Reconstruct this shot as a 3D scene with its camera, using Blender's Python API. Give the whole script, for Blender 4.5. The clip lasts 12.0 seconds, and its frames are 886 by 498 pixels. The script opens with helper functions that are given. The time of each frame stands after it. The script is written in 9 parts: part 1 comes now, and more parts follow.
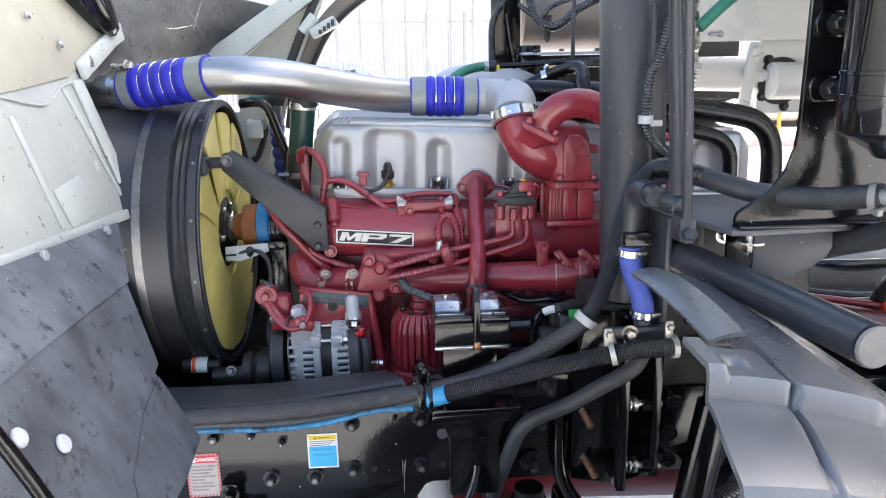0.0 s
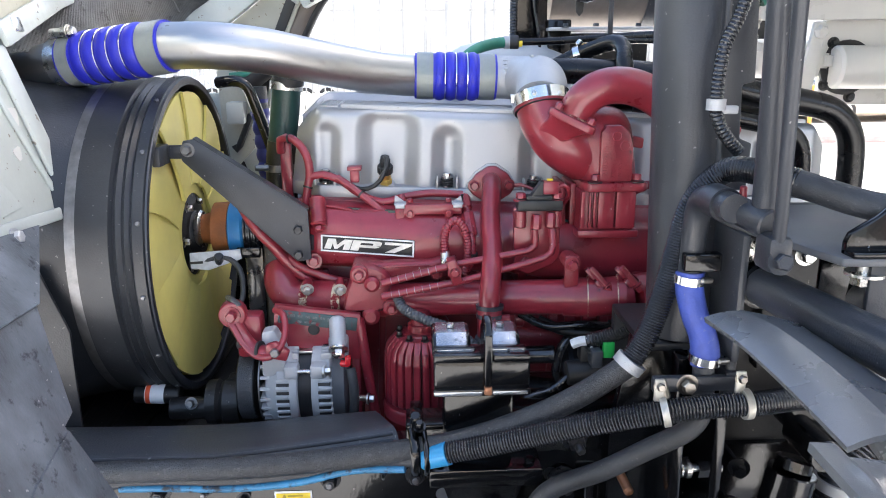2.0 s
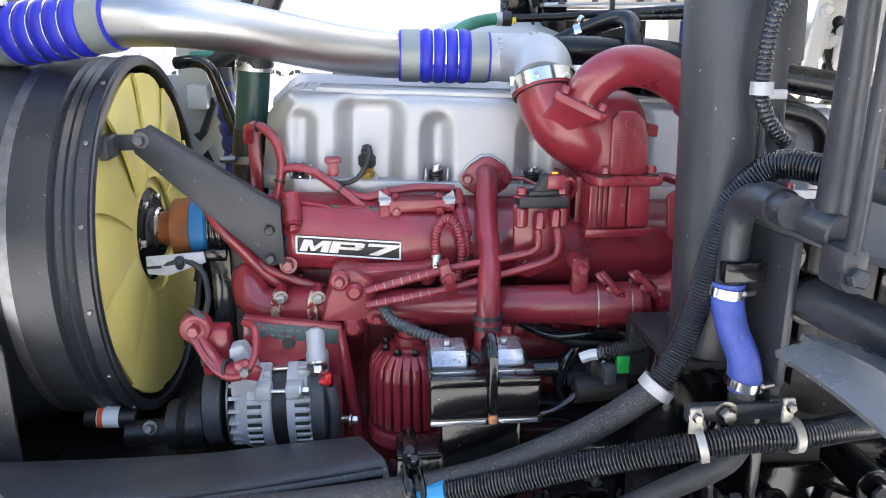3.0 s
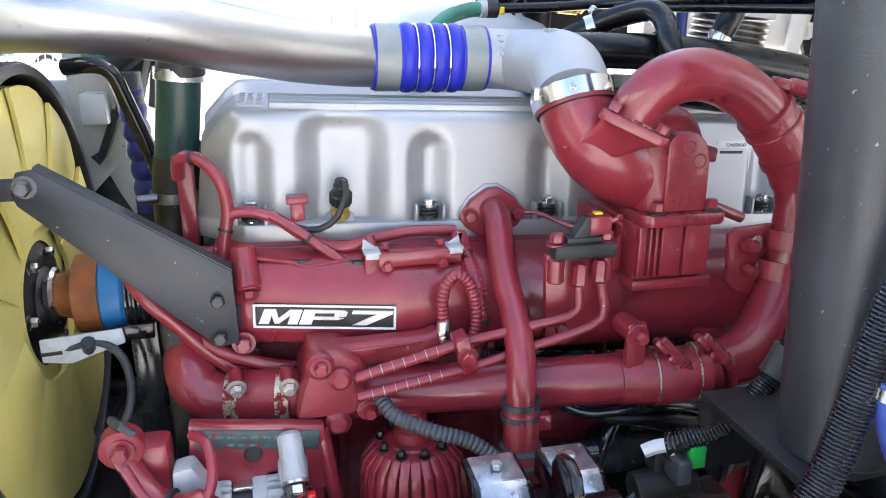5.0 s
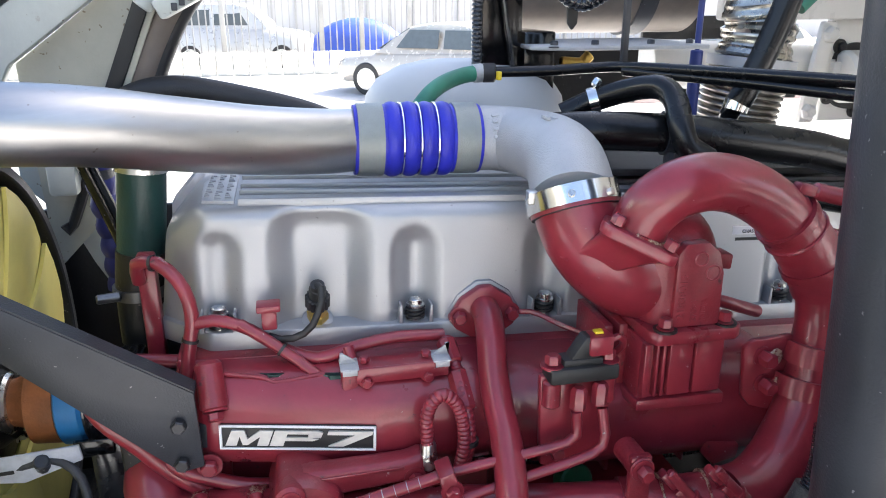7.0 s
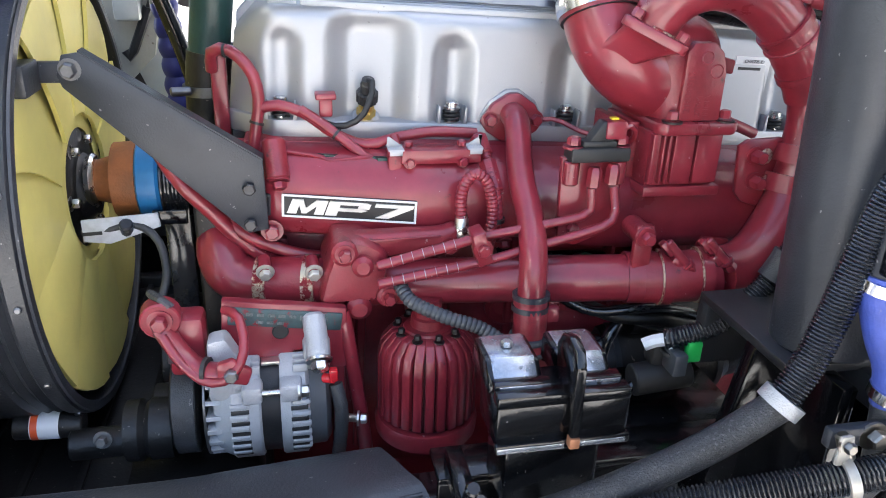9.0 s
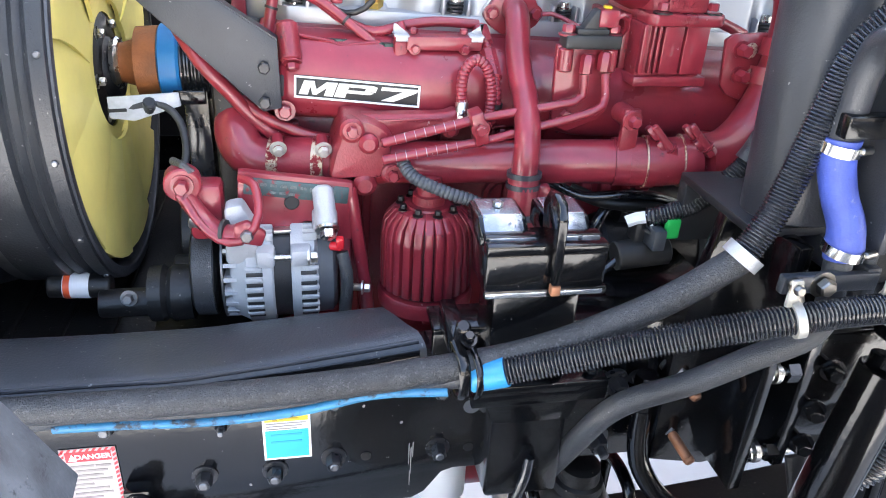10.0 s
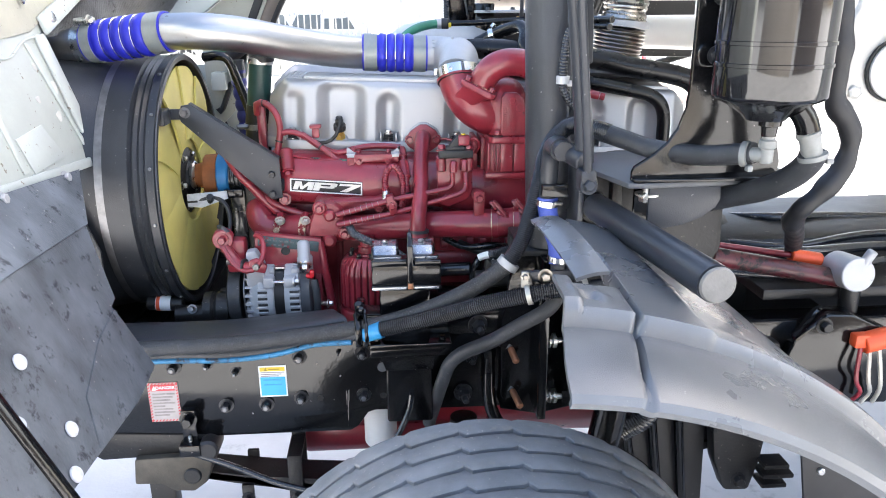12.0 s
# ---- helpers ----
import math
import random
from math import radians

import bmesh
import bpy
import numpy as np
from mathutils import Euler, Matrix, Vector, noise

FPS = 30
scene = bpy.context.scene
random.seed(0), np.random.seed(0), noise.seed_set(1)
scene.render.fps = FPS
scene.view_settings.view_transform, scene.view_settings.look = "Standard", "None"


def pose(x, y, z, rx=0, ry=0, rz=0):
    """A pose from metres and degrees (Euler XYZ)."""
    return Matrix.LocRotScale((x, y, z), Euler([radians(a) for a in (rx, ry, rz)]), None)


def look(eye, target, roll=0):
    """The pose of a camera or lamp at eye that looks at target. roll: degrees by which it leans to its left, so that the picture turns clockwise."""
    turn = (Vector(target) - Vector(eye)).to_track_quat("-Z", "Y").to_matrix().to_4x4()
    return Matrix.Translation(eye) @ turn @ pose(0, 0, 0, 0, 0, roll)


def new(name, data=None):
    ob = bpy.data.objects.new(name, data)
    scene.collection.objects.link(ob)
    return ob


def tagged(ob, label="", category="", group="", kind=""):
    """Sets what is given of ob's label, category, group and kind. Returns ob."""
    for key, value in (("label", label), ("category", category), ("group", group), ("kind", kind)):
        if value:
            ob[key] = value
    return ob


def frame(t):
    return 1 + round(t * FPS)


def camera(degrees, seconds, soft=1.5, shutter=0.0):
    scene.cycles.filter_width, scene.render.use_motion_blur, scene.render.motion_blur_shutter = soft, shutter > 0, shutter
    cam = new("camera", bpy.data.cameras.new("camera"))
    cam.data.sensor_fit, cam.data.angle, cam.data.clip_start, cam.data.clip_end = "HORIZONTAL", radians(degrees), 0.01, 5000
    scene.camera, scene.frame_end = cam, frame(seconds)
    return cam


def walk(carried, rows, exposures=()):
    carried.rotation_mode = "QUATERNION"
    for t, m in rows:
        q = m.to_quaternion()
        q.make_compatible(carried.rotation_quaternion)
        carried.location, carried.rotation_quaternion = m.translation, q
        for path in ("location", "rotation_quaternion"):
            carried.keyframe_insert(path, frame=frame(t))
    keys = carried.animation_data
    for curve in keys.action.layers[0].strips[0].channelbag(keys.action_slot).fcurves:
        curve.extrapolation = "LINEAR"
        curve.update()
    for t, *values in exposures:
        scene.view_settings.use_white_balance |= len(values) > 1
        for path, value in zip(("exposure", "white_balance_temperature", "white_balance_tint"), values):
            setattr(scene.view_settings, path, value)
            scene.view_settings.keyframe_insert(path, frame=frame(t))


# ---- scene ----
cam = camera(62.4, 12.0, soft=1.0)
METRES, EYE, TILT, LEAN, TURN = 2.54, 1.75, -14.5, 1.0, -4.0
ROWS = [
    (0.0, 0.0, 0.0, 0.0, -0.0, 0.0, -0.0),
    (0.5, -0.005, 0.0152, 0.0016, 0.05, 0.2, -0.09),
    (1.0, -0.0077, 0.0454, 0.0055, 0.39, 0.16, -0.36),
    (1.5, -0.003, 0.0883, 0.0132, 0.96, -0.16, -0.77),
    (2.0, 0.0084, 0.1341, 0.0179, 1.32, -0.69, -1.1),
    (2.5, 0.0067, 0.1689, 0.023, 0.87, -1.36, -1.1),
    (4.5, -0.0797, 0.3039, 0.0553, -8.28, -3.19, 1.19),
    (5.0, -0.0678, 0.3359, 0.0742, -9.03, -3.44, 1.32),
    (5.5, -0.0591, 0.3601, 0.0963, -9.0, -3.73, 1.41),
    (6.0, -0.0524, 0.3767, 0.1218, -8.74, -3.99, 1.44),
    (6.5, -0.0424, 0.3817, 0.1414, -8.33, -4.19, 1.43),
    (8.5, -0.0728, 0.3287, 0.0839, -7.91, -6.75, -0.2),
    (9.0, -0.0764, 0.3133, 0.0571, -7.96, -8.88, -0.9),
    (9.5, -0.0785, 0.297, 0.0359, -7.74, -11.07, -1.55),
    (10.0, -0.0759, 0.2708, 0.0203, -7.12, -12.91, -2.17),
    (10.5, -0.0509, 0.2041, 0.0182, -6.02, -13.34, -2.48),
    (11.0, -0.006, 0.1076, 0.0234, -3.59, -10.07, -1.61),
    (11.5, 0.0209, 0.0325, 0.0177, -1.63, -6.37, -0.9),
    (12.0, 0.0545, -0.0553, -0.0024, -0.32, -3.75, -0.66),
]
EXPOSURES = [(0.0, 2.78, 6480, 10), (2.5, 3.03, 6480, 10), (4.5, 3.23, 6480, 10), (5.5, 3.05, 6480, 10), (6.5, 2.68, 6480, 10), (8.5, 2.93, 6480, 10), (9.0, 3.23, 6480, 10), (9.5, 3.53, 6480, 10), (10.5, 3.93, 6480, 10), (11.0, 3.68, 6480, 10), (11.5, 3.38, 6480, 10), (12.0, 3.13, 6480, 10)]
walk(cam, [(t, pose(0, 0, EYE, TILT, LEAN, TURN) @ pose(METRES * x, METRES * y, METRES * z, 90 + pitch, roll, yaw)) for t, x, y, z, yaw, pitch, roll in ROWS], EXPOSURES)

# ---- light ----
world = bpy.data.worlds.new("sky")
scene.world = world
world.use_nodes = True
SUN_EL, SUN_AZ = 42.0, 80.0
wn = world.node_tree
sky = wn.nodes.new("ShaderNodeTexSky")
sky.sky_type, sky.sun_disc = "NISHITA", False
sky.sun_elevation, sky.sun_rotation = radians(SUN_EL), radians(SUN_AZ)
sky.air_density, sky.dust_density, sky.ozone_density = 1.0, 3.6, 1.2
wn.links.new(sky.outputs[0], wn.nodes["Background"].inputs[0])
wn.nodes["Background"].inputs[1].default_value = 0.085
sun = new("sun", bpy.data.lights.new("sun", "SUN"))
sun.data.energy, sun.data.angle, sun.data.color = 4.3, radians(0.5), (1.0, 0.96, 0.90)
sun.matrix_world = look((0, 0, 0), (-math.sin(radians(SUN_AZ)) * math.cos(radians(SUN_EL)), -math.cos(radians(SUN_AZ)) * math.cos(radians(SUN_EL)), -math.sin(radians(SUN_EL))))

# ---- materials ----
def mat(name, col, rough=0.5, metal=0.0, var=0.15, scale=9.0, bump=0.0, bscale=250.0, coat=0.0, dirt=None, dirt_at=0.62, stretch=(1, 1, 1), rvar=0.12, spec=0.5, speck=None, speck_at=0.70, speck_scale=90.0):
    """A painted, plastic or metal surface with stains, grain and wear."""
    m = bpy.data.materials.new(name)
    m.use_nodes = True
    n, l = m.node_tree.nodes, m.node_tree.links
    b = n["Principled BSDF"]
    tc = n.new("ShaderNodeTexCoord")
    mp = n.new("ShaderNodeMapping")
    mp.inputs["Scale"].default_value = stretch
    l.new(tc.outputs["Object"], mp.inputs[0])
    big = n.new("ShaderNodeTexNoise")
    big.inputs["Scale"].default_value, big.inputs["Detail"].default_value, big.inputs["Roughness"].default_value = scale, 6.0, 0.62
    l.new(mp.outputs[0], big.inputs["Vector"])
    ramp = n.new("ShaderNodeMapRange")
    ramp.inputs[1].default_value, ramp.inputs[2].default_value = 0.3, 0.7
    l.new(big.outputs["Fac"], ramp.inputs[0])
    mix = n.new("ShaderNodeMix")
    mix.data_type = "RGBA"
    mix.inputs[6].default_value = (*[c * (1 - var) for c in col], 1)
    mix.inputs[7].default_value = (*[min(1, c * (1 + var)) for c in col], 1)
    l.new(ramp.outputs[0], mix.inputs[0])
    out = mix.outputs[2]
    fine = n.new("ShaderNodeTexNoise")
    fine.inputs["Scale"].default_value, fine.inputs["Detail"].default_value = bscale, 3.0
    l.new(mp.outputs[0], fine.inputs["Vector"])
    rr = n.new("ShaderNodeMapRange")
    rr.inputs[3].default_value, rr.inputs[4].default_value = max(0.03, rough - rvar), min(1, rough + rvar)
    l.new(big.outputs["Fac"], rr.inputs[0])
    rough_out = rr.outputs[0]
    if dirt:
        dn = n.new("ShaderNodeTexNoise")
        dn.inputs["Scale"].default_value, dn.inputs["Detail"].default_value, dn.inputs["Roughness"].default_value = scale * 2.7, 9.0, 0.7
        l.new(tc.outputs["Object"], dn.inputs["Vector"])
        dr = n.new("ShaderNodeMapRange")
        dr.inputs[1].default_value, dr.inputs[2].default_value = dirt_at, dirt_at + 0.09
        l.new(dn.outputs["Fac"], dr.inputs[0])
        dm = n.new("ShaderNodeMix")
        dm.data_type = "RGBA"
        dm.inputs[7].default_value = (*dirt, 1)
        l.new(out, dm.inputs[6])
        l.new(dr.outputs[0], dm.inputs[0])
        out = dm.outputs[2]
        ra = n.new("ShaderNodeMix")
        ra.inputs[3].default_value = 0.75
        l.new(dr.outputs[0], ra.inputs[0])
        l.new(rough_out, ra.inputs[2])
        rough_out = ra.outputs[0]
    if speck:
        sn = n.new("ShaderNodeTexNoise")
        sn.inputs["Scale"].default_value, sn.inputs["Detail"].default_value, sn.inputs["Roughness"].default_value = speck_scale, 2.0, 0.7
        l.new(tc.outputs["Object"], sn.inputs["Vector"])
        sr = n.new("ShaderNodeMapRange")
        sr.inputs[1].default_value, sr.inputs[2].default_value = speck_at, speck_at + 0.03
        l.new(sn.outputs["Fac"], sr.inputs[0])
        sm = n.new("ShaderNodeMix")
        sm.data_type = "RGBA"
        sm.inputs[7].default_value = (*speck, 1)
        l.new(sr.outputs[0], sm.inputs[0])
        l.new(out, sm.inputs[6])
        out = sm.outputs[2]
    l.new(out, b.inputs["Base Color"])
    l.new(rough_out, b.inputs["Roughness"])
    b.inputs["Metallic"].default_value = metal
    b.inputs["Coat Weight"].default_value = coat
    b.inputs["Coat Roughness"].default_value = 0.12
    b.inputs["Specular IOR Level"].default_value = spec
    if bump:
        bp = n.new("ShaderNodeBump")
        bp.inputs["Strength"].default_value, bp.inputs["Distance"].default_value = bump, 0.002
        l.new(fine.outputs["Fac"], bp.inputs["Height"])
        l.new(bp.outputs[0], b.inputs["Normal"])
    return m


RED = mat("red_engine_paint", (0.238, 0.0225, 0.035), 0.31, coat=0.35, var=0.22, scale=14, bump=0.10, bscale=150, dirt=(0.045, 0.03, 0.03), dirt_at=0.645, speck=(0.42, 0.30, 0.28), speck_at=0.735)
RED_CAST = mat("red_cast_iron_paint", (0.232, 0.0215, 0.033), 0.37, coat=0.15, var=0.28, scale=16, bump=0.28, bscale=260, dirt=(0.05, 0.03, 0.03), dirt_at=0.62, speck=(0.40, 0.27, 0.25), speck_at=0.72)
COVER = mat("silver_painted_aluminium", (0.42, 0.425, 0.435), 0.46, metal=0.6, var=0.05, scale=5, bump=0.10, bscale=500, rvar=0.05, speck=(0.30, 0.30, 0.30), speck_at=0.73)
PIPE = mat("brushed_aluminium_tube", (0.45, 0.442, 0.432), 0.33, metal=1.0, var=0.12, scale=6, bump=0.10, bscale=420, stretch=(1, 1, 6), rvar=0.1, dirt=(0.38, 0.355, 0.32), dirt_at=0.66, speck=(0.30, 0.28, 0.26), speck_at=0.70, speck_scale=60)
CAST = mat("cast_aluminium", (0.46, 0.465, 0.475), 0.52, metal=0.5, var=0.10, scale=12, bump=0.6, bscale=420, dirt=(0.25, 0.25, 0.25), dirt_at=0.66)
ALLOY = mat("pale_die_cast_alloy", (0.43, 0.44, 0.46), 0.48, metal=0.15, var=0.12, scale=14, bump=0.5, bscale=420, dirt=(0.22, 0.22, 0.22), dirt_at=0.68)
CUFF = mat("grey_silicone_cuff", (0.26, 0.28, 0.265), 0.40, metal=0.35, var=0.1, scale=30, bump=0.3, bscale=600)
MILKY = mat("milky_plastic_fitting", (0.23, 0.235, 0.225), 0.35, var=0.15, scale=40)
NAIL = mat("pale_plastic_fastener", (0.50, 0.52, 0.56), 0.45, var=0.15, scale=60)
CLAMP = mat("cushioned_clamp_steel", (0.50, 0.48, 0.43), 0.42, metal=0.5, var=0.2, scale=40)
LOOM_GREY = mat("grey_split_loom", (0.052, 0.057, 0.065), 0.42, var=0.2, scale=30)
OVERSPRAY = mat("oversprayed_clamp_steel", (0.58, 0.50, 0.36), 0.35, metal=0.6, var=0.1, scale=30, dirt=(0.25, 0.023, 0.033), dirt_at=0.47)
BURNT = mat("heat_dulled_steel", (0.27, 0.25, 0.225), 0.32, metal=1.0, var=0.2, scale=25, bump=0.15)
STEEL = mat("zinc_plated_steel", (0.62, 0.61, 0.58), 0.28, metal=1.0, var=0.15, scale=40, bump=0.1)
DULL = mat("dull_grey_bolt_steel", (0.20, 0.20, 0.205), 0.38, metal=0.85, var=0.25, scale=40)
DARK_BOLT = mat("dark_phosphated_bolt", (0.035, 0.035, 0.038), 0.30, metal=0.4, var=0.35, scale=50)
CHROME = mat("stainless_steel", (0.78, 0.77, 0.75), 0.16, metal=1.0, var=0.06, scale=30, rvar=0.06)
BLUE = mat("blue_silicone", (0.018, 0.022, 0.42), 0.42, var=0.18, scale=20, bump=0.15, bscale=300)
BLUE_PALE = mat("worn_pale_blue_silicone", (0.045, 0.075, 0.33), 0.5, var=0.3, scale=25, bump=0.3, dirt=(0.17, 0.19, 0.32), dirt_at=0.60)
PIPE_BLACK = mat("satin_black_pipe_paint", (0.0055, 0.0055, 0.006), 0.27, var=0.3, scale=12, bump=0.1, spec=0.4, rvar=0.06)
SHELF_GREY = mat("grey_primed_steel", (0.10, 0.103, 0.11), 0.42, var=0.2, scale=14, bump=0.2, dirt=(0.20, 0.195, 0.19), dirt_at=0.68)
RUBBER = mat("black_rubber", (0.016, 0.016, 0.018), 0.50, var=0.35, scale=14, bump=0.3, bscale=500, dirt=(0.08, 0.078, 0.075), dirt_at=0.64)
HOSE = mat("dusty_hose_rubber", (0.042, 0.044, 0.048), 0.42, var=0.35, scale=18, bump=0.6, bscale=500, dirt=(0.10, 0.098, 0.095), dirt_at=0.63, speck=(0.16, 0.155, 0.15), speck_at=0.69, speck_scale=140)
BRAID = mat("black_braided_hose", (0.029, 0.030, 0.032), 0.46, var=0.4, scale=60, bump=1.0, bscale=420, speck=(0.075, 0.075, 0.078), speck_at=0.60, speck_scale=260)
LOOM = mat("black_split_loom", (0.020, 0.021, 0.024), 0.17, var=0.3, scale=20, rvar=0.06, coat=0.5)
BLACK = mat("gloss_black_chassis_paint", (0.0040, 0.0040, 0.0045), 0.13, coat=0.15, spec=0.45, var=0.3, scale=7, bump=0.16, bscale=90, dirt=(0.05, 0.046, 0.042), dirt_at=0.73, rvar=0.08, speck=(0.28, 0.27, 0.26), speck_at=0.735, speck_scale=120)
SATIN = mat("satin_dark_grey_paint", (0.032, 0.035, 0.042), 0.36, var=0.2, scale=8, bump=0.25, bscale=350, dirt=(0.15, 0.145, 0.14), dirt_at=0.70, speck=(0.22, 0.22, 0.22), speck_at=0.715)
PLASTIC = mat("grey_moulded_plastic", (0.130, 0.136, 0.144), 0.29, metal=0.25, coat=0.25, var=0.14, scale=6, bump=0.22, bscale=700, dirt=(0.22, 0.215, 0.21), dirt_at=0.67, speck=(0.34, 0.34, 0.335), speck_at=0.72, speck_scale=220)
PLASTIC_DARK = mat("dark_grey_plastic_cap", (0.09, 0.095, 0.105), 0.5, var=0.15, scale=20)
# Red darkened for the shade in the gaps between the filter fins.
DARK_RED = mat("shaded_gap_red", (0.045, 0.008, 0.010), 0.5, var=0.4, scale=20, bump=0.4)
COVER_PLASTIC = mat("dull_black_cover_plastic", (0.034, 0.037, 0.043), 0.32, var=0.25, scale=9, bump=0.3, bscale=260, dirt=(0.085, 0.085, 0.085), dirt_at=0.66, speck=(0.16, 0.155, 0.15), speck_at=0.70, speck_scale=100)
FLAP = mat("dusty_grey_rubber_sheet", (0.100, 0.112, 0.126), 0.44, var=0.55, scale=10, bump=0.4, bscale=240, dirt=(0.035, 0.040, 0.046), dirt_at=0.56, stretch=(1, 1, 0.6), speck=(0.30, 0.30, 0.29), speck_at=0.71, speck_scale=70)
SHROUD = mat("black_shroud_plastic", (0.019, 0.021, 0.025), 0.34, var=0.3, scale=7, bump=0.3, bscale=300, dirt=(0.075, 0.075, 0.075), dirt_at=0.66, speck=(0.16, 0.155, 0.15), speck_at=0.70, speck_scale=100)
WHITE = mat("white_hood_fibreglass", (0.515, 0.545, 0.510), 0.34, var=0.09, scale=6, bump=0.45, bscale=60, dirt=(0.34, 0.31, 0.26), dirt_at=0.66, speck=(0.24, 0.21, 0.17), speck_at=0.675, speck_scale=45)
CREAM = mat("cream_fibreglass", (0.47, 0.455, 0.37), 0.46, var=0.12, scale=7, bump=0.4, bscale=120, dirt=(0.20, 0.17, 0.13), dirt_at=0.665, speck=(0.20, 0.16, 0.11), speck_at=0.69, speck_scale=60)
YELLOW = mat("yellow_fan_plastic", (0.64, 0.56, 0.17), 0.48, var=0.12, scale=7, bump=0.1, dirt=(0.30, 0.26, 0.11), dirt_at=0.66)
BROWN = mat("rusty_brown_hub", (0.23, 0.075, 0.022), 0.55, var=0.35, scale=18, bump=0.3)
BLUE_STEEL = mat("blue_painted_pulley", (0.02, 0.17, 0.42), 0.38, var=0.15, scale=18)
BLUE_TAPE = mat("light_blue_tape", (0.03, 0.28, 0.55), 0.4, var=0.2, scale=20)
BLUE_WORN = mat("worn_light_blue_stripe", (0.035, 0.20, 0.38), 0.45, var=0.45, scale=12, dirt=(0.03, 0.034, 0.040), dirt_at=0.50)
GREEN = mat("dark_green_pipe_paint", (0.010, 0.045, 0.040), 0.35, var=0.3, scale=16, bump=0.2, dirt=(0.25, 0.24, 0.2), dirt_at=0.70)
GREEN_HOSE = mat("green_silicone_hose", (0.03, 0.20, 0.13), 0.45, var=0.2, scale=18)
BRASS = mat("brass", (0.72, 0.48, 0.13), 0.3, metal=1.0, var=0.15, scale=30)
COPPER = mat("rusty_steel_stud", (0.38, 0.17, 0.09), 0.5, metal=0.5, var=0.3, scale=40)
TYRE = mat("tyre_rubber", (0.20, 0.207, 0.218), 0.75, var=0.22, scale=12, bump=0.6, bscale=400, dirt=(0.22, 0.215, 0.205), dirt_at=0.58, speck=(0.32, 0.31, 0.29), speck_at=0.68, speck_scale=110)
INSULATION = mat("foil_faced_insulation", (0.27, 0.27, 0.265), 0.40, metal=0.5, var=0.35, scale=11, bump=1.0, bscale=110, dirt=(0.14, 0.135, 0.13), dirt_at=0.58)
CAN_BLACK = mat("mirror_black_enamel", (0.006, 0.006, 0.007), 0.07, coat=0.6, var=0.2, scale=5, rvar=0.03)
DARK = mat("grimy_dark_underbody", (0.010, 0.0095, 0.0095), 0.45, var=0.4, scale=9, bump=0.4, bscale=150, dirt=(0.05, 0.043, 0.036), dirt_at=0.68, speck=(0.16, 0.14, 0.12), speck_at=0.70)
BODY_WHITE = mat("white_truck_body_paint", (0.62, 0.605, 0.565), 0.3, var=0.05, scale=4, dirt=(0.20, 0.16, 0.12), dirt_at=0.73)
STICKER_WHITE = mat("white_vinyl", (0.78, 0.78, 0.78), 0.35, var=0.04)
STICKER_RED = mat("red_vinyl", (0.55, 0.03, 0.04), 0.35, var=0.06)
STICKER_BLUE = mat("blue_vinyl", (0.035, 0.42, 0.72), 0.35, var=0.06)
STICKER_YELLOW = mat("yellow_vinyl", (0.75, 0.55, 0.03), 0.35, var=0.06)
INK = mat("black_ink", (0.02, 0.02, 0.02), 0.5, var=0.1)
LIGHT_GREY = mat("pale_grey_print", (0.35, 0.35, 0.36), 0.5, var=0.1)
GREY_PRINT = mat("faded_grey_print", (0.26, 0.23, 0.22), 0.5, var=0.25, scale=60)
# Sky sheen on black pads and ledges put into the colour; worn lip edges too.
WORN_SHEEN = mat("worn_sky_sheen", (0.42, 0.44, 0.47), 0.20, metal=0.75, var=0.35, scale=30, dirt=(0.03, 0.03, 0.03), dirt_at=0.60)
ORANGE = mat("orange_plastic", (0.75, 0.10, 0.03), 0.4, var=0.1)
CONCRETE = mat("sunlit_concrete", (0.50, 0.497, 0.49), 0.85, var=0.18, scale=0.8, bump=0.6, bscale=60, dirt=(0.24, 0.235, 0.225), dirt_at=0.60)
WALL = mat("white_render_wall", (0.50, 0.49, 0.48), 0.8, var=0.05, scale=0.5)
FENCE = mat("grey_steel_fence", (0.36, 0.35, 0.33), 0.5, metal=0.3, var=0.15, scale=3)
BARRIER = mat("weathered_white_boards", (0.60, 0.58, 0.52), 0.8, var=0.2, scale=3, dirt=(0.3, 0.27, 0.22), dirt_at=0.6)
BEIGE = mat("beige_car_paint", (0.56, 0.50, 0.42), 0.25, metal=0.3, var=0.04, coat=0.6)
SILVER = mat("silver_car_paint", (0.55, 0.55, 0.55), 0.3, metal=0.4, var=0.04, coat=0.5)
TARP = mat("blue_tarpaulin", (0.03, 0.07, 0.34), 0.6, var=0.2, scale=3)
GLASS_DARK = mat("tinted_car_glass", (0.10, 0.115, 0.12), 0.06, var=0.1)
TAIL = mat("red_lamp_plastic", (0.6, 0.02, 0.03), 0.2, var=0.1)
GRAVEL = mat("pale_gravel", (0.46, 0.41, 0.36), 0.9, var=0.35, scale=18, bump=1.0, bscale=40)

n, l = INSULATION.node_tree.nodes, INSULATION.node_tree.links
wv = [n.new("ShaderNodeTexWave") for _ in range(2)]
for w, d in zip(wv, ("X", "Z")):
    w.bands_direction = d
    w.inputs["Scale"].default_value, w.inputs["Distortion"].default_value, w.inputs["Detail Scale"].default_value = 55.0, 2.5, 3.0
wm = n.new("ShaderNodeMath")
wm.operation = "ADD"
l.new(wv[0].outputs["Fac"], wm.inputs[0])
l.new(wv[1].outputs["Fac"], wm.inputs[1])
wb = n.new("ShaderNodeBump")
wb.inputs["Strength"].default_value, wb.inputs["Distance"].default_value = 1.0, 0.004
l.new(wm.outputs[0], wb.inputs["Height"])
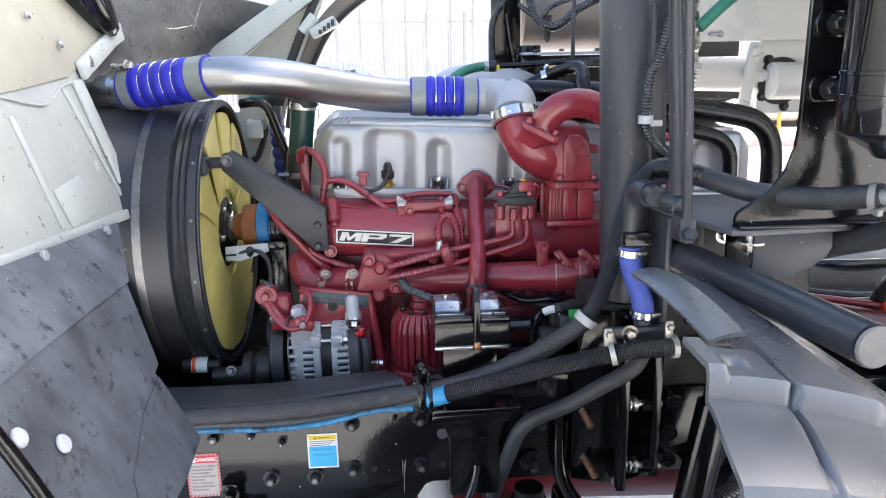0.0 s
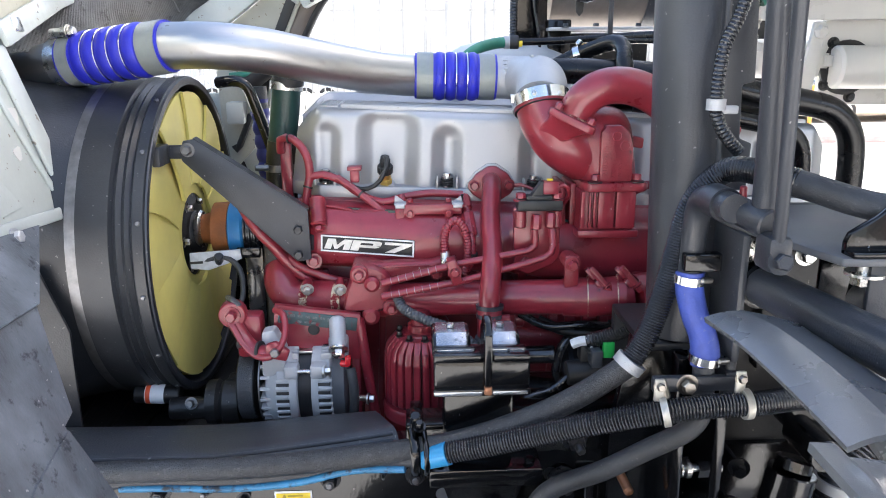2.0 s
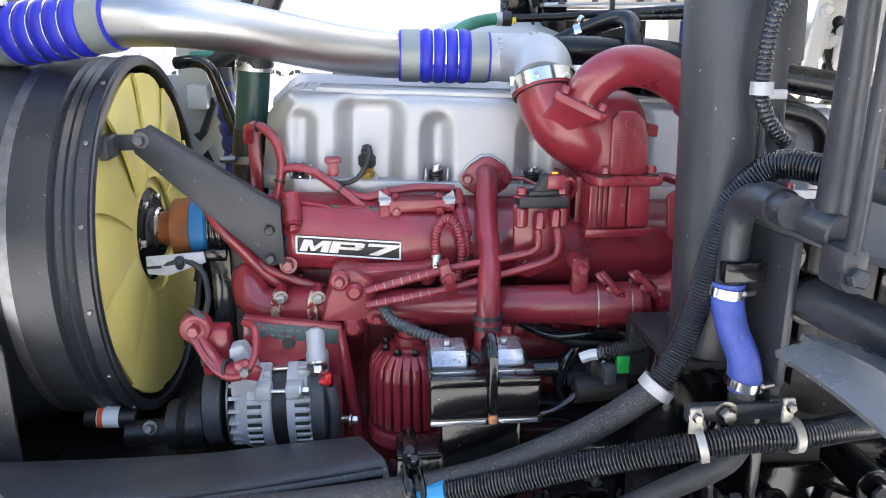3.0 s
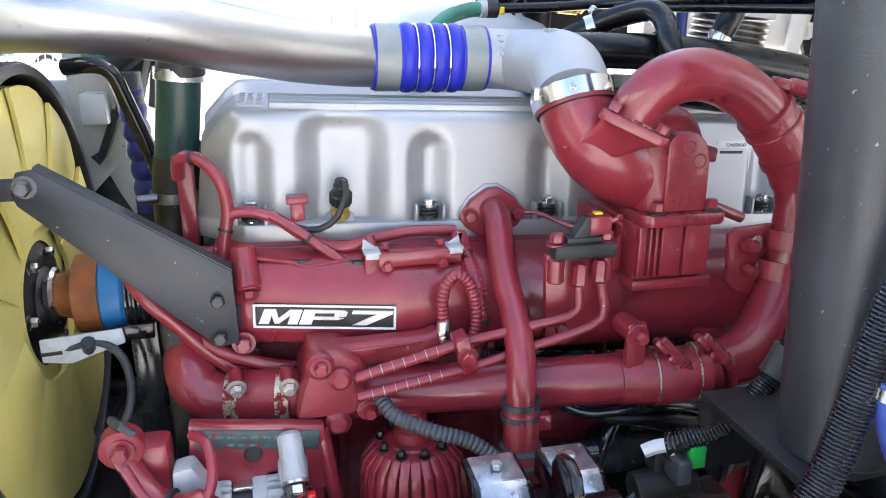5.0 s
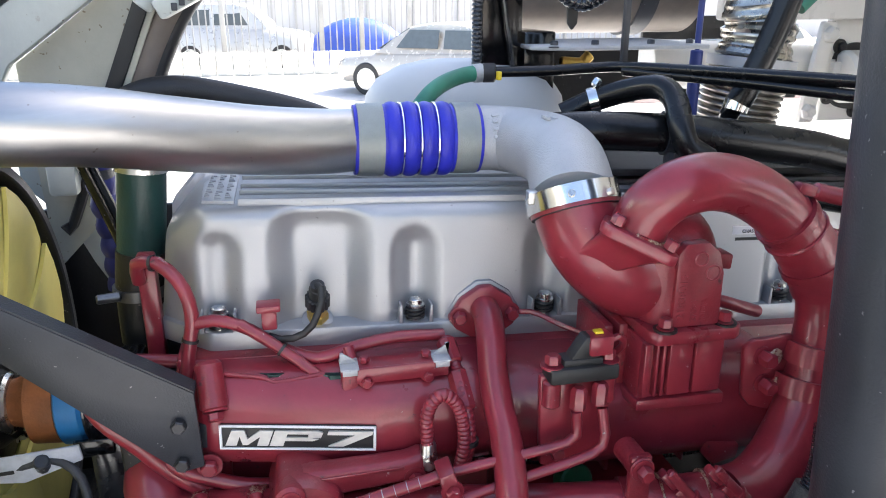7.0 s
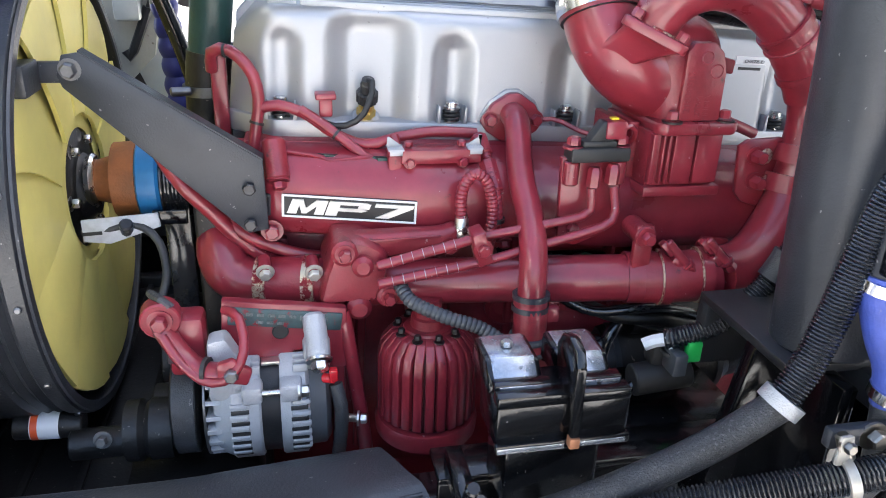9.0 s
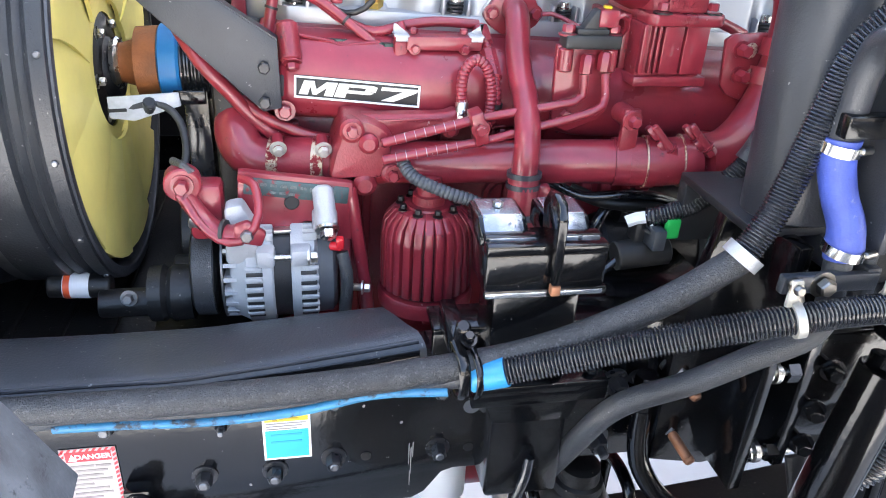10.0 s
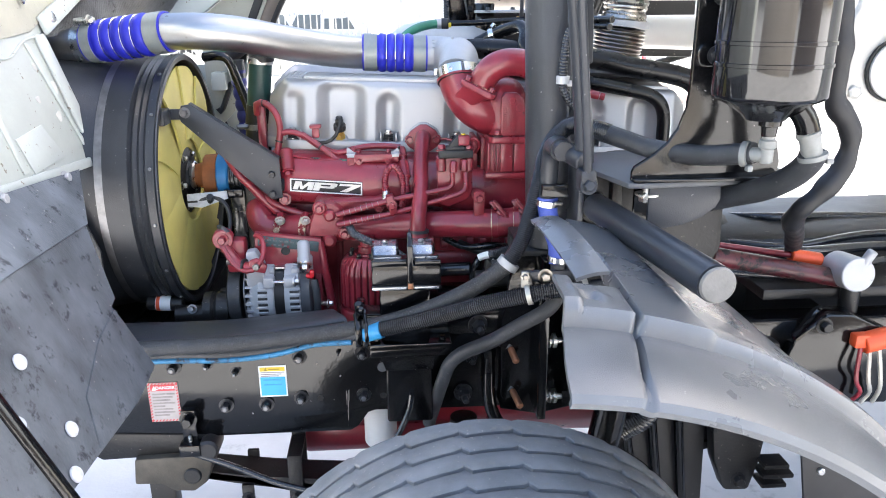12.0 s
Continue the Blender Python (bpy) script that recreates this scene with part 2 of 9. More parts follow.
l.new(wb.outputs[0], n["Principled BSDF"].inputs["Normal"])

# ---- building blocks ----
# The truck is drawn in survey units: one unit is 0.819 m, and the ground lies at -0.156.
S = METRES / 3.1
WORLD = Matrix.Translation((0, 0, EYE - 1.98 * S)) @ Matrix.Scale(S, 4)
NOSE_UP = Matrix.Translation((0, 0, 1.5)) @ Matrix.Rotation(radians(2.3), 4, "Y") @ Matrix.Translation((0, 0, -1.5))
GROUND = -0.1557


def thing(name, label, category, at=(0, 0, 0), group="", kind=""):
    ob = new(name)
    ob.empty_display_size = 0.05
    ob.matrix_world = Matrix.Translation(WORLD @ Vector(at))
    return tagged(ob, label, category, group, kind)


def part(name, bm, material, parent=None, label="", angle=38, tilt=False):
    """Link a bmesh, drawn in survey units, as one mesh object under its thing."""
    if tilt:
        bm.transform(NOSE_UP)
    bm.transform(WORLD)
    bmesh.ops.recalc_face_normals(bm, faces=bm.faces)
    me = bpy.data.meshes.new(name)
    bm.to_mesh(me)
    bm.free()
    me.shade_smooth()
    me.set_sharp_from_angle(angle=radians(angle))
    me.materials.append(material)
    ob = new(name, me)
    if parent:
        ob.parent = parent
        ob.matrix_parent_inverse = parent.matrix_basis.inverted() if parent.parent is None else Matrix()
    return tagged(ob, label)


def solo(name, bm, material, label, category, group="", kind="", tilt=False, angle=38):
    return tagged(part(name, bm, material, None, "", angle, tilt), label, category, group, kind)


def join(*bms):
    out = bmesh.new()
    for bm in bms:
        me = bpy.data.meshes.new("tmp")
        bm.to_mesh(me)
        bm.free()
        out.from_mesh(me)
        bpy.data.meshes.remove(me)
    return out


def box(x0, x1, y0, y1, z0, z1, bev=0.006, seg=2, m=None):
    bm = bmesh.new()
    bmesh.ops.create_cube(bm, size=1, matrix=Matrix.Translation(((x0 + x1) / 2, (y0 + y1) / 2, (z0 + z1) / 2)) @ Matrix.Diagonal((x1 - x0, y1 - y0, z1 - z0, 1)))
    if bev:
        bmesh.ops.bevel(bm, geom=bm.edges[:], offset=bev, segments=seg, profile=0.5, affect="EDGES", clamp_overlap=True)
    if m:
        bm.transform(m)
    return bm


def prism(poly, axis, lo, hi, bev=0.0, seg=2, m=None):
    """Extrude a polygon. axis x: poly is (y, z); y: (x, z); z: (x, y)."""
    bm = bmesh.new()
    put = {"x": lambda a, b, c: (c, a, b), "y": lambda a, b, c: (a, c, b), "z": lambda a, b, c: (a, b, c)}[axis]
    vs = [bm.verts.new(put(a, b, lo)) for a, b in poly]
    f = bm.faces.new(vs)
    r = bmesh.ops.extrude_face_region(bm, geom=[f])
    d = Vector(put(0, 0, hi - lo))
    for v in r["geom"]:
        if isinstance(v, bmesh.types.BMVert):
            v.co += d
    bmesh.ops.recalc_face_normals(bm, faces=bm.faces)
    if bev:
        bmesh.ops.bevel(bm, geom=bm.edges[:], offset=bev, segments=seg, profile=0.5, affect="EDGES", clamp_overlap=True)
    if m:
        bm.transform(m)
    return bm


def frame_of(axis):
    w = Vector(axis).normalized()
    u = w.orthogonal().normalized()
    return u, w.cross(u), w


def lathe(profile, at, axis, seg=28, caps=True):
    """Turn a profile of (distance along the axis, radius) round an axis."""
    u, v, w = frame_of(axis)
    at = Vector(at)
    bm = bmesh.new()
    rings = []
    for s, r in profile:
        rings.append([bm.verts.new(at + w * s + (u * math.cos(a) + v * math.sin(a)) * max(r, 1e-4)) for a in (2 * math.pi * k / seg for k in range(seg))])
    for p, q in zip(rings, rings[1:]):
        for k in range(seg):
            bm.faces.new((p[k], p[(k + 1) % seg], q[(k + 1) % seg], q[k]))
    if caps:
        bm.faces.new(list(reversed(rings[0])))
        bm.faces.new(rings[-1])
    return bm


def cyl(a, b, r, seg=24, bev=0.003, r2=None):
    a, b = Vector(a), Vector(b)
    h, r2 = (b - a).length, r if r2 is None else r2
    bev = min(bev, r * 0.4, h * 0.4)
    return lathe([(0, r - bev), (bev, r), (h - bev, r2), (h, r2 - bev)], a, b - a, seg)


def spline(pts, step):
    """Points at even steps along a smooth curve through the points given."""
    P = [Vector(p) for p in pts]
    P = [P[0] * 2 - P[1]] + P + [P[-1] * 2 - P[-2]]
    fine = []
    for i in range(1, len(P) - 2):
        a, b, c, d = P[i - 1:i + 3]
        n = max(6, int((c - b).length / 0.006))
        for k in range(n):
            t = k / n
            fine.append(0.5 * (2 * b + (c - a) * t + (2 * a - 5 * b + 4 * c - d) * t * t + (3 * b - a - 3 * c + d) * t ** 3))
    fine.append(P[-2])
    total = sum((q - p).length for p, q in zip(fine, fine[1:]))
    n = max(2, round(total / step))
    out, run, k = [fine[0]], 0.0, 1
    for p, q in zip(fine, fine[1:]):
        d = (q - p).length
        while k < n and run + d >= total * k / n:
            out.append(p.lerp(q, (total * k / n - run) / max(d, 1e-9)))
            k += 1
        run += d
    out.append(fine[-1])
    return out


def tube(pts, r, seg=14, step=0.02, pitch=0.0, depth=0.16, flat=1.0, radii=None, raw=False):
    """A hose or pipe along a curve. pitch: the length of one corrugation. radii: radius as a function of the fraction along it."""
    line = [Vector(p) for p in pts] if raw else spline(pts, pitch / 6 if pitch else step)
    bm = bmesh.new()
    rings, u = [], None
    for i, p in enumerate(line):
        w = (line[min(i + 1, len(line) - 1)] - line[max(i - 1, 0)]).normalized()
        if u is None:
            u = w.cross(Vector((0, 0, 1))) if abs(w.z) < 0.9 else w.cross(Vector((1, 0, 0)))
        u = (u - w * u.dot(w)).normalized()
        v = w.cross(u)
        rad = radii(i / (len(line) - 1)) if radii else r
        if pitch:
            rad *= 1 - depth * (1 - abs(math.cos(math.pi * i / 6)))
        rings.append([bm.verts.new(p + (u * math.cos(a) + v * math.sin(a) * flat) * rad) for a in (2 * math.pi * k / seg for k in range(seg))])
    for p, q in zip(rings, rings[1:]):
        for k in range(seg):
            bm.faces.new((p[k], p[(k + 1) % seg], q[(k + 1) % seg], q[k]))
    bm.faces.new(list(reversed(rings[0])))
    bm.faces.new(rings[-1])
    return bm


def band(at, axis, r, width, thick=0.004, seg=28):
    """A clamp band round a pipe."""
    w = Vector(axis).normalized()
    return lathe([(-width / 2, r), (-width / 2, r + thick), (width / 2, r + thick), (width / 2, r)], at, w, seg)


def hexbolt(at, axis, r=0.010, h=0.009, washer=1.5):
    at, w = Vector(at), Vector(axis).normalized()
    a = lathe([(0, r * washer), (h * 0.3, r * washer), (h * 0.3, r * 0.9)], at - w * 0.004, w, 16)
    b = lathe([(0, r), (h * 0.8, r), (h, r * 0.8)], at + w * h * 0.2, w, 6)
    return join(a, b)


def loft(rings, close=True, caps=True):
    bm = bmesh.new()
    vr = [[bm.verts.new(p) for p in ring] for ring in rings]
    n = len(vr[0])
    for p, q in zip(vr, vr[1:]):
        for k in range(n if close else n - 1):
            bm.faces.new((p[k], p[(k + 1) % n], q[(k + 1) % n], q[k]))
    if caps and close:
        bm.faces.new(list(reversed(vr[0])))
        bm.faces.new(vr[-1])
    return bm


def sheet(grid, thick):
    """A curved sheet from a grid of points, given a thickness."""
    bm = loft(grid, close=False, caps=False)
    bmesh.ops.recalc_face_normals(bm, faces=bm.faces)
    bmesh.ops.solidify(bm, geom=bm.faces[:], thickness=thick)
    return bm


def lettering(text, size, depth=0.002, shear=0.0, bold=0.0, space=1.0):
    cu = bpy.data.curves.new("lettering", "FONT")
    cu.body, cu.size, cu.extrude, cu.shear, cu.offset, cu.align_x, cu.align_y, cu.space_character = text, size, depth, shear, bold, "CENTER", "CENTER", space
    ob = bpy.data.objects.new("lettering", cu)
    me = bpy.data.meshes.new_from_object(ob)
    bm = bmesh.new()
    bm.from_mesh(me)
    bpy.data.objects.remove(ob)
    bpy.data.curves.remove(cu)
    bpy.data.meshes.remove(me)
    return bm


def facing(x, y, z, sx=1.0, sz=1.0):
    """Stands flat lettering upright, facing the near side of the truck."""
    return Matrix.Translation((x, y, z)) @ Matrix.Rotation(radians(90), 4, "X") @ Matrix.Diagonal((sx, sz, 1, 1))

# ---- ground and distance ----
def flat(x0, x1, y0, y1, z):
    bm = bmesh.new()
    bm.faces.new([bm.verts.new(p) for p in ((x0, y0, z), (x1, y0, z), (x1, y1, z), (x0, y1, z))])
    return bm


solo("ground", flat(-600, 600, -600, 600, GROUND), CONCRETE, "sunlit pale concrete yard reaching the horizon", "ground", kind="structure")
solo("gravel_bed", box(6.5, 40, 17.3, 24, GROUND - 0.05, GROUND + 0.12, 0.02), GRAVEL, "raised bed of pale gravel behind a kerb", "gravel", kind="stuff")
solo("kerb", box(6.0, 40, 16.9, 17.3, GROUND - 0.05, GROUND + 0.16, 0.03), mat("faded_painted_kerb", (0.44, 0.32, 0.29), 0.8, var=0.2, scale=3), "faded pinkish concrete kerb", "kerb", kind="structure")


def yard_fence():
    f = thing("fence", "grey steel picket fence with square posts", "fence", (0, 27, GROUND), kind="structure")
    for x in (-13.0, -9.2, -5.5, -1.9, 1.27, 2.62, 4.24, 8.0, 12.0):
        part("post", box(x, x + 0.16, 26.95, 27.11, GROUND, 3.6, 0.01), FENCE, f)
    for z in (0.15, 3.25):
        part("rail", box(-14, 14, 27.0, 27.05, z, z + 0.07, 0), FENCE, f)
    bms = [box(-14 + 0.22 * k, -13.96 + 0.22 * k, 26.96, 27.0, GROUND + 0.1, 3.5, 0) for k in range(128)]
    part("picket_row", join(*bms), FENCE, f)
    tagged(f.children[-1], kind="stuff")


yard_fence()
bars = thing("barrier", "low weathered white board barrier along the fence", "barrier", (0, 26, GROUND), kind="structure")
for k in range(30):
    part("board", box(-11 + 0.5 * k, -10.53 + 0.5 * k, 25.6 + 0.02 * (k % 2), 25.75 + 0.02 * (k % 2), GROUND, 0.55 + 0.03 * math.sin(k * 2.1), 0.02), BARRIER, bars)
hall = thing("warehouse", "long white corrugated warehouse wall in full sun", "building", (0, 44, GROUND), kind="structure")
part("wall", box(-40, 40, 44, 46, GROUND, 9, 0), WALL, hall)
for k in range(26):
    part("rib", box(-16 + 1.3 * k, -15.9 + 1.3 * k, 43.9, 44.0, GROUND, 9, 0), FENCE, hall)


def wheel_of(parent, x, y, r, axis):
    t = part("tyre", lathe([(0, r * 0.6), (0, r * 0.93), (0.03, r), (0.2, r), (0.23, r * 0.93), (0.23, r * 0.6)], (x, y, GROUND + r), axis, 24), RUBBER, parent)
    part("rim", lathe([(-0.012, 0.02), (-0.015, r * 0.3), (-0.004, r * 0.66), (0.2, r * 0.66)], (x, y, GROUND + r), axis, 20), STEEL, t)


def parked_car(name, label, x, y, turn, paint, length=5.5, tall=False):
    """A parked car seen from a distance: lofted body, cabin, panes, lamps and wheels."""
    root = thing(name, label, "car", (x, y, GROUND))
    m = Matrix.Translation((x, y, GROUND)) @ Matrix.Rotation(radians(turn), 4, "Z")
    h = 0.28 if tall else 0.0
    shape = [(-0.50, 0.62, 0.66), (-0.485, 0.80, 0.84), (-0.44, 0.90, 0.96), (-0.36, 0.98, 1.05), (-0.24, 1.06, 1.08), (0.0, 1.10, 1.08), (0.25, 1.12, 1.08), (0.38, 1.12, 1.05), (0.46, 1.08, 0.98), (0.49, 0.98, 0.90), (0.50, 0.74, 0.82)]
    rings = []
    for f, top, w in shape:
        top += h
        rings.append([m @ Vector((f * length, a * w, b)) for a, b in ((-0.90, 0.30), (-1.0, 0.42), (-1.0, 0.68), (-0.97, top - 0.12), (-0.86, top - 0.02), (0, top), (0.86, top - 0.02), (0.97, top - 0.12), (1.0, 0.68), (1.0, 0.42), (0.90, 0.30))])
    part("body", loft(rings), paint, root, angle=50)
    cab = [(-0.27, 1.06, 0.94), (-0.20, 1.36, 0.86), (-0.11, 1.66, 0.76), (-0.02, 1.74, 0.74), (0.12, 1.74, 0.74), (0.22, 1.62, 0.76), (0.30, 1.36, 0.84), (0.36, 1.10, 0.92)]
    if tall:
        cab = [(-0.22, 1.06, 0.96), (-0.16, 1.36, 0.90), (-0.09, 1.70, 0.84), (0.0, 1.76, 0.84), (0.40, 1.76, 0.84), (0.45, 1.6, 0.86), (0.48, 1.10, 0.92)]
    rings = []
    for f, top, w in cab:
        top += h * 1.4
        base = 1.02 + h
        rings.append([m @ Vector((f * length, a, b)) for a, b in ((-0.98, base), (-w - 0.04, base + (top - base) * 0.6), (-w, top - 0.04), (-w + 0.12, top), (w - 0.12, top), (w, top - 0.04), (w + 0.04, base + (top - base) * 0.6), (0.98, base))])
    part("cabin", loft(rings), paint, root, angle=40)
    f0, f1 = cab[0][0], cab[-1][0]
    for s in (-1, 1):
        for lo, hi in ((0.20, 0.49), (0.53, 0.82)):
            a, b = (f0 + (f1 - f0) * lo) * length, (f0 + (f1 - f0) * hi) * length
            q = [(a - 0.10 * (lo < 0.3), 0.965, 1.16 + h), (b + 0.10 * (hi > 0.7), 0.965, 1.16 + h), (b - 0.16 * (hi > 0.7), 0.85, 1.58 + h * 1.3), (a + 0.22 * (lo < 0.3), 0.85, 1.58 + h * 1.3)]
            part("window", sheet([[m @ Vector((p[0], s * p[1], p[2])) for p in q[:2]], [m @ Vector((p[0], s * p[1], p[2])) for p in (q[3], q[2])]], 0.02), GLASS_DARK, root)
        part("tail_lamp", box(0.455 * length, 0.498 * length, s * 0.78 - 0.13, s * 0.78 + 0.13, 0.80 + h, 0.98 + h, 0.03, m=m), TAIL, root)
    part("rear_pane", sheet([[m @ Vector((0.345 * length + 0.03, a, 1.17 + h)) for a in (-0.8, 0.8)], [m @ Vector(((0.235 if not tall else 0.455) * length + 0.03, a, 1.58 + h * 1.3)) for a in (-0.68, 0.68)]], 0.02), GLASS_DARK, root)
    part("windscreen", sheet([[m @ Vector(((f0 + 0.01) * length - 0.03, a, 1.14 + h)) for a in (-0.82, 0.82)], [m @ Vector(((f0 + 0.15) * length - 0.03, a, 1.62 + h * 1.3)) for a in (-0.68, 0.68)]], 0.02), GLASS_DARK, root)
    part("bumper", box(0.47 * length, 0.51 * length, -0.92, 0.92, 0.42, 0.66, 0.06, m=m), paint, root)
    for sx in (-0.31, 0.29):
        for sy in (-1.08, 1.08):
            p = m @ Vector((sx * length, sy, 0))
            wheel_of(root, p.x, p.y, 0.40, m.to_3x3() @ Vector((0, -sy, 0)))


parked_car("sedan", "beige saloon car parked in the sunlit yard", 4.0, 19.6, -37, BEIGE)
parked_car("pickup", "dark parked pickup with red tail lamps behind the fence", -5.6, 29.5, 4, SILVER, 5.6, True)
parked_car("van", "silver parked estate car behind the fence", -1.4, 29.3, 170, SILVER, 5.2, True)
parked_car("parked_sedan", "beige car parked beyond the kerb", 13.4, 21.5, 8, BEIGE)
tarp_rows = []
for i in range(13):
    a = i / 12
    tarp_rows.append([(1.0 + 3.6 * a, 28.4 + 1.9 * b, GROUND + 1.62 * (math.sin(math.pi * min(max(a * 0.9 + 0.05, 0), 1)) ** 0.45) * (1 - abs(2 * b - 1) ** 5) + 0.02 * math.sin(i * 3 + b * 20)) for b in (k / 12 for k in range(13))])
solo("car_cover", sheet(tarp_rows, -0.02), TARP, "car under a blue tarpaulin cover behind the fence", "cover")
solo("marker_post", cyl((9.6, 17.8, GROUND), (9.6, 17.8, 1.1), 0.045), mat("orange_post", (0.75, 0.32, 0.05), 0.6), "thin orange marker post standing in gravel", "post")

# ---- frame rail and suspension ----
RAIL_Y = 1.890
rail = thing("frame_rail", "gloss black steel chassis frame rail with bolted flanges", "frame rail", (0, 1.9, 0.765))
part("web", prism([(-1.35, 1.055), (-1.35, 0.723), (0.005, 0.723), (0.030, 0.738), (0.062, 0.785), (0.085, 0.793), (0.30, 0.790), (3.2, 0.775), (3.2, 1.055)], "y", RAIL_Y, RAIL_Y + 0.012, 0.004), BLACK, rail)
part("flange", box(-1.35, 0.005, RAIL_Y + 0.011, RAIL_Y + 0.10, 0.723, 0.736, 0.004), BLACK, rail)
part("flange", box(0.085, 3.2, RAIL_Y + 0.011, RAIL_Y + 0.09, 0.795, 0.806, 0.004), BLACK, rail)
part("flange", box(-1.35, 3.2, RAIL_Y + 0.011, RAIL_Y + 0.10, 1.043, 1.055, 0.004), BLACK, rail)
for k, (x, z0, z1) in enumerate(((-0.004, 0.815, 0.868), (0.0, 0.79, 0.858), (0.0035, 0.832, 0.870), (-0.0015, 0.76, 0.80))):
    part("scratch", prism([(x - 0.0006, z0), (x + 0.0006, z0), (x + 0.0014, z1), (x - 0.0010, z1 - 0.004)], "y", RAIL_Y - 0.0012, RAIL_Y), GREY_PRINT, rail)
for x, z, s in ((0.16, 0.83, 0.004), (-0.09, 0.965, 0.003), (0.20, 0.96, 0.005), (-0.30, 0.80, 0.003), (-0.02, 0.92, 0.003)):
    part("paint_chip", prism([(x + s * math.cos(a) * (1 + 0.4 * math.sin(2 * a + x * 9)), z + s * math.sin(a)) for a in (k * 0.9 for k in range(7))], "y", RAIL_Y - 0.0012, RAIL_Y), GREY_PRINT, rail)
for x, z, r in ((-0.143, 0.991, 0.018), (0.050, 0.997, 0.018), (-0.022, 1.006, 0.008), (-0.146, 0.849, 0.018), (0.051, 0.851, 0.018), (-0.340, 0.949, 0.012), (-0.379, 0.832, 0.018), (-0.254, 0.830, 0.018), (-0.526, 0.971, 0.018), (-0.424, 0.975, 0.013), (0.518, 0.853, 0.015), (0.36, 0.99, 0.013), (0.36, 0.86, 0.012), (0.435, 0.985, 0.013), (-0.7, 0.82, 0.016), (-0.7, 0.97, 0.016)):
    b = part("bolt", hexbolt((x, RAIL_Y, z), (0, -1, 0), r * 0.85, r * 1.25, 1.55), DARK_BOLT, rail)
    part("stud", cyl((x, RAIL_Y - 0.012, z), (x, RAIL_Y - 0.030, z), r * 0.45, 10, 0.002), DULL, b)
for x in (-0.086, 0.112):
    part("hole", lathe([(0, 0.010), (0.002, 0.010), (0.002, 0.006)], (x, RAIL_Y, 0.845), (0, -1, 0), 14), DARK, rail)
part("hole", lathe([(0, 0.016), (0.002, 0.016), (0.002, 0.011)], (0.112, RAIL_Y, 0.945), (0, -1, 0), 16), PLASTIC_DARK, rail)


OCHRE_PRINT = mat("ochre_print", (0.36, 0.25, 0.02), 0.5)
BLUE_PRINT = mat("blue_print", (0.03, 0.34, 0.62), 0.4)


def warning_sticker():
    y = RAIL_Y - 0.001
    s = thing("warning_sticker", "white DANGER sticker with a red striped border", "sticker", (-0.565, y, 0.853))
    part("sheet", box(-0.612, -0.520, y - 0.001, y, 0.785, 0.921, 0), mat("faded_white_vinyl", (0.40, 0.36, 0.345), 0.4, var=0.12, scale=30), s)
    part("header", box(-0.603, -0.529, y - 0.0025, y - 0.001, 0.893, 0.914, 0), STICKER_RED, s)
    k = 0
    for i in range(9):
        for z in (0.786, 0.9145):
            x = -0.611 + i * 0.0102
            part("stripe", prism([(x, z), (x + 0.005, z), (x + 0.009, z + 0.006), (x + 0.004, z + 0.006)], "y", y - 0.0022, y - 0.001), STICKER_RED, s)
    for i in range(13):
        for x in (-0.6115, -0.5265):
            z = 0.787 + i * 0.0102
            part("stripe", prism([(x, z), (x, z + 0.005), (x + 0.006, z + 0.009), (x + 0.006, z + 0.004)], "y", y - 0.0022, y - 0.001), STICKER_RED, s)
    t = lettering("DANGER", 0.0145, 0.0004, bold=0.0003)
    t.transform(facing(-0.5585, y - 0.0032, 0.9035))
    part("lettering", t, STICKER_WHITE, s)
    part("triangle", prism([(-0.599, 0.896), (-0.585, 0.896), (-0.592, 0.911)], "y", y - 0.0034, y - 0.0025), STICKER_WHITE, s)
    for i, (x0, x1) in enumerate(((0, 40), (43, 68), (0, 61), (0, 52), (0, 66), (0, 34), (0, 58), (0, 63), (0, 45))):
        z = 0.8835 - 0.0105 * max(0, i - 1)
        part("print_bar", box(-0.600 + 0.001 * x0, -0.600 + 0.001 * x1, y - 0.002, y - 0.001, z - 0.0045, z, 0), GREY_PRINT, s)


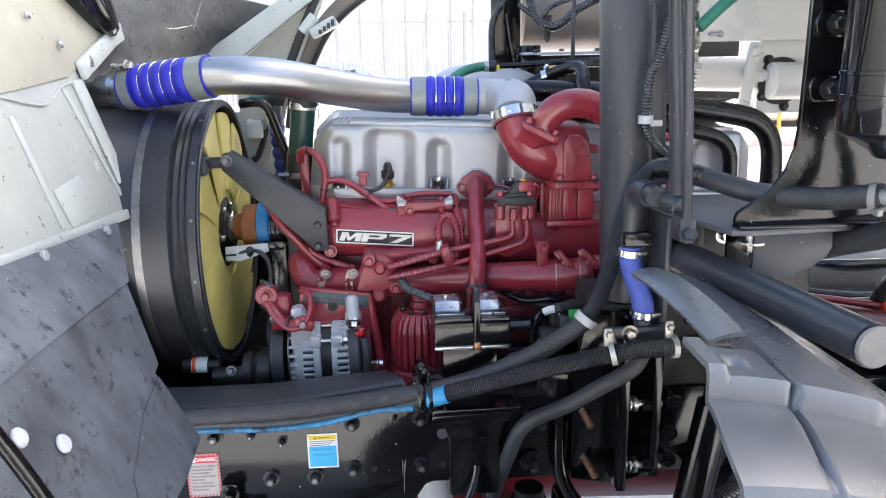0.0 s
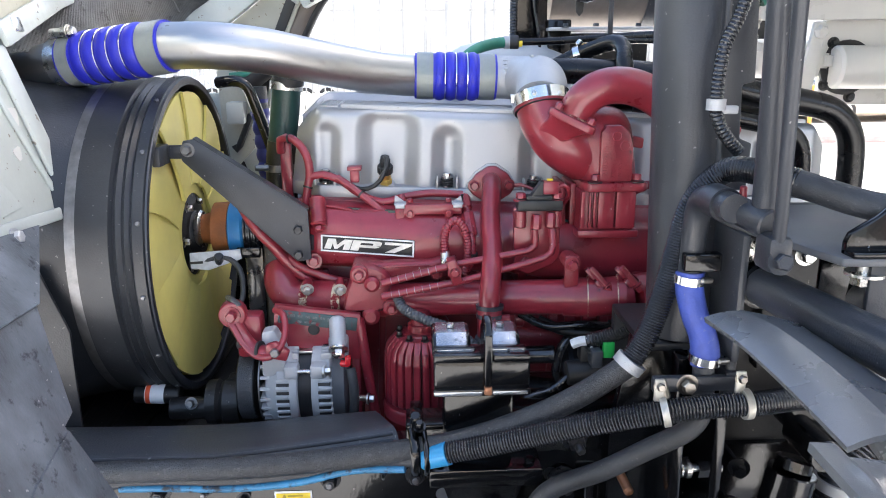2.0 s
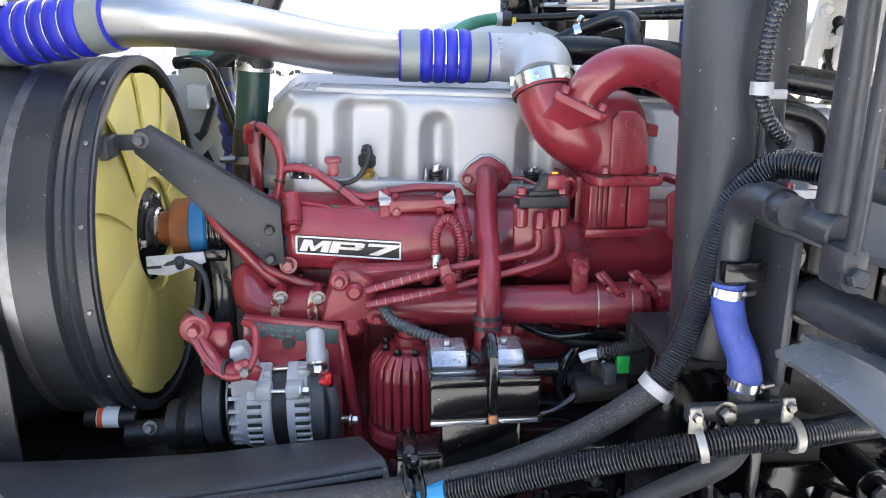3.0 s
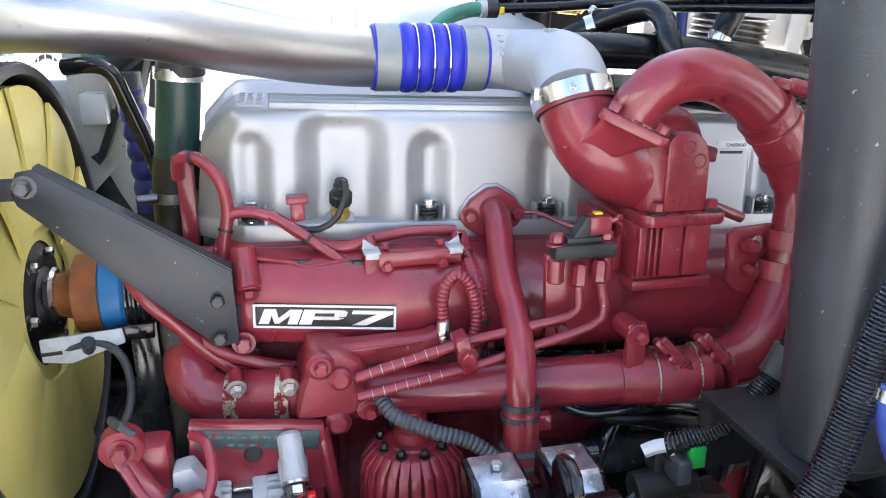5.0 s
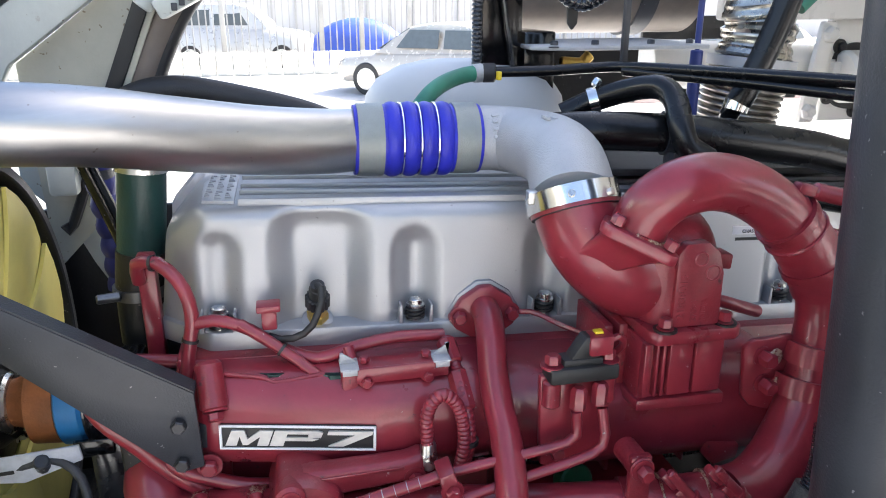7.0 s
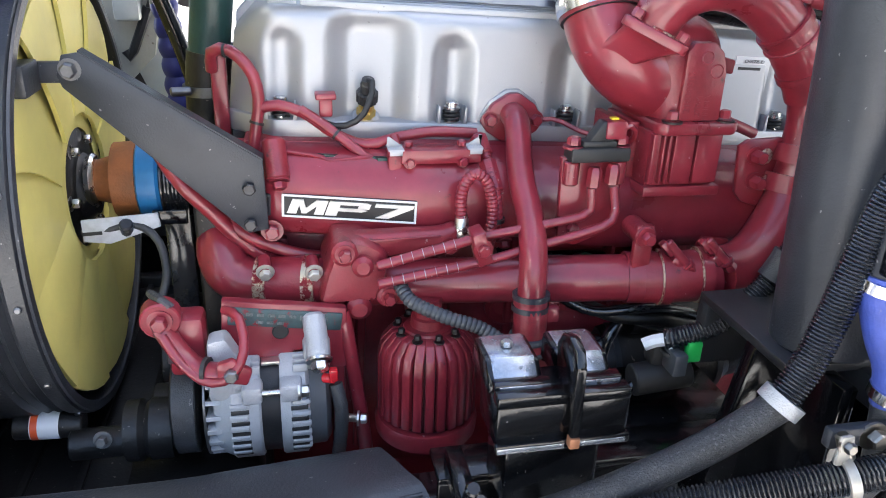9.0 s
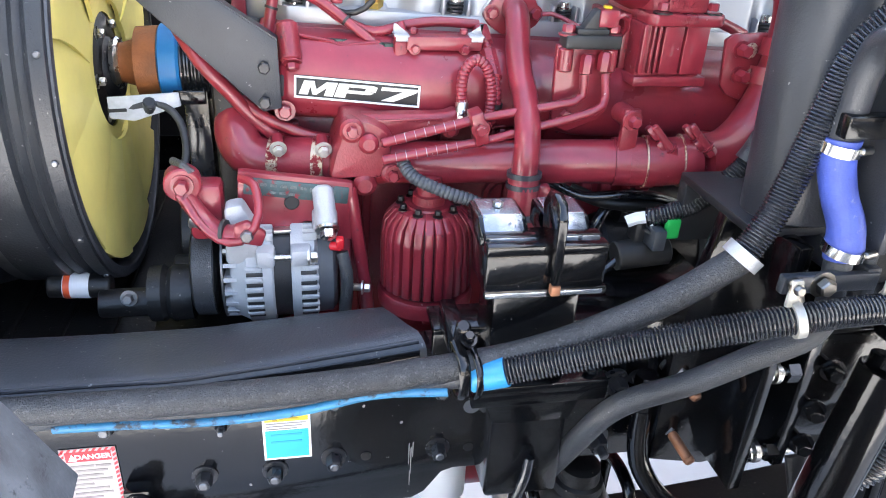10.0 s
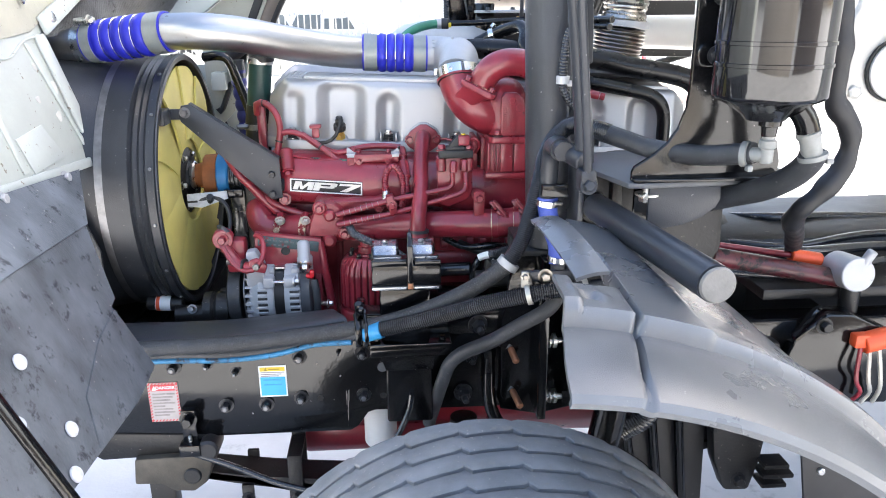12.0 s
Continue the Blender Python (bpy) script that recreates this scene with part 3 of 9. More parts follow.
def notice_sticker():
    y, dx, dz = RAIL_Y - 0.001, 0.005, 0.009
    fit = Matrix.Translation((-0.2285, 0, 0.911)) @ Matrix.Diagonal((0.85, 1, 1.02, 1)) @ Matrix.Translation((0.231, 0, -0.8995))

    def put(name, bm, material, parent):
        bm.transform(fit)
        return part(name, bm, material, parent)

    s = thing("notice_sticker", "blue and white notice sticker with a yellow header", "sticker", (-0.236, y, 0.89))
    put("sheet", box(-0.286 + dx, -0.186 + dx, y - 0.001, y, 0.838 + dz, 0.943 + dz, 0), STICKER_WHITE, s)
    put("header", box(-0.281 + dx, -0.191 + dx, y - 0.002, y - 0.001, 0.925 + dz, 0.938 + dz, 0), STICKER_YELLOW, s)
    put("field", box(-0.281 + dx, -0.191 + dx, y - 0.002, y - 0.001, 0.843 + dz, 0.905 + dz, 0), STICKER_BLUE, s)
    put("symbol", prism([(-0.266 + dx, 0.927 + dz), (-0.254 + dx, 0.927 + dz), (-0.260 + dx, 0.937 + dz)], "y", y - 0.003, y - 0.002), OCHRE_PRINT, s)
    put("print_bar", box(-0.250 + dx, -0.210 + dx, y - 0.003, y - 0.002, 0.930 + dz, 0.933 + dz, 0), OCHRE_PRINT, s)
    for i in range(3):
        put("print_bar", box(-0.279 + dx, -0.194 - 0.01 * i + dx, y - 0.002, y - 0.001, 0.9195 - 0.006 * i + dz, 0.9215 - 0.006 * i + dz, 0), GREY_PRINT, s)
    for i in range(2):
        put("print_bar", box(-0.27 + dx, -0.205 + dx, y - 0.003, y - 0.002, 0.893 - 0.016 * i + dz, 0.897 - 0.016 * i + dz, 0), BLUE_PRINT, s)


warning_sticker()
notice_sticker()
solo("far_frame_rail", box(-1.35, 3.2, 3.13, 3.15, 0.765, 1.06, 0.004), BLACK, "black chassis rail on the far side of the engine", "frame rail")
solo("crossmember", box(-1.15, -0.95, 1.9, 3.14, 0.72, 0.98, 0.01), DARK, "grimy black front crossmember between the rails", "crossmember")
solo("rear_crossmember", box(1.45, 1.6, 1.9, 3.14, 0.78, 1.05, 0.01), DARK, "black crossmember behind the engine", "crossmember")

spring = thing("leaf_spring", "black multi-leaf steel spring under the frame rail", "spring", (0.2, 1.95, 0.55))
for k in range(4):
    a = 0.95 - 0.16 * k
    part("leaf", loft([[(0.3 + a * t, y, 0.460 - 0.030 * k + 0.100 * t * t + dz) for y, dz in ((1.945, 0), (2.055, 0), (2.055, 0.027), (1.945, 0.027))] for t in (i / 10 - 1 for i in range(21))]), DARK, spring)
part("saddle", prism([(0.22, 0.42), (0.52, 0.42), (0.50, 0.54), (0.46, 0.60), (0.32, 0.60), (0.26, 0.54)], "y", 1.86, 2.03, 0.012), DARK, spring)
part("cap", lathe([(0, 0.095), (0.10, 0.082), (0.17, 0.062), (0.175, 0.056), (0.195, 0.054), (0.20, 0.046), (0.232, 0.044), (0.238, 0.03)], (0.372, 1.93, 0.50), (0, 0, 1), 24), DARK, spring)
for x in (0.24, 0.45):
    part("u_bolt", tube([(x + 0.02, 1.87, 0.38), (x + 0.02, 1.87, 0.65), (x + 0.02, 1.90, 0.695), (x + 0.02, 1.97, 0.695), (x + 0.02, 2.0, 0.65), (x + 0.02, 2.0, 0.38)], 0.014, 10), BLACK, spring)
solo("front_axle", tube([(0.34, 1.2, 0.47), (0.34, 1.7, 0.45), (0.34, 2.5, 0.40), (0.34, 3.3, 0.45), (0.34, 3.8, 0.47)], 0.075, 16), DARK, "grimy black forged front axle beam", "axle")
DUSTY_IRON = mat("dusty_cast_iron", (0.085, 0.075, 0.06), 0.55, metal=0.3, var=0.35, scale=14, bump=0.4, bscale=200)
hanger = thing("spring_hanger", "black cast spring hanger bolted under the rail", "bracket", (-0.58, 1.95, 0.6))
part("casting", prism([(-0.685, 0.575), (-0.60, 0.572), (-0.565, 0.545), (-0.50, 0.54), (-0.455, 0.575), (-0.435, 0.64), (-0.44, 0.675), (-0.675, 0.668)], "y", 1.86, 1.98, 0.010), DUSTY_IRON, hanger)
part("web", prism([(-0.78, 0.655), (-0.44, 0.665), (-0.42, 0.73), (-0.86, 0.757), (-0.84, 0.70)], "y", 1.885, 2.02, 0.006), DARK, hanger)
part("post", box(-0.655, -0.575, 1.90, 1.96, 0.40, 0.58, 0.006), DARK, hanger)
part("pin", cyl((-0.500, 1.852, 0.602), (-0.500, 2.0, 0.602), 0.028, 18, 0.004), DARK, hanger)

sway = thing("cable_bracket", "black steel clip bracket with a rubber bushing", "bracket", (-0.5, 1.87, 0.7))
part("strap", join(box(-0.515, -0.470, RAIL_Y - 0.030, RAIL_Y - 0.022, 0.72, 0.815, 0.003), box(-0.515, -0.470, RAIL_Y - 0.030, RAIL_Y, 0.79, 0.835, 0.004)), BLACK, sway)
part("nut", hexbolt((-0.492, RAIL_Y - 0.030, 0.806), (0, -1, 0), 0.018, 0.024), BLACK, sway)
part("clip", box(-0.525, -0.460, RAIL_Y - 0.055, RAIL_Y - 0.010, 0.685, 0.725, 0.004), BLACK, sway)
part("bushing", cyl((-0.44, RAIL_Y - 0.05, 0.70), (-0.44, RAIL_Y + 0.04, 0.70), 0.034, 18, 0.008), RUBBER, sway)
part("screw", cyl((-0.492, RAIL_Y - 0.035, 0.725), (-0.492, RAIL_Y - 0.035, 0.75), 0.006, 8), STEEL, sway)

# tyre with zigzag tread ribs
TX, TY0, TY1, TZ, TR = 0.36, 0.98, 1.37, 0.464, 0.620
wheel = thing("front_wheel", "worn dusty truck tyre on the front axle", "wheel", (TX, 1.17, GROUND))
tprof = [(0.0, 0.36), (0.01, 0.44), (-0.01, 0.53), (0.02, 0.585), (0.035, TR - 0.012), (TY1 - TY0 - 0.035, TR - 0.012), (TY1 - TY0 - 0.02, 0.585), (TY1 - TY0 + 0.01, 0.53), (TY1 - TY0 - 0.01, 0.44), (TY1 - TY0, 0.36)]
tyre = part("tyre", lathe(tprof, (TX, TY0, TZ), (0, 1, 0), 96, False), TYRE, wheel)


def tread_rib(y0, y1, edge0, edge1):
    """One tread rib round the tyre, its edges zigzagging and notched."""
    n = 240
    rings = []
    for i in range(n + 1):
        a = 2 * math.pi * i / n
        zig = 0.0060 * (1 - 2 * (i % 8) / 7)
        nick = 0.007 if i % 8 == 0 else 0.0
        r1 = TR - 0.001 * (i % 8 == 0)
        ya, yb = y0 + (zig + nick if edge0 else nick), y1 + (zig - nick if edge1 else -nick)
        rings.append([(TX + math.cos(a) * r, y, TZ + math.sin(a) * r) for r, y in ((TR - 0.03, ya), (r1 - 0.003, ya), (r1, ya + 0.004), (r1, yb - 0.004), (r1 - 0.003, yb), (TR - 0.03, yb))])
    return loft(rings, caps=False)


w5 = (TY1 - TY0 - 0.05) / 5
for k in range(5):
    a = TY0 + 0.025 + k * w5
    part("tread_rib", tread_rib(a + 0.006, a + w5 - 0.006, k > 0, k < 4), TYRE, tyre)
part("rim", lathe([(0.06, 0.05), (0.03, 0.1), (0.10, 0.16), (0.10, 0.30), (0.02, 0.37), (0.36, 0.37)], (TX, TY0, TZ), (0, 1, 0), 40), STEEL, wheel)

# ---- engine ----
engine = thing("engine", "red painted six-cylinder diesel engine with a silver rocker cover", "engine", (0.4, 2.7, 0.6))
part("block", join(box(-0.24, 1.08, 2.41, 2.98, 0.72, 1.345, 0.02), box(-0.26, 1.0, 2.385, 3.0, 1.34, 1.535, 0.012)), RED_CAST, engine, tilt=True)
part("oil_pan", prism([(2.14, 0.735), (2.16, 0.60), (2.24, 0.50), (2.75, 0.50), (2.86, 0.735)], "x", -0.22, 1.05, 0.025), RED, engine, tilt=True)
part("sump", prism([(2.12, 0.60), (2.125, 0.50), (2.16, 0.472), (2.75, 0.462), (2.86, 0.60)], "x", -0.19, 0.26, 0.022), RED, engine)
part("pan_flange", box(-0.26, 1.15, 2.13, 2.90, 0.722, 0.745, 0.005), RED, engine, tilt=True)
for x in (0.12, 0.30, 0.48, 0.72, 0.95):
    part("core_plug", lathe([(0, 0.05), (0.02, 0.05), (0.026, 0.042), (0.012, 0.03), (0.012, 0.01)], (x, 2.415, 1.16), (0, -1, 0), 24), RED_CAST, engine, tilt=True)
for k in range(9):
    part("web", box(-0.2 + 0.165 * k, -0.18 + 0.165 * k, 2.39, 2.42, 0.80, 1.33, 0.006), RED_CAST, engine, tilt=True)


def rocker_cover():
    """Cast cover: upright fluted wall, small rounded edge, flat ribbed top, chamfered ends."""
    x0, x1 = -0.290, 1.240
    wall = [(2.420 + 0.018 * (z - 1.566) / 0.18, z) for z in (1.566 + 0.0115 * k for k in range(16))]
    edge = [(2.438 + 0.026 * (1 - math.cos(a)), 1.7475 + 0.026 * math.sin(a)) for a in (math.pi / 2 * k / 7 for k in range(1, 8))]
    prof = wall + edge + [(2.50, 1.775), (2.58, 1.7755), (2.690, 1.776), (2.698, 1.779), (2.705, 1.796), (2.712, 1.800), (2.76, 1.801), (2.81, 1.780), (2.842, 1.74), (2.85, 1.66), (2.855, 1.566)]
    flutes = [(-0.186, 0.046, 1.745, 0.046, 0.042, 0.024), (-0.018, 0.096, 1.790, 0.070, 0.056, 0.034), (0.146, 0.050, 1.745, 0.050, 0.046, 0.030), (0.388, 0.050, 1.745, 0.050, 0.046, 0.030), (0.60, 0.096, 1.790, 0.070, 0.056, 0.034), (0.882, 0.050, 1.745, 0.050, 0.046, 0.030), (1.06, 0.064, 1.76, 0.06, 0.045, 0.028)]
    rings = []
    for i in range(421):
        x = x0 + (x1 - x0) * i / 420
        ring = []
        for y, z in prof:
            f = 0.0
            if y < 2.475:
                for c, w, top, rad, side, depth in flutes:
                    dx, dz = w - abs(x - c), top - z
                    d = rad - math.hypot(rad - dx, rad - dz) if dx < rad and dz < rad else min(dx, dz)
                    t = max(0.0, min(1.0, d / side))
                    f = max(f, depth * t * t * (3 - 2 * t))
            back = math.log(1 + math.exp(((x0 + 0.085) - x) / 0.006)) * 0.006 + math.log(1 + math.exp((x - (x1 - 0.06)) / 0.006)) * 0.006
            drop = math.log(1 + math.exp(((x0 + 0.072) - x) / 0.005)) * 0.005 + math.log(1 + math.exp((x - (x1 - 0.06)) / 0.005)) * 0.005
            side = 1 if y < 2.64 else -1
            rise = max(0.0, min(1.0, (z - 1.566) / 0.2))
            ring.append((x + 0.012 * rise * max(0.0, 1 - (x - x0) / 0.05), y + f + side * back * 0.95, z - drop * 0.85 * rise))
        rings.append(ring)
    return loft(rings)


cover = part("rocker_cover", rocker_cover(), COVER, engine, "silver painted cast rocker cover with fluted sides", tilt=True, angle=60)
part("flange", prism([(-0.203, 2.410), (-0.300, 2.492), (-0.30, 2.80), (-0.2, 2.87), (1.24, 2.87), (1.255, 2.410)], "z", 1.528, 1.568, 0.006), COVER, cover, tilt=True)
for y, w, h in ((2.462, 0.008, 0.010), (2.524, 0.008, 0.010), (2.570, 0.008, 0.010), (2.640, 0.010, 0.009)):
    part("rib", box(-0.152, 1.16, y, y + w, 1.770, 1.775 + h, 0.003), COVER, cover, tilt=True)
for y, w in ((2.478, 0.038), (2.538, 0.026), (2.586, 0.046)):
    part("rib_field", box(-0.150, 1.155, y, y + w, 1.768, 1.7785, 0.0015), CAST, cover, tilt=True)
part("raised_top", prism([(-0.10, 2.716), (-0.13, 2.75), (-0.12, 2.80), (0.40, 2.80), (0.40, 2.716)], "z", 1.795, 1.818, 0.006), COVER, cover, tilt=True)
for k in range(2):
    part("top_boss", box(-0.06 + 0.22 * k, 0.06 + 0.22 * k, 2.716, 2.75, 1.815, 1.828, 0.004), COVER, cover, tilt=True)
part("cast_plate", prism([(-0.212, 2.478), (-0.158, 2.470), (-0.158, 2.672), (-0.205, 2.672), (-0.218, 2.60)], "z", 1.770, 1.7795, 0.002), CAST, cover, tilt=True)
for i in range(13):
    for k in range(3):
        if (i + k) % 5:
            part("cast_print", box(-0.208 + 0.017 * k, -0.197 + 0.017 * k - 0.003 * (i % 3), 2.488 + 0.0135 * i, 2.494 + 0.0135 * i, 1.779, 1.7825, 0), COVER, cover, tilt=True)
for x in (-0.190, 0.146, 0.388, 0.882):
    b = part("cover_bolt", join(cyl((x, 2.426, 1.566), (x, 2.426, 1.596), 0.0095, 14), lathe([(0, 0.016), (0.004, 0.0165), (0.005, 0.0125), (0.013, 0.0125), (0.015, 0.010)], (x, 2.426, 1.594), (0, 0, 1), 18)), STEEL, cover, tilt=True)
    part("spring", tube([(x + 0.0145 * math.cos(a * 0.52), 2.426 + 0.0145 * math.sin(a * 0.52), 1.571 + 0.00062 * a) for a in range(37)], 0.0036, 6, raw=True), INK, b, tilt=True)
    for d in (-0.027, 0.027):
        part("lug", prism([(x + d - 0.004, 1.566), (x + d + 0.004, 1.566), (x + d + 0.002, 1.600), (x + d - 0.002, 1.600)], "y", 2.412, 2.455, 0.001), COVER, cover, tilt=True)
label = part("label", box(0.762, 0.845, 2.434, 2.4375, 1.628, 1.722, 0), STICKER_WHITE, cover, "white barcode label", tilt=True)
t = lettering("CHASSIS ID", 0.0095, 0.0004)
t.transform(facing(0.806, 2.4335, 1.712))
part("lettering", t, INK, label, tilt=True)
for z, w in ((1.697, 0.075), (1.657, 0.085)):
    part("print_bar", box(0.769, 0.769 + w * 0.72, 2.4325, 2.434, z - 0.003, z + 0.003, 0), INK, label, tilt=True)
for z in (1.672, 1.634):
    for k in range(18):
        part("code_bar", box(0.769 + 0.0036 * k, 0.7705 + 0.0036 * k + 0.0014 * (k % 3 == 1), 2.4325, 2.434, z, z + 0.018, 0), INK, label, tilt=True)

# intake manifold
mp = [(2.40, 1.532), (2.352, 1.526), (2.318, 1.510), (2.298, 1.482), (2.290, 1.445), (2.290, 1.40), (2.302, 1.372), (2.335, 1.356), (2.40, 1.350)]


def manifold_face(x):
    """The manifold widens towards the rear."""
    return 2.318 - 0.165 * (max(-0.24, min(x, 0.06)) + 0.19) - 0.55 * (max(0.30, min(x, 0.40)) - 0.30)


def manifold():
    rings = []
    for i in range(71):
        x = -0.232 + 1.03 * i / 70
        e = max(0, 1 - (x + 0.232) / 0.03) ** 2 * 0.02 + max(0, (x - 0.76) / 0.04) ** 2 * 0.03
        d = manifold_face(x) - 2.290
        rings.append([(x, y + e + d * min(1.0, (2.40 - y) / 0.08), 1.44 + (z - 1.44) * (1 - e * 4)) for y, z in mp])
    return loft(rings)


man = part("intake_manifold", manifold(), RED, engine, "red painted cast intake manifold", tilt=True, angle=55)
part("boss", cyl((-0.205, 2.355, 1.545), (-0.195, 2.318, 1.475), 0.022, 18, 0.006), RED_CAST, man, tilt=True)
part("bolt", hexbolt((-0.194, 2.317, 1.473), (0.1, -0.6, -0.8), 0.013, 0.012), RED, man, tilt=True)
part("bolt", hexbolt((-0.208, 2.312, 1.378), (0, -1, 0), 0.014, 0.014), RED, man, tilt=True)
part("end_pad", box(-0.262, -0.222, 2.318, 2.39, 1.385, 1.47, 0.008), RED_CAST, man, tilt=True)
for x in (-0.06, 0.02, 0.14, 0.245):
    part("lower_bolt", hexbolt((x, manifold_face(x) + 0.022, 1.357), (0, -0.6, -0.8), 0.011, 0.012), RED, man, tilt=True)
part("casting_rib", tube([(-0.18, 2.352, 1.522), (-0.12, 2.342, 1.516), (-0.10, 2.334, 1.510), (-0.02, 2.335, 1.520)], 0.004, 8), RED_CAST, man, tilt=True)
for x, s in ((-0.10, 0.020), (0.0, 0.024), (0.03, 0.014), (0.47, 0.022)):
    part("chipped_paint", prism([(x + s * math.cos(a) * (1 + 0.4 * math.sin(3 * a)), manifold_face(x) + 0.045 + 0.4 * s * math.sin(a)) for a in (k * 0.7 for k in range(9))], "z", 1.500, 1.5195), GREEN, man, tilt=True)

BADGE = Matrix.Translation((-0.068, 2.298, 1.431)) @ Matrix.Rotation(radians(-9.6), 4, "Z") @ Matrix.Rotation(radians(2.4), 4, "Y")
badge = part("badge", box(-0.126, 0.126, -0.004, 0.010, -0.0225, 0.0225, 0.003, m=BADGE), INK, engine, "black badge with a silver border and letters")
part("black_band", box(-0.176, -0.129, 0.0015, 0.012, -0.026, 0.019, 0.003, m=BADGE), mat("black_band_paint", (0.03, 0.032, 0.038), 0.4, var=0.4, scale=40), badge, "dark painted band beside the badge")
for a in ((-0.126, 0.126, -0.0225, -0.0185), (-0.126, 0.126, 0.0185, 0.0225), (-0.126, -0.1215, -0.0225, 0.0225), (0.1215, 0.126, -0.0225, 0.0225)):
    part("border", box(a[0], a[1], -0.0065, -0.003, a[2], a[3], 0.001, m=BADGE), STICKER_WHITE, badge)


def badge_letter(x, w, *polys):
    """A wide slanted raised letter on the badge, from outlines in a unit box."""
    return join(*[prism([(x + w * a + 0.0095 * b, -0.0140 + 0.028 * b) for a, b in p], "y", -0.0075, -0.003, 0.0, 1, m=BADGE) for p in polys])


SILVER_LETTER = mat("worn_silver_letter", (0.62, 0.60, 0.56), 0.4, metal=0.2, var=0.12, scale=60)
part("letter", badge_letter(-0.1165, 0.068, [(0, 0), (0.02, 1), (0.32, 1), (0.46, 0.42), (0.68, 1), (1, 1), (1, 0), (0.74, 0), (0.74, 0.60), (0.52, 0.05), (0.40, 0.05), (0.26, 0.60), (0.26, 0)]), SILVER_LETTER, badge)
part("letter", badge_letter(-0.046, 0.078, [(0, 0), (0, 0.34), (0.28, 0.34), (0.28, 0)], [(0, 0.34), (0, 0.56), (0.80, 0.56), (0.96, 0.46), (0.84, 0.34)], [(0, 0.56), (0, 0.79), (0.28, 0.79), (0.28, 0.56)], [(0, 0.79), (0, 1), (0.88, 1), (1.0, 0.90), (1.0, 0.79)], [(0.72, 0.56), (0.72, 0.79), (1.0, 0.79), (0.99, 0.56)]), SILVER_LETTER, badge)
part("letter", badge_letter(0.040, 0.072, [(0, 0.76), (0, 1), (1, 1), (1, 0.80), (0.46, 0), (0.12, 0), (0.62, 0.76)]), SILVER_LETTER, badge)

part("rear_lug", prism([(0.625, 1.372), (0.690, 1.362), (0.686, 1.335), (0.640, 1.325), (0.622, 1.345)], "y", 2.215, 2.262, 0.006), RED_CAST, man)
part("underside", prism([(2.262, 1.365), (2.30, 1.318), (2.40, 1.30), (2.40, 1.40), (2.262, 1.40)], "x", 0.33, 0.70, 0.012), RED_CAST, man)
for x in (0.455, 0.525, 0.60):
    part("web", prism([(x - 0.004, 1.372), (x + 0.004, 1.372), (x + 0.003, 1.318), (x - 0.003, 1.318)], "y", 2.252, 2.31, 0.001), RED_CAST, man)
# mixer casting with elbow and transfer pipe
def rounded(c, w, y, d, z, p=3.2, n=44):
    """A rounded-rectangle ring at a height."""
    return [(c + w * math.copysign(abs(math.cos(a)) ** (2 / p), math.cos(a)), y + d * math.copysign(abs(math.sin(a)) ** (2 / p), math.sin(a)), z) for a in (2 * math.pi * i / n for i in range(n))]


dome = [(1.598, 0.556, 0.074, 0.090), (1.62, 0.553, 0.072, 0.088), (1.66, 0.546, 0.074, 0.088), (1.70, 0.538, 0.075, 0.088)]
for k in range(1, 9):
    a = math.pi / 2 * k / 8.4
    dome.append((1.70 + 0.092 * math.sin(a), 0.538, 0.010 + 0.065 * math.cos(a) ** 0.8, 0.02 + 0.068 * math.cos(a)))
mixer = part("mixer_housing", loft([rounded(c, w, 2.286, d, z) for z, c, w, d in dome]), RED_CAST, engine, "red cast housing over a ribbed lower block", angle=60)
part("slab", prism([(0.478, 2.196), (0.490, 2.178), (0.625, 2.178), (0.640, 2.192), (0.640, 2.38), (0.470, 2.38)], "z", 1.588, 1.612, 0.006), RED, mixer)
part("lower_block", box(0.472, 0.612, 2.200, 2.37, 1.484, 1.592, 0.005), RED_CAST, mixer)
for x, w in ((0.4735, 0.010), (0.494, 0.005), (0.505, 0.006), (0.517, 0.040), (0.562, 0.049)):
    part("rib", box(x, x + w, 2.187, 2.205, 1.496, 1.590, 0.002), RED, mixer)
part("foot", prism([(0.468, 2.190), (0.622, 2.186), (0.622, 2.37), (0.462, 2.37)], "z", 1.470, 1.490, 0.004), RED, mixer)
for x in (0.458, 0.432):
    part("flank", box(x, x + 0.016, 2.25, 2.37, 1.488, 1.60, 0.004), RED_CAST, mixer)
part("raised_field", prism([(0.5165, 1.612), (0.5995, 1.612), (0.5985, 1.700), (0.588, 1.735), (0.568, 1.752), (0.530, 1.752), (0.516, 1.735)], "y", 2.1915, 2.24, 0.005), RED_CAST, mixer)
for text, x, z, size in (("21838015", 0.530, 1.665, 0.0190), ("27094", 0.552, 1.640, 0.0150), ("INDIA", 0.568, 1.640, 0.0145)):
    t = lettering(text, size, 0.0008, bold=0.0002)
    t.transform(Matrix.Translation((x, 2.1912, z)) @ Matrix.Rotation(radians(90), 4, "X") @ Matrix.Rotation(radians(90), 4, "Z"))
    part("cast_lettering", t, RED, mixer)
for x, z, r in ((0.556, 1.726, 0.011), (0.578, 1.702, 0.012)):
    part("cast_ring", tube([(x + r * math.cos(a), 2.1915, z + r * math.sin(a)) for a in (2 * math.pi * k / 18 for k in range(19))], 0.0016, 6, raw=True), RED, mixer)
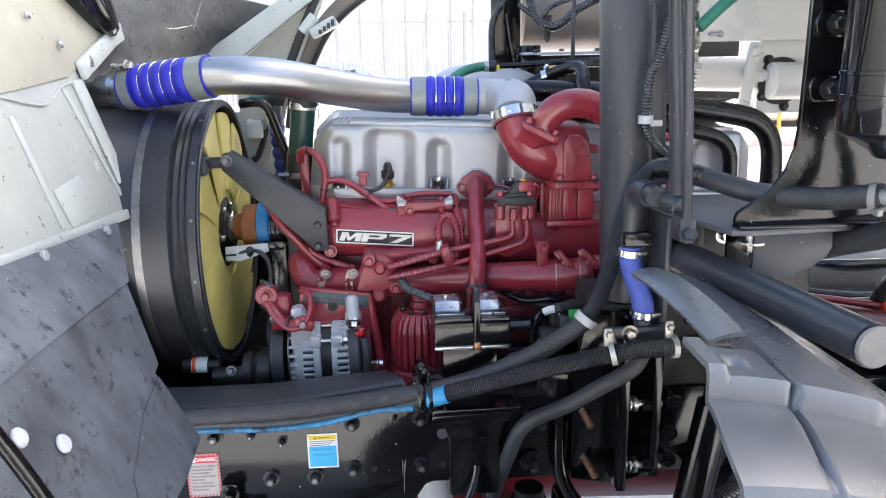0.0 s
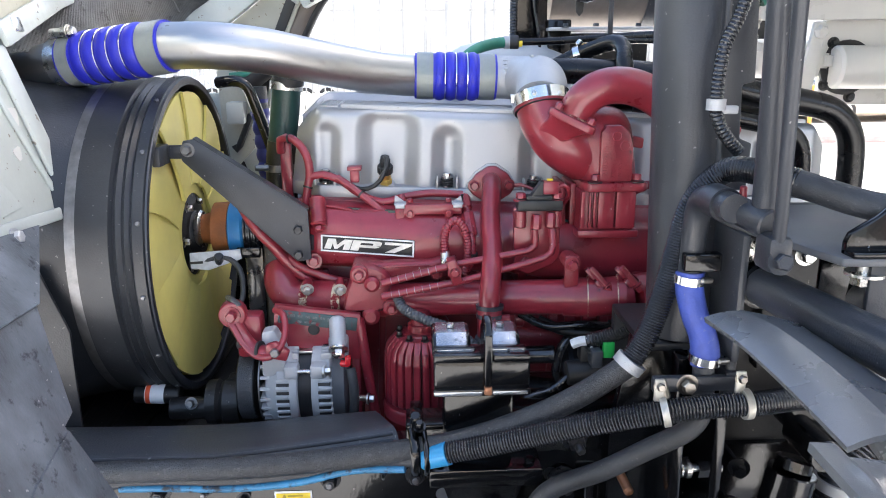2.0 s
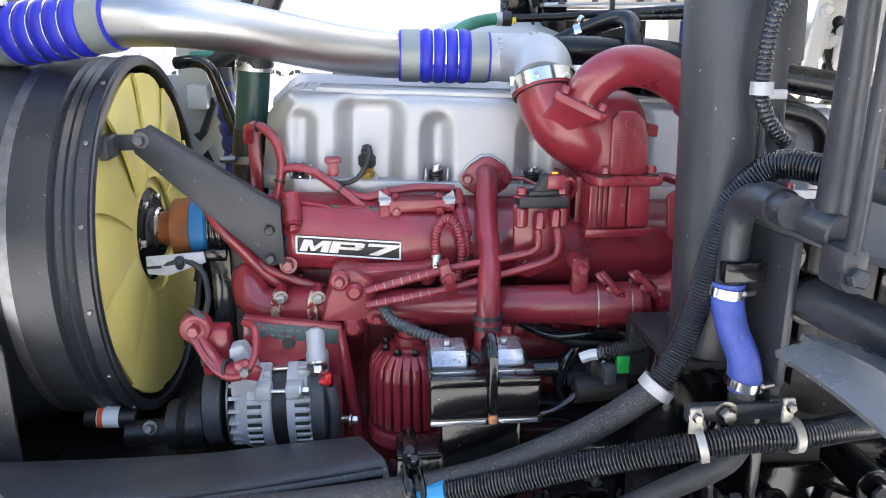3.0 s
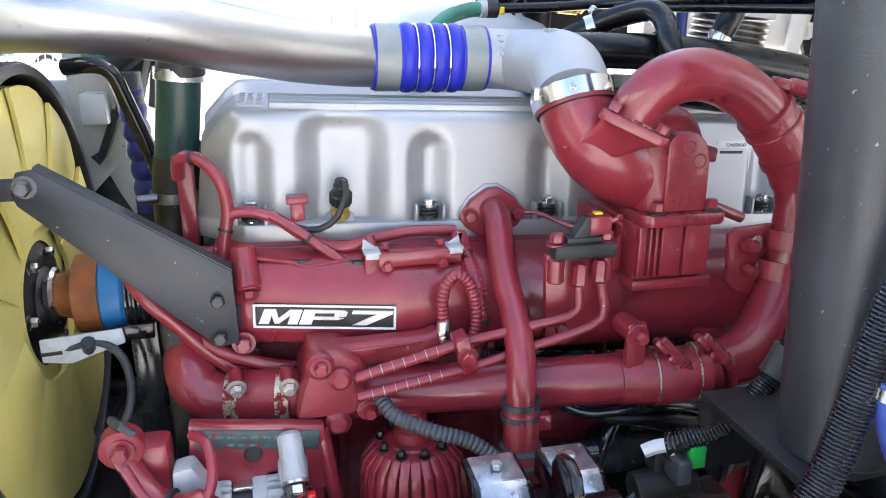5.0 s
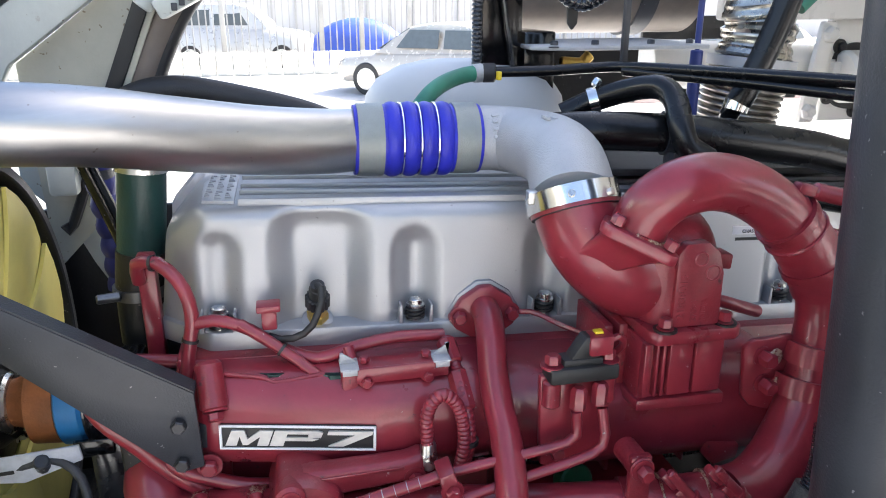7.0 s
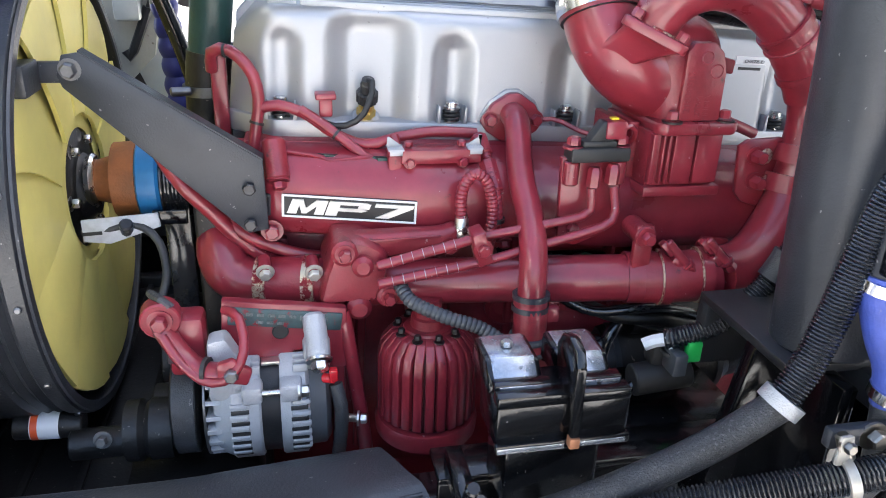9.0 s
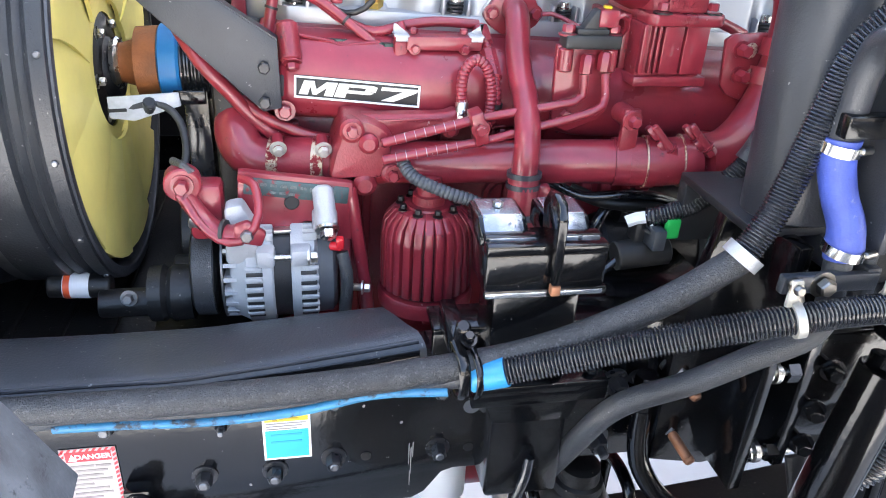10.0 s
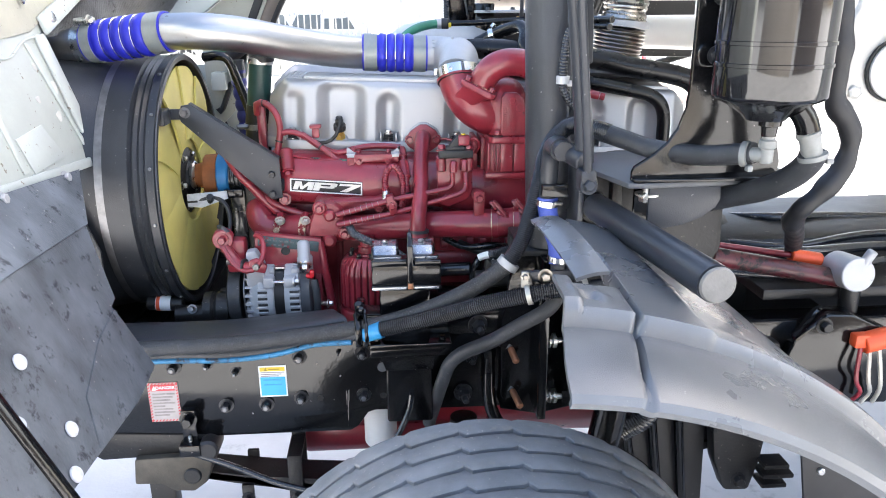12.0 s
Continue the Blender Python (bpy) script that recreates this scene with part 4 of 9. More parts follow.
part("side_lug", prism([(0.604, 1.722), (0.634, 1.716), (0.632, 1.690), (0.606, 1.694)], "y", 2.225, 2.262, 0.004), RED_CAST, mixer)
for p in ((0.506, 2.192, 1.611), (0.612, 2.196, 1.611)):
    part("washer", lathe([(0, 0.019), (0.003, 0.019), (0.0035, 0.012)], p, (0, 0, 1), 18), DARK, mixer)
    part("bolt", hexbolt((p[0], p[1], p[2] + 0.004), (0, 0, 1), 0.011, 0.014, 1.25), RED, mixer)
part("elbow", tube([(0.386, 2.301, 1.798), (0.392, 2.294, 1.775), (0.406, 2.284, 1.745), (0.430, 2.276, 1.715), (0.462, 2.274, 1.692), (0.50, 2.28, 1.676), (0.54, 2.288, 1.668)], 0.068, 40, 0.006, radii=lambda f: 0.0665 + 0.012 * f), RED, mixer, "red cast elbow")
part("elbow_rim", band((0.3875, 2.297, 1.788), (0.1, -0.45, -0.88), 0.066, 0.012, 0.006, 40), RED, mixer)
fu = Vector((0.846, -0.341, -0.411)).normalized()
fnrm = Vector((0.394, -0.118, 0.909))
fnrm = (fnrm - fu * fnrm.dot(fu)).normalized()
fx = Matrix((fu, fnrm.cross(fu), fnrm)).transposed().to_4x4()
fx.translation = Vector((0.4535, 2.2125, 1.770))
lobes = []
for cu, cv in ((-0.040, -0.042), (0.045, -0.042), (0.030, 0.042), (-0.030, 0.042)):
    a0 = math.degrees(math.atan2(cv, cu))
    lobes += [(cu + 0.019 * math.cos(radians(a0 + d)), cv + 0.019 * math.sin(radians(a0 + d))) for d in (-44, -22, 0, 22, 44)]
part("pipe_flange", prism(lobes, "z", -0.014, 0.004, 0.004, m=fx), RED, mixer)
part("flange_neck", loft([[fx @ Vector((u * s - 0.05 * q, v * s + 0.030 * q, -0.012 - 0.075 * q)) for u, v in lobes] for s, q in ((0.90, 0.0), (0.80, 0.10), (0.72, 0.25), (0.66, 0.5), (0.62, 0.8), (0.60, 1.0))]), RED, mixer, angle=75)
part("worn_joint", tube([fx @ Vector((0.0455 * math.cos(a), 0.0455 * math.sin(a), 0.0045)) for a in (radians(-100 + 9 * k) for k in range(9))], 0.0035, 6, raw=True), OVERSPRAY, mixer)
for p in ((-0.040, -0.042, 0.003), (0.045, -0.042, 0.003)):
    part("bolt", hexbolt(fx @ Vector(p), fnrm, 0.0105, 0.015, 1.3), RED, mixer)
ARCH = [(0.4535, 2.2125, 1.772), (0.462, 2.208, 1.797), (0.480, 2.200, 1.822), (0.507, 2.193, 1.840), (0.545, 2.190, 1.848), (0.590, 2.190, 1.842), (0.640, 2.190, 1.820), (0.690, 2.191, 1.783), (0.728, 2.193, 1.742)]
hot = part("transfer_pipe", tube(ARCH, 0.0435, 28, 0.008), RED, engine, "red painted steel transfer pipe")
part("sleeve", tube([(0.690, 2.191, 1.783), (0.728, 2.193, 1.742), (0.757, 2.195, 1.700), (0.776, 2.195, 1.655)], 0.0475, 28, 0.006, radii=lambda f: 0.0480 - 0.006 * max(0.0, f - 0.55) / 0.45 + 0.0003 * math.sin(f * 34)), RED, hot)
part("down_pipe", tube([(0.770, 2.195, 1.672), (0.781, 2.195, 1.63), (0.784, 2.192, 1.585), (0.779, 2.185, 1.53), (0.765, 2.172, 1.47), (0.738, 2.155, 1.418), (0.700, 2.135, 1.378), (0.650, 2.115, 1.354), (0.60, 2.106, 1.347)], 0.043, 26, 0.010, radii=lambda f: 0.036 + 0.013 * max(0.0, min(1.0, (f - 0.15) / 0.5))), RED, hot)
for p, d in (((0.694, 2.191, 1.779), (0.70, 0.02, -0.62)), ((0.755, 2.195, 1.703), (0.5, 0.0, -0.86))):
    c = part("clamp", band(p, d, 0.0475, 0.014, 0.003), RED_CAST, hot)
    o = Vector(p) + Vector((0.034, -0.014, 0.048))
    part("lug", join(box(-0.040, 0.012, -0.010, 0.010, -0.010, 0.008, 0.004, m=Matrix.Translation(o) @ Matrix.Rotation(radians(14), 4, "Y")), cyl(o + Vector((-0.01, 0, 0.002)), o + Vector((0.040, -0.012, -0.010)), 0.0135, 14, 0.005)), RED, c)
    part("screw_head", hexbolt(o + Vector((0.040, -0.012, -0.010)), (1, -0.25, -0.25), 0.0125, 0.016, 1.0), RED, c)
part("bead", tube([Vector((0.712, 2.192, 1.760)) + (frame_of((0.66, 0.03, -0.72))[0] * math.cos(a) + frame_of((0.66, 0.03, -0.72))[1] * math.sin(a)) * 0.0485 for a in (2 * math.pi * k / 32 for k in range(33))], 0.003, 6, raw=True), RED, hot)
for x, z in ((0.779, 1.546), (0.766, 1.490)):
    part("strap", band((x, 2.182, z), (0.18, 0.12, 1), 0.0455, 0.034, 0.005), RED, hot)
part("strap_plate", prism([(0.664, 1.470), (0.655, 1.562), (0.672, 1.574), (0.745, 1.578), (0.745, 1.440), (0.715, 1.440), (0.680, 1.452)], "y", 2.196, 2.208, 0.004), RED, hot)
for x, z in ((0.691, 1.544), (0.699, 1.493)):
    part("bolt", hexbolt((x, 2.196, z), (0.05, -1, 0), 0.0135, 0.022, 1.3), RED, hot)
    part("bare_edge", lathe([(0, 0.016), (0.004, 0.016), (0.005, 0.012)], (x + 0.016, 2.188, z), (0.3, -1, 0), 12), OVERSPRAY, hot)

low = part("coolant_pipe", tube([(-0.312, 2.43, 1.345), (-0.314, 2.39, 1.342), (-0.312, 2.355, 1.322), (-0.295, 2.338, 1.290), (-0.255, 2.33, 1.275), (-0.19, 2.315, 1.278), (-0.10, 2.29, 1.285), (0.05, 2.245, 1.297), (0.2, 2.20, 1.313), (0.33, 2.155, 1.328), (0.45, 2.13, 1.335), (0.54, 2.11, 1.34), (0.59, 2.105, 1.347)], 0.046, 24, 0.012, radii=lambda f: 0.047 if f < 0.4 else 0.044), RED, engine, "red painted coolant pipe along the engine")
for x, y, z in ((-0.232, 2.327, 1.275), (-0.143, 2.302, 1.281)):
    c = part("hose_clamp", band((x, y, z), (1, -0.25, 0.03), 0.0505, 0.024, 0.003), OVERSPRAY, low)
    part("screw", cyl((x, y - 0.018, z + 0.058), (x + 0.003, y - 0.058, z + 0.045), 0.0125, 12), RED, c)
    part("screw_head", hexbolt((x + 0.003, y - 0.058, z + 0.045), (0.05, -1, -0.3), 0.0115, 0.011), CLAMP, c)
part("hose_sleeve", tube([(-0.242, 2.329, 1.275), (-0.19, 2.315, 1.278), (-0.13, 2.298, 1.283)], 0.0505, 24, 0.012), RED_CAST, low)
for x, y, z in ((0.495, 2.119, 1.338), (0.565, 2.106, 1.344)):
    c = part("hose_clamp", band((x, y, z), (1, -0.2, 0.05), 0.0485, 0.018, 0.004), RED, low)
    o = Matrix.Translation((x, y - 0.022, z + 0.052)) @ Matrix.Rotation(radians(48), 4, "Y") @ Matrix.Rotation(radians(-12), 4, "Z")
    part("lug", join(box(-0.034, -0.002, -0.011, 0.011, -0.006, 0.008, 0.004, m=o), box(0.002, 0.026, -0.011, 0.011, -0.008, 0.008, 0.004, m=o)), RED, c)
    part("screw", cyl(o @ Vector((-0.03, -0.006, 0.009)), o @ Vector((0.030, -0.006, 0.009)), 0.0085, 12), RED, c)
    part("screw_head", hexbolt(o @ Vector((0.030, -0.006, 0.009)), o.to_3x3() @ Vector((1, 0, 0)), 0.012, 0.014, 1.1), RED, c)
    part("bare_rim", band((x - 0.011, y + 0.002, z), (1, -0.2, 0.05), 0.0490, 0.0025, 0.0035), OVERSPRAY, c)
part("rear_sleeve", tube([(0.455, 2.128, 1.335), (0.51, 2.115, 1.339), (0.57, 2.106, 1.344)], 0.0485, 24, 0.012), RED_CAST, low)
part("support", join(box(0.42, 0.455, 2.10, 2.115, 1.35, 1.45, 0.004), cyl((0.437, 2.16, 1.430), (0.437, 2.095, 1.430), 0.020, 16)), RED_CAST, low)
part("support_band", band((0.44, 2.132, 1.335), (1, -0.2, 0.05), 0.0445, 0.03, 0.004), RED, low)
part("support_bolt", hexbolt((0.437, 2.095, 1.430), (0, -1, 0), 0.012, 0.016), RED, low)

thermo = part("thermostat_housing", loft([[(-0.068 + w * 0.058 * math.copysign(abs(math.cos(a)) ** 0.6, math.cos(a)) + 0.010 * math.sin(3 * a), y, 1.325 + w * 0.064 * math.copysign(abs(math.sin(a)) ** 0.6, math.sin(a)) - 0.012 * math.cos(2 * a)) for a in (2 * math.pi * k / 36 for k in range(36))] for y, w in ((2.36, 1.0), (2.24, 1.0), (2.222, 0.97), (2.212, 0.88), (2.210, 0.5))]), RED_CAST, engine)
part("boss", cyl((-0.086, 2.25, 1.376), (-0.086, 2.196, 1.380), 0.024, 18, 0.007), RED_CAST, thermo)
part("boss", cyl((-0.054, 2.25, 1.352), (-0.054, 2.190, 1.354), 0.020, 18, 0.009), RED_CAST, thermo)
part("boss", cyl((-0.012, 2.25, 1.288), (-0.008, 2.195, 1.290), 0.020, 18, 0.006), RED_CAST, thermo)
part("boss", cyl((-0.060, 2.25, 1.262), (-0.060, 2.205, 1.262), 0.024, 18, 0.010), RED_CAST, thermo)
for p in ((-0.086, 2.196, 1.381), (-0.006, 2.196, 1.290)):
    part("bolt", hexbolt(p, (0, -1, 0), 0.012, 0.014), RED, thermo)
part("upper_arm", prism([(-0.085, 1.40), (0.10, 1.402), (0.128, 1.412), (0.134, 1.378), (0.112, 1.364), (-0.03, 1.352), (-0.09, 1.37)], "y", 2.232, 2.275, 0.010, 3), RED_CAST, thermo)
part("arm_groove", prism([(-0.055, 1.392), (0.095, 1.395), (0.095, 1.390), (-0.055, 1.386)], "y", 2.229, 2.234, 0.001), RED, thermo)
part("arm_bolt", hexbolt((0.112, 2.23, 1.372), (0, -1, 0), 0.012, 0.013), RED, thermo)
for a, b in (((-0.030, 2.190, 1.358), (0.16, 2.180, 1.410)), ((-0.030, 2.178, 1.328), (0.165, 2.165, 1.368))):
    part("rod", cyl(a, b, 0.0095, 12), RED, thermo)
    va, vb = Vector(a), Vector(b)
    for k in range(7):
        p = va.lerp(vb, 0.14 + 0.10 * k)
        part("weld_mark", band(p, vb - va, 0.0094, 0.0010 + 0.0006 * (k % 2), 0.0006, 12), LIGHT_GREY, thermo)
part("rod_clip", prism([(0.134, 1.424), (0.158, 1.432), (0.176, 1.372), (0.150, 1.362)], "y", 2.148, 2.196, 0.004), RED, thermo)
part("clip_bolt", hexbolt((0.155, 2.148, 1.398), (0, -1, 0), 0.012, 0.012), RED, thermo)
for (a, b, c) in (((0.16, 2.180, 1.410), (0.315, 2.165, 1.442), (0.355, 2.168, 1.50)), ((0.165, 2.165, 1.368), (0.355, 2.15, 1.425), (0.398, 2.168, 1.50))):
    part("fuel_line", tube([a, tuple((Vector(a) + Vector(b)) / 2), b, ((b[0] + c[0]) / 2 + 0.020, b[1], (b[2] + c[2]) / 2 - 0.016), c], 0.0085, 10), RED, thermo)

vent = part("breather_pipe", tube([(0.270, 2.41, 1.580), (0.269, 2.375, 1.578), (0.264, 2.335, 1.556), (0.258, 2.298, 1.515), (0.256, 2.258, 1.475), (0.256, 2.215, 1.445), (0.250, 2.168, 1.418), (0.243, 2.130, 1.388), (0.239, 2.113, 1.35), (0.238, 2.11, 1.30), (0.240, 2.11, 1.24)], 0.0255, 20, 0.010), RED, engine, "red breather pipe bent down from the rocker cover")
part("flange", prism([(0.205, 1.565), (0.228, 1.60), (0.262, 1.622), (0.285, 1.622), (0.318, 1.60), (0.338, 1.565), (0.325, 1.545), (0.295, 1.525), (0.248, 1.525), (0.218, 1.545)], "y", 2.402, 2.422, 0.005), RED, vent)
part("gasket", prism([(0.200, 1.565), (0.226, 1.604), (0.260, 1.627), (0.287, 1.627), (0.322, 1.604), (0.343, 1.565), (0.327, 1.541), (0.297, 1.520), (0.246, 1.520), (0.214, 1.541)], "y", 2.420, 2.440, 0.002), COVER, vent)
for x in (0.224, 0.319):
    part("bolt", hexbolt((x, 2.402, 1.570), (0, -1, 0), 0.0125, 0.014, 1.4), RED, vent)
part("hose_end", tube([(0.240, 2.118, 1.315), (0.240, 2.111, 1.28), (0.240, 2.11, 1.20)], 0.031, 20, 0.012), RED_CAST, vent)
for z in (1.318, 1.295):
    part("clip_ring", band((0.240, 2.116, z), (0, 0.1, 1), 0.030, 0.010, 0.004), SATIN, vent)
part("clamp_lug", box(0.265, 0.29, 2.095, 2.115, 1.27, 1.30, 0.004), RED, vent)

sensor = part("pressure_sensor", join(box(0.312, 0.425, 2.170, 2.215, 1.545, 1.572, 0.006), box(0.335, 0.40, 2.178, 2.21, 1.57, 1.583, 0.004), prism([(0.345, 1.58), (0.37, 1.618), (0.395, 1.615), (0.395, 1.58)], "y", 2.18, 2.208, 0.004)), INK, engine, "black plastic pressure sensor on a red bracket")
part("plug", box(0.375, 0.415, 2.176, 2.21, 1.585, 1.618, 0.005), RED, sensor)
part("lock_tab", box(0.386, 0.400, 2.185, 2.198, 1.619, 1.623, 0.001), STICKER_YELLOW, sensor)
part("bracket", prism([(0.305, 1.55), (0.425, 1.55), (0.425, 1.42), (0.405, 1.40), (0.345, 1.375), (0.31, 1.39)], "y", 2.196, 2.212, 0.004), RED, sensor)
for x in (0.322, 0.412):
    part("spacer", cyl((x, 2.192, 1.50), (x, 2.192, 1.545), 0.015, 14), RED, sensor)
    part("bolt", hexbolt((x, 2.192, 1.572), (0, 0, 1), 0.0125, 0.014), RED, sensor)
for x, z in ((0.36, 1.50), (0.395, 1.505)):
    part("union_nut", lathe([(0, 0.010), (0, 0.013), (0.03, 0.013), (0.036, 0.009)], (x, 2.175, z), (0.05, 0.05, 1), 6), RED, sensor)
part("lower_bolt", hexbolt((0.337, 2.196, 1.412), (0, -1, 0), 0.012, 0.012), RED, sensor)

# temperature sender on the cover, and the harness
SA = Vector((0.02, -0.42, 0.90)).normalized()
SP = Vector((-0.022, 2.440, 1.572))
sender = part("temperature_sender", join(lathe([(0, 0.019), (0.018, 0.019), (0.022, 0.015)], SP, SA, 6), lathe([(0.018, 0.016), (0.040, 0.0145)], SP, SA, 20)), BRASS, engine, "brass sender with a black knurled plug")
part("seat", lathe([(-0.02, 0.027), (0.002, 0.027), (0.004, 0.022)], SP, SA, 24), COVER, sender)
su, sv, sw = frame_of(SA)
part("knurled_cap", loft([[SP + SA * s + (su * math.cos(a) + sv * math.sin(a)) * (r * (1.0 if k % 3 else 0.90)) for k, a in enumerate(2 * math.pi * i / 42 for i in range(42))] for s, r in ((0.036, 0.018), (0.039, 0.0215), (0.058, 0.0215), (0.061, 0.018))]), INK, sender)
part("plug", lathe([(0.058, 0.0145), (0.078, 0.0145), (0.080, 0.0125), (0.088, 0.0120), (0.089, 0.007)], SP, SA, 20), INK, sender)
part("lead", tube([SP + SA * 0.086, SP + SA * 0.092 + Vector((0.004, -0.010, 0)), SP + SA * 0.070 + Vector((0.006, -0.030, 0)), (-0.022, 2.372, 1.615), (-0.040, 2.368, 1.585), (-0.075, 2.376, 1.568), (-0.105, 2.388, 1.572)], 0.0062, 10), INK, sender)
harness = part("wiring_harness", tube([(-0.31, 2.46, 1.66), (-0.305, 2.44, 1.698), (-0.27, 2.425, 1.70), (-0.235, 2.405, 1.665), (-0.225, 2.40, 1.615), (-0.232, 2.395, 1.57), (-0.245, 2.385, 1.50), (-0.26, 2.38, 1.44)], 0.0115, 12), RED, engine, "red overspray-covered wiring harness")
part("front_riser", box(-0.315, -0.285, 2.47, 2.50, 1.48, 1.70, 0.005), RED, harness)
part("branch", tube([(-0.228, 2.40, 1.598), (-0.19, 2.392, 1.607), (-0.14, 2.388, 1.59), (-0.09, 2.38, 1.555), (-0.03, 2.365, 1.535), (0.03, 2.365, 1.548), (0.10, 2.372, 1.556), (0.19, 2.378, 1.550)], 0.0105, 10), RED, harness)
part("branch", tube([(-0.15, 2.385, 1.60), (-0.11, 2.372, 1.575), (-0.06, 2.355, 1.538), (-0.025, 2.338, 1.512), (0.0, 2.325, 1.500), (0.018, 2.325, 1.505), (0.028, 2.34, 1.528), (0.022, 2.355, 1.555)], 0.0095, 10), RED, harness)
part("injector_plug", join(box(-0.115, -0.09, 2.38, 2.405, 1.585, 1.62, 0.004), box(-0.122, -0.083, 2.375, 2.41, 1.618, 1.63, 0.003)), RED, harness)
part("harness_rail", box(0.006, 0.190, 2.306, 2.345, 1.528, 1.539, 0.003), RED, harness)
part("rail_front", box(0.030, 0.183, 2.300, 2.308, 1.512, 1.539, 0.003), RED, harness)
part("rail_stand", box(0.006, 0.034, 2.306, 2.345, 1.485, 1.529, 0.006), RED_CAST, harness)
for x, s in ((0.020, 1), (0.172, -1)):
    part("rail_clip", join(box(x - 0.015, x + 0.015, 2.298, 2.340, 1.538, 1.5415, 0.001), prism([(x - 0.015, 1.541), (x + 0.015, 1.541), (x - 0.010 * s, 1.560), (x - 0.014 * s, 1.560)], "y", 2.322, 2.326, 0.001), box(x - 0.012, x + 0.012, 2.2965, 2.2995, 1.530, 1.540, 0.001)), CAST, harness)
for x in (0.046, 0.148):
    part("rail_bolt", hexbolt((x, 2.322, 1.541), (0, -0.2, 1), 0.0085, 0.009), RED, harness)
    part("rail_bolt", hexbolt((x, 2.300, 1.516), (0, -1, 0), 0.0085, 0.009), RED, harness)
part("drop_lead", tube([(0.190, 2.365, 1.548), (0.197, 2.325, 1.520), (0.202, 2.285, 1.490), (0.206, 2.252, 1.44), (0.203, 2.248, 1.40), (0.19, 2.25, 1.36)], 0.012, 10, pitch=0.009, depth=0.12), RED, harness)
for a, b in (((0.190, 2.362, 1.548), (0.197, 2.327, 1.518)), ((0.198, 2.315, 1.512), (0.206, 2.266, 1.462))):
    part("connector", cyl(a, b, 0.0175, 8, 0.004), RED_CAST, harness)
part("tie", band((0.204, 2.250, 1.415), (0, 0, 1), 0.0135, 0.008, 0.004), INK, harness)
part("loop_lead", tube([(0.135, 2.243, 1.425), (0.134, 2.246, 1.46), (0.141, 2.248, 1.490), (0.160, 2.248, 1.507), (0.180, 2.246, 1.495), (0.192, 2.244, 1.462), (0.195, 2.24, 1.42), (0.187, 2.24, 1.37)], 0.0115, 10, pitch=0.008, depth=0.14), RED, harness)
part("sensor_nut", lathe([(0, 0.010), (0.012, 0.0145), (0.030, 0.0145), (0.032, 0.013), (0.044, 0.013), (0.052, 0.009)], (0.136, 2.243, 1.378), (0, 0, 1), 12), STEEL, harness)
part("sensor_lead", tube([(0.41, 2.195, 1.60), (0.435, 2.20, 1.605), (0.448, 2.215, 1.58), (0.44, 2.24, 1.55)], 0.006, 8), RED, harness)
part("cross_lead", tube([(0.335, 2.40, 1.57), (0.36, 2.385, 1.572), (0.40, 2.36, 1.555), (0.43, 2.33, 1.55)], 0.005, 8), RED, harness)
part("rear_loom", tube([(0.66, 2.37, 1.555), (0.70, 2.36, 1.575), (0.75, 2.36, 1.56), (0.80, 2.37, 1.54)], 0.012, 10), RED, harness)
part("side_lead", tube([(-0.43, 2.40, 1.56), (-0.3747, 2.345, 1.481), (-0.3185, 2.345, 1.4125), (-0.2868, 2.345, 1.373), (-0.234, 2.345, 1.323), (-0.19, 2.36, 1.30)], 0.0150, 12), RED, harness)
part("side_lead", tube([(-0.30, 2.36, 1.395), (-0.261, 2.335, 1.370), (-0.222, 2.335, 1.349), (-0.167, 2.335, 1.327), (-0.12, 2.34, 1.315)], 0.0125, 10), RED, harness)
part("stub", cyl((-0.33, 2.44, 1.525), (-0.25, 2.42, 1.525), 0.012), RED, harness)

tag = part("tag_bracket", prism([(-0.305, 1.306), (-0.085, 1.276), (-0.082, 1.15), (-0.315, 1.16)], "y", 2.192, 2.215, 0.005), RED, engine)
PLATE_PRINT = mat("worn_plate_print", (0.13, 0.15, 0.15), 0.5, var=0.5, scale=80, dirt=(0.05, 0.07, 0.075), dirt_at=0.5)
TAG = Matrix.Translation((-0.196, 2.190, 1.264)) @ Matrix.Rotation(radians(7.8), 4, "Y")
part("maker_plate", box(-0.100, 0.102, -0.002, 0.004, -0.019, 0.017, 0.003, m=TAG), mat("worn_green_plate", (0.04, 0.075, 0.08), 0.5, var=0.5, scale=30, dirt=(0.22, 0.02, 0.03), dirt_at=0.55), tag)
for k in range(9):
    part("print_bar", box(-0.088 + 0.019 * k, -0.076 + 0.019 * k, -0.0035, -0.001, 0.003 if k < 6 else 0.0, 0.009, 0, m=TAG), PLATE_PRINT, tag)
for k in range(3):
    part("print_bar", box(-0.050 + 0.018 * k, -0.038 + 0.018 * k, -0.0035, -0.001, -0.011, -0.006, 0, m=TAG), PLATE_PRINT, tag)
part("hole", cyl((-0.206, 2.193, 1.238), (-0.206, 2.187, 1.238), 0.015), INK, tag)
part("side_plate", box(-0.115, -0.09, 2.20, 2.40, 0.95, 1.16, 0.006), RED, tag)
part("oil_line", tube([(-0.092, 2.21, 1.26), (-0.084, 2.20, 1.21), (-0.072, 2.198, 1.12), (-0.060, 2.20, 1.03), (-0.05, 2.21, 0.93)], 0.014, 12), RED, tag)
part("drain_fitting", join(cyl((-0.095, 2.165, 1.055), (-0.068, 2.155, 1.057), 0.008, 10), hexbolt((-0.068, 2.155, 1.057), (1, -0.2, 0), 0.010, 0.012)), STEEL, tag)

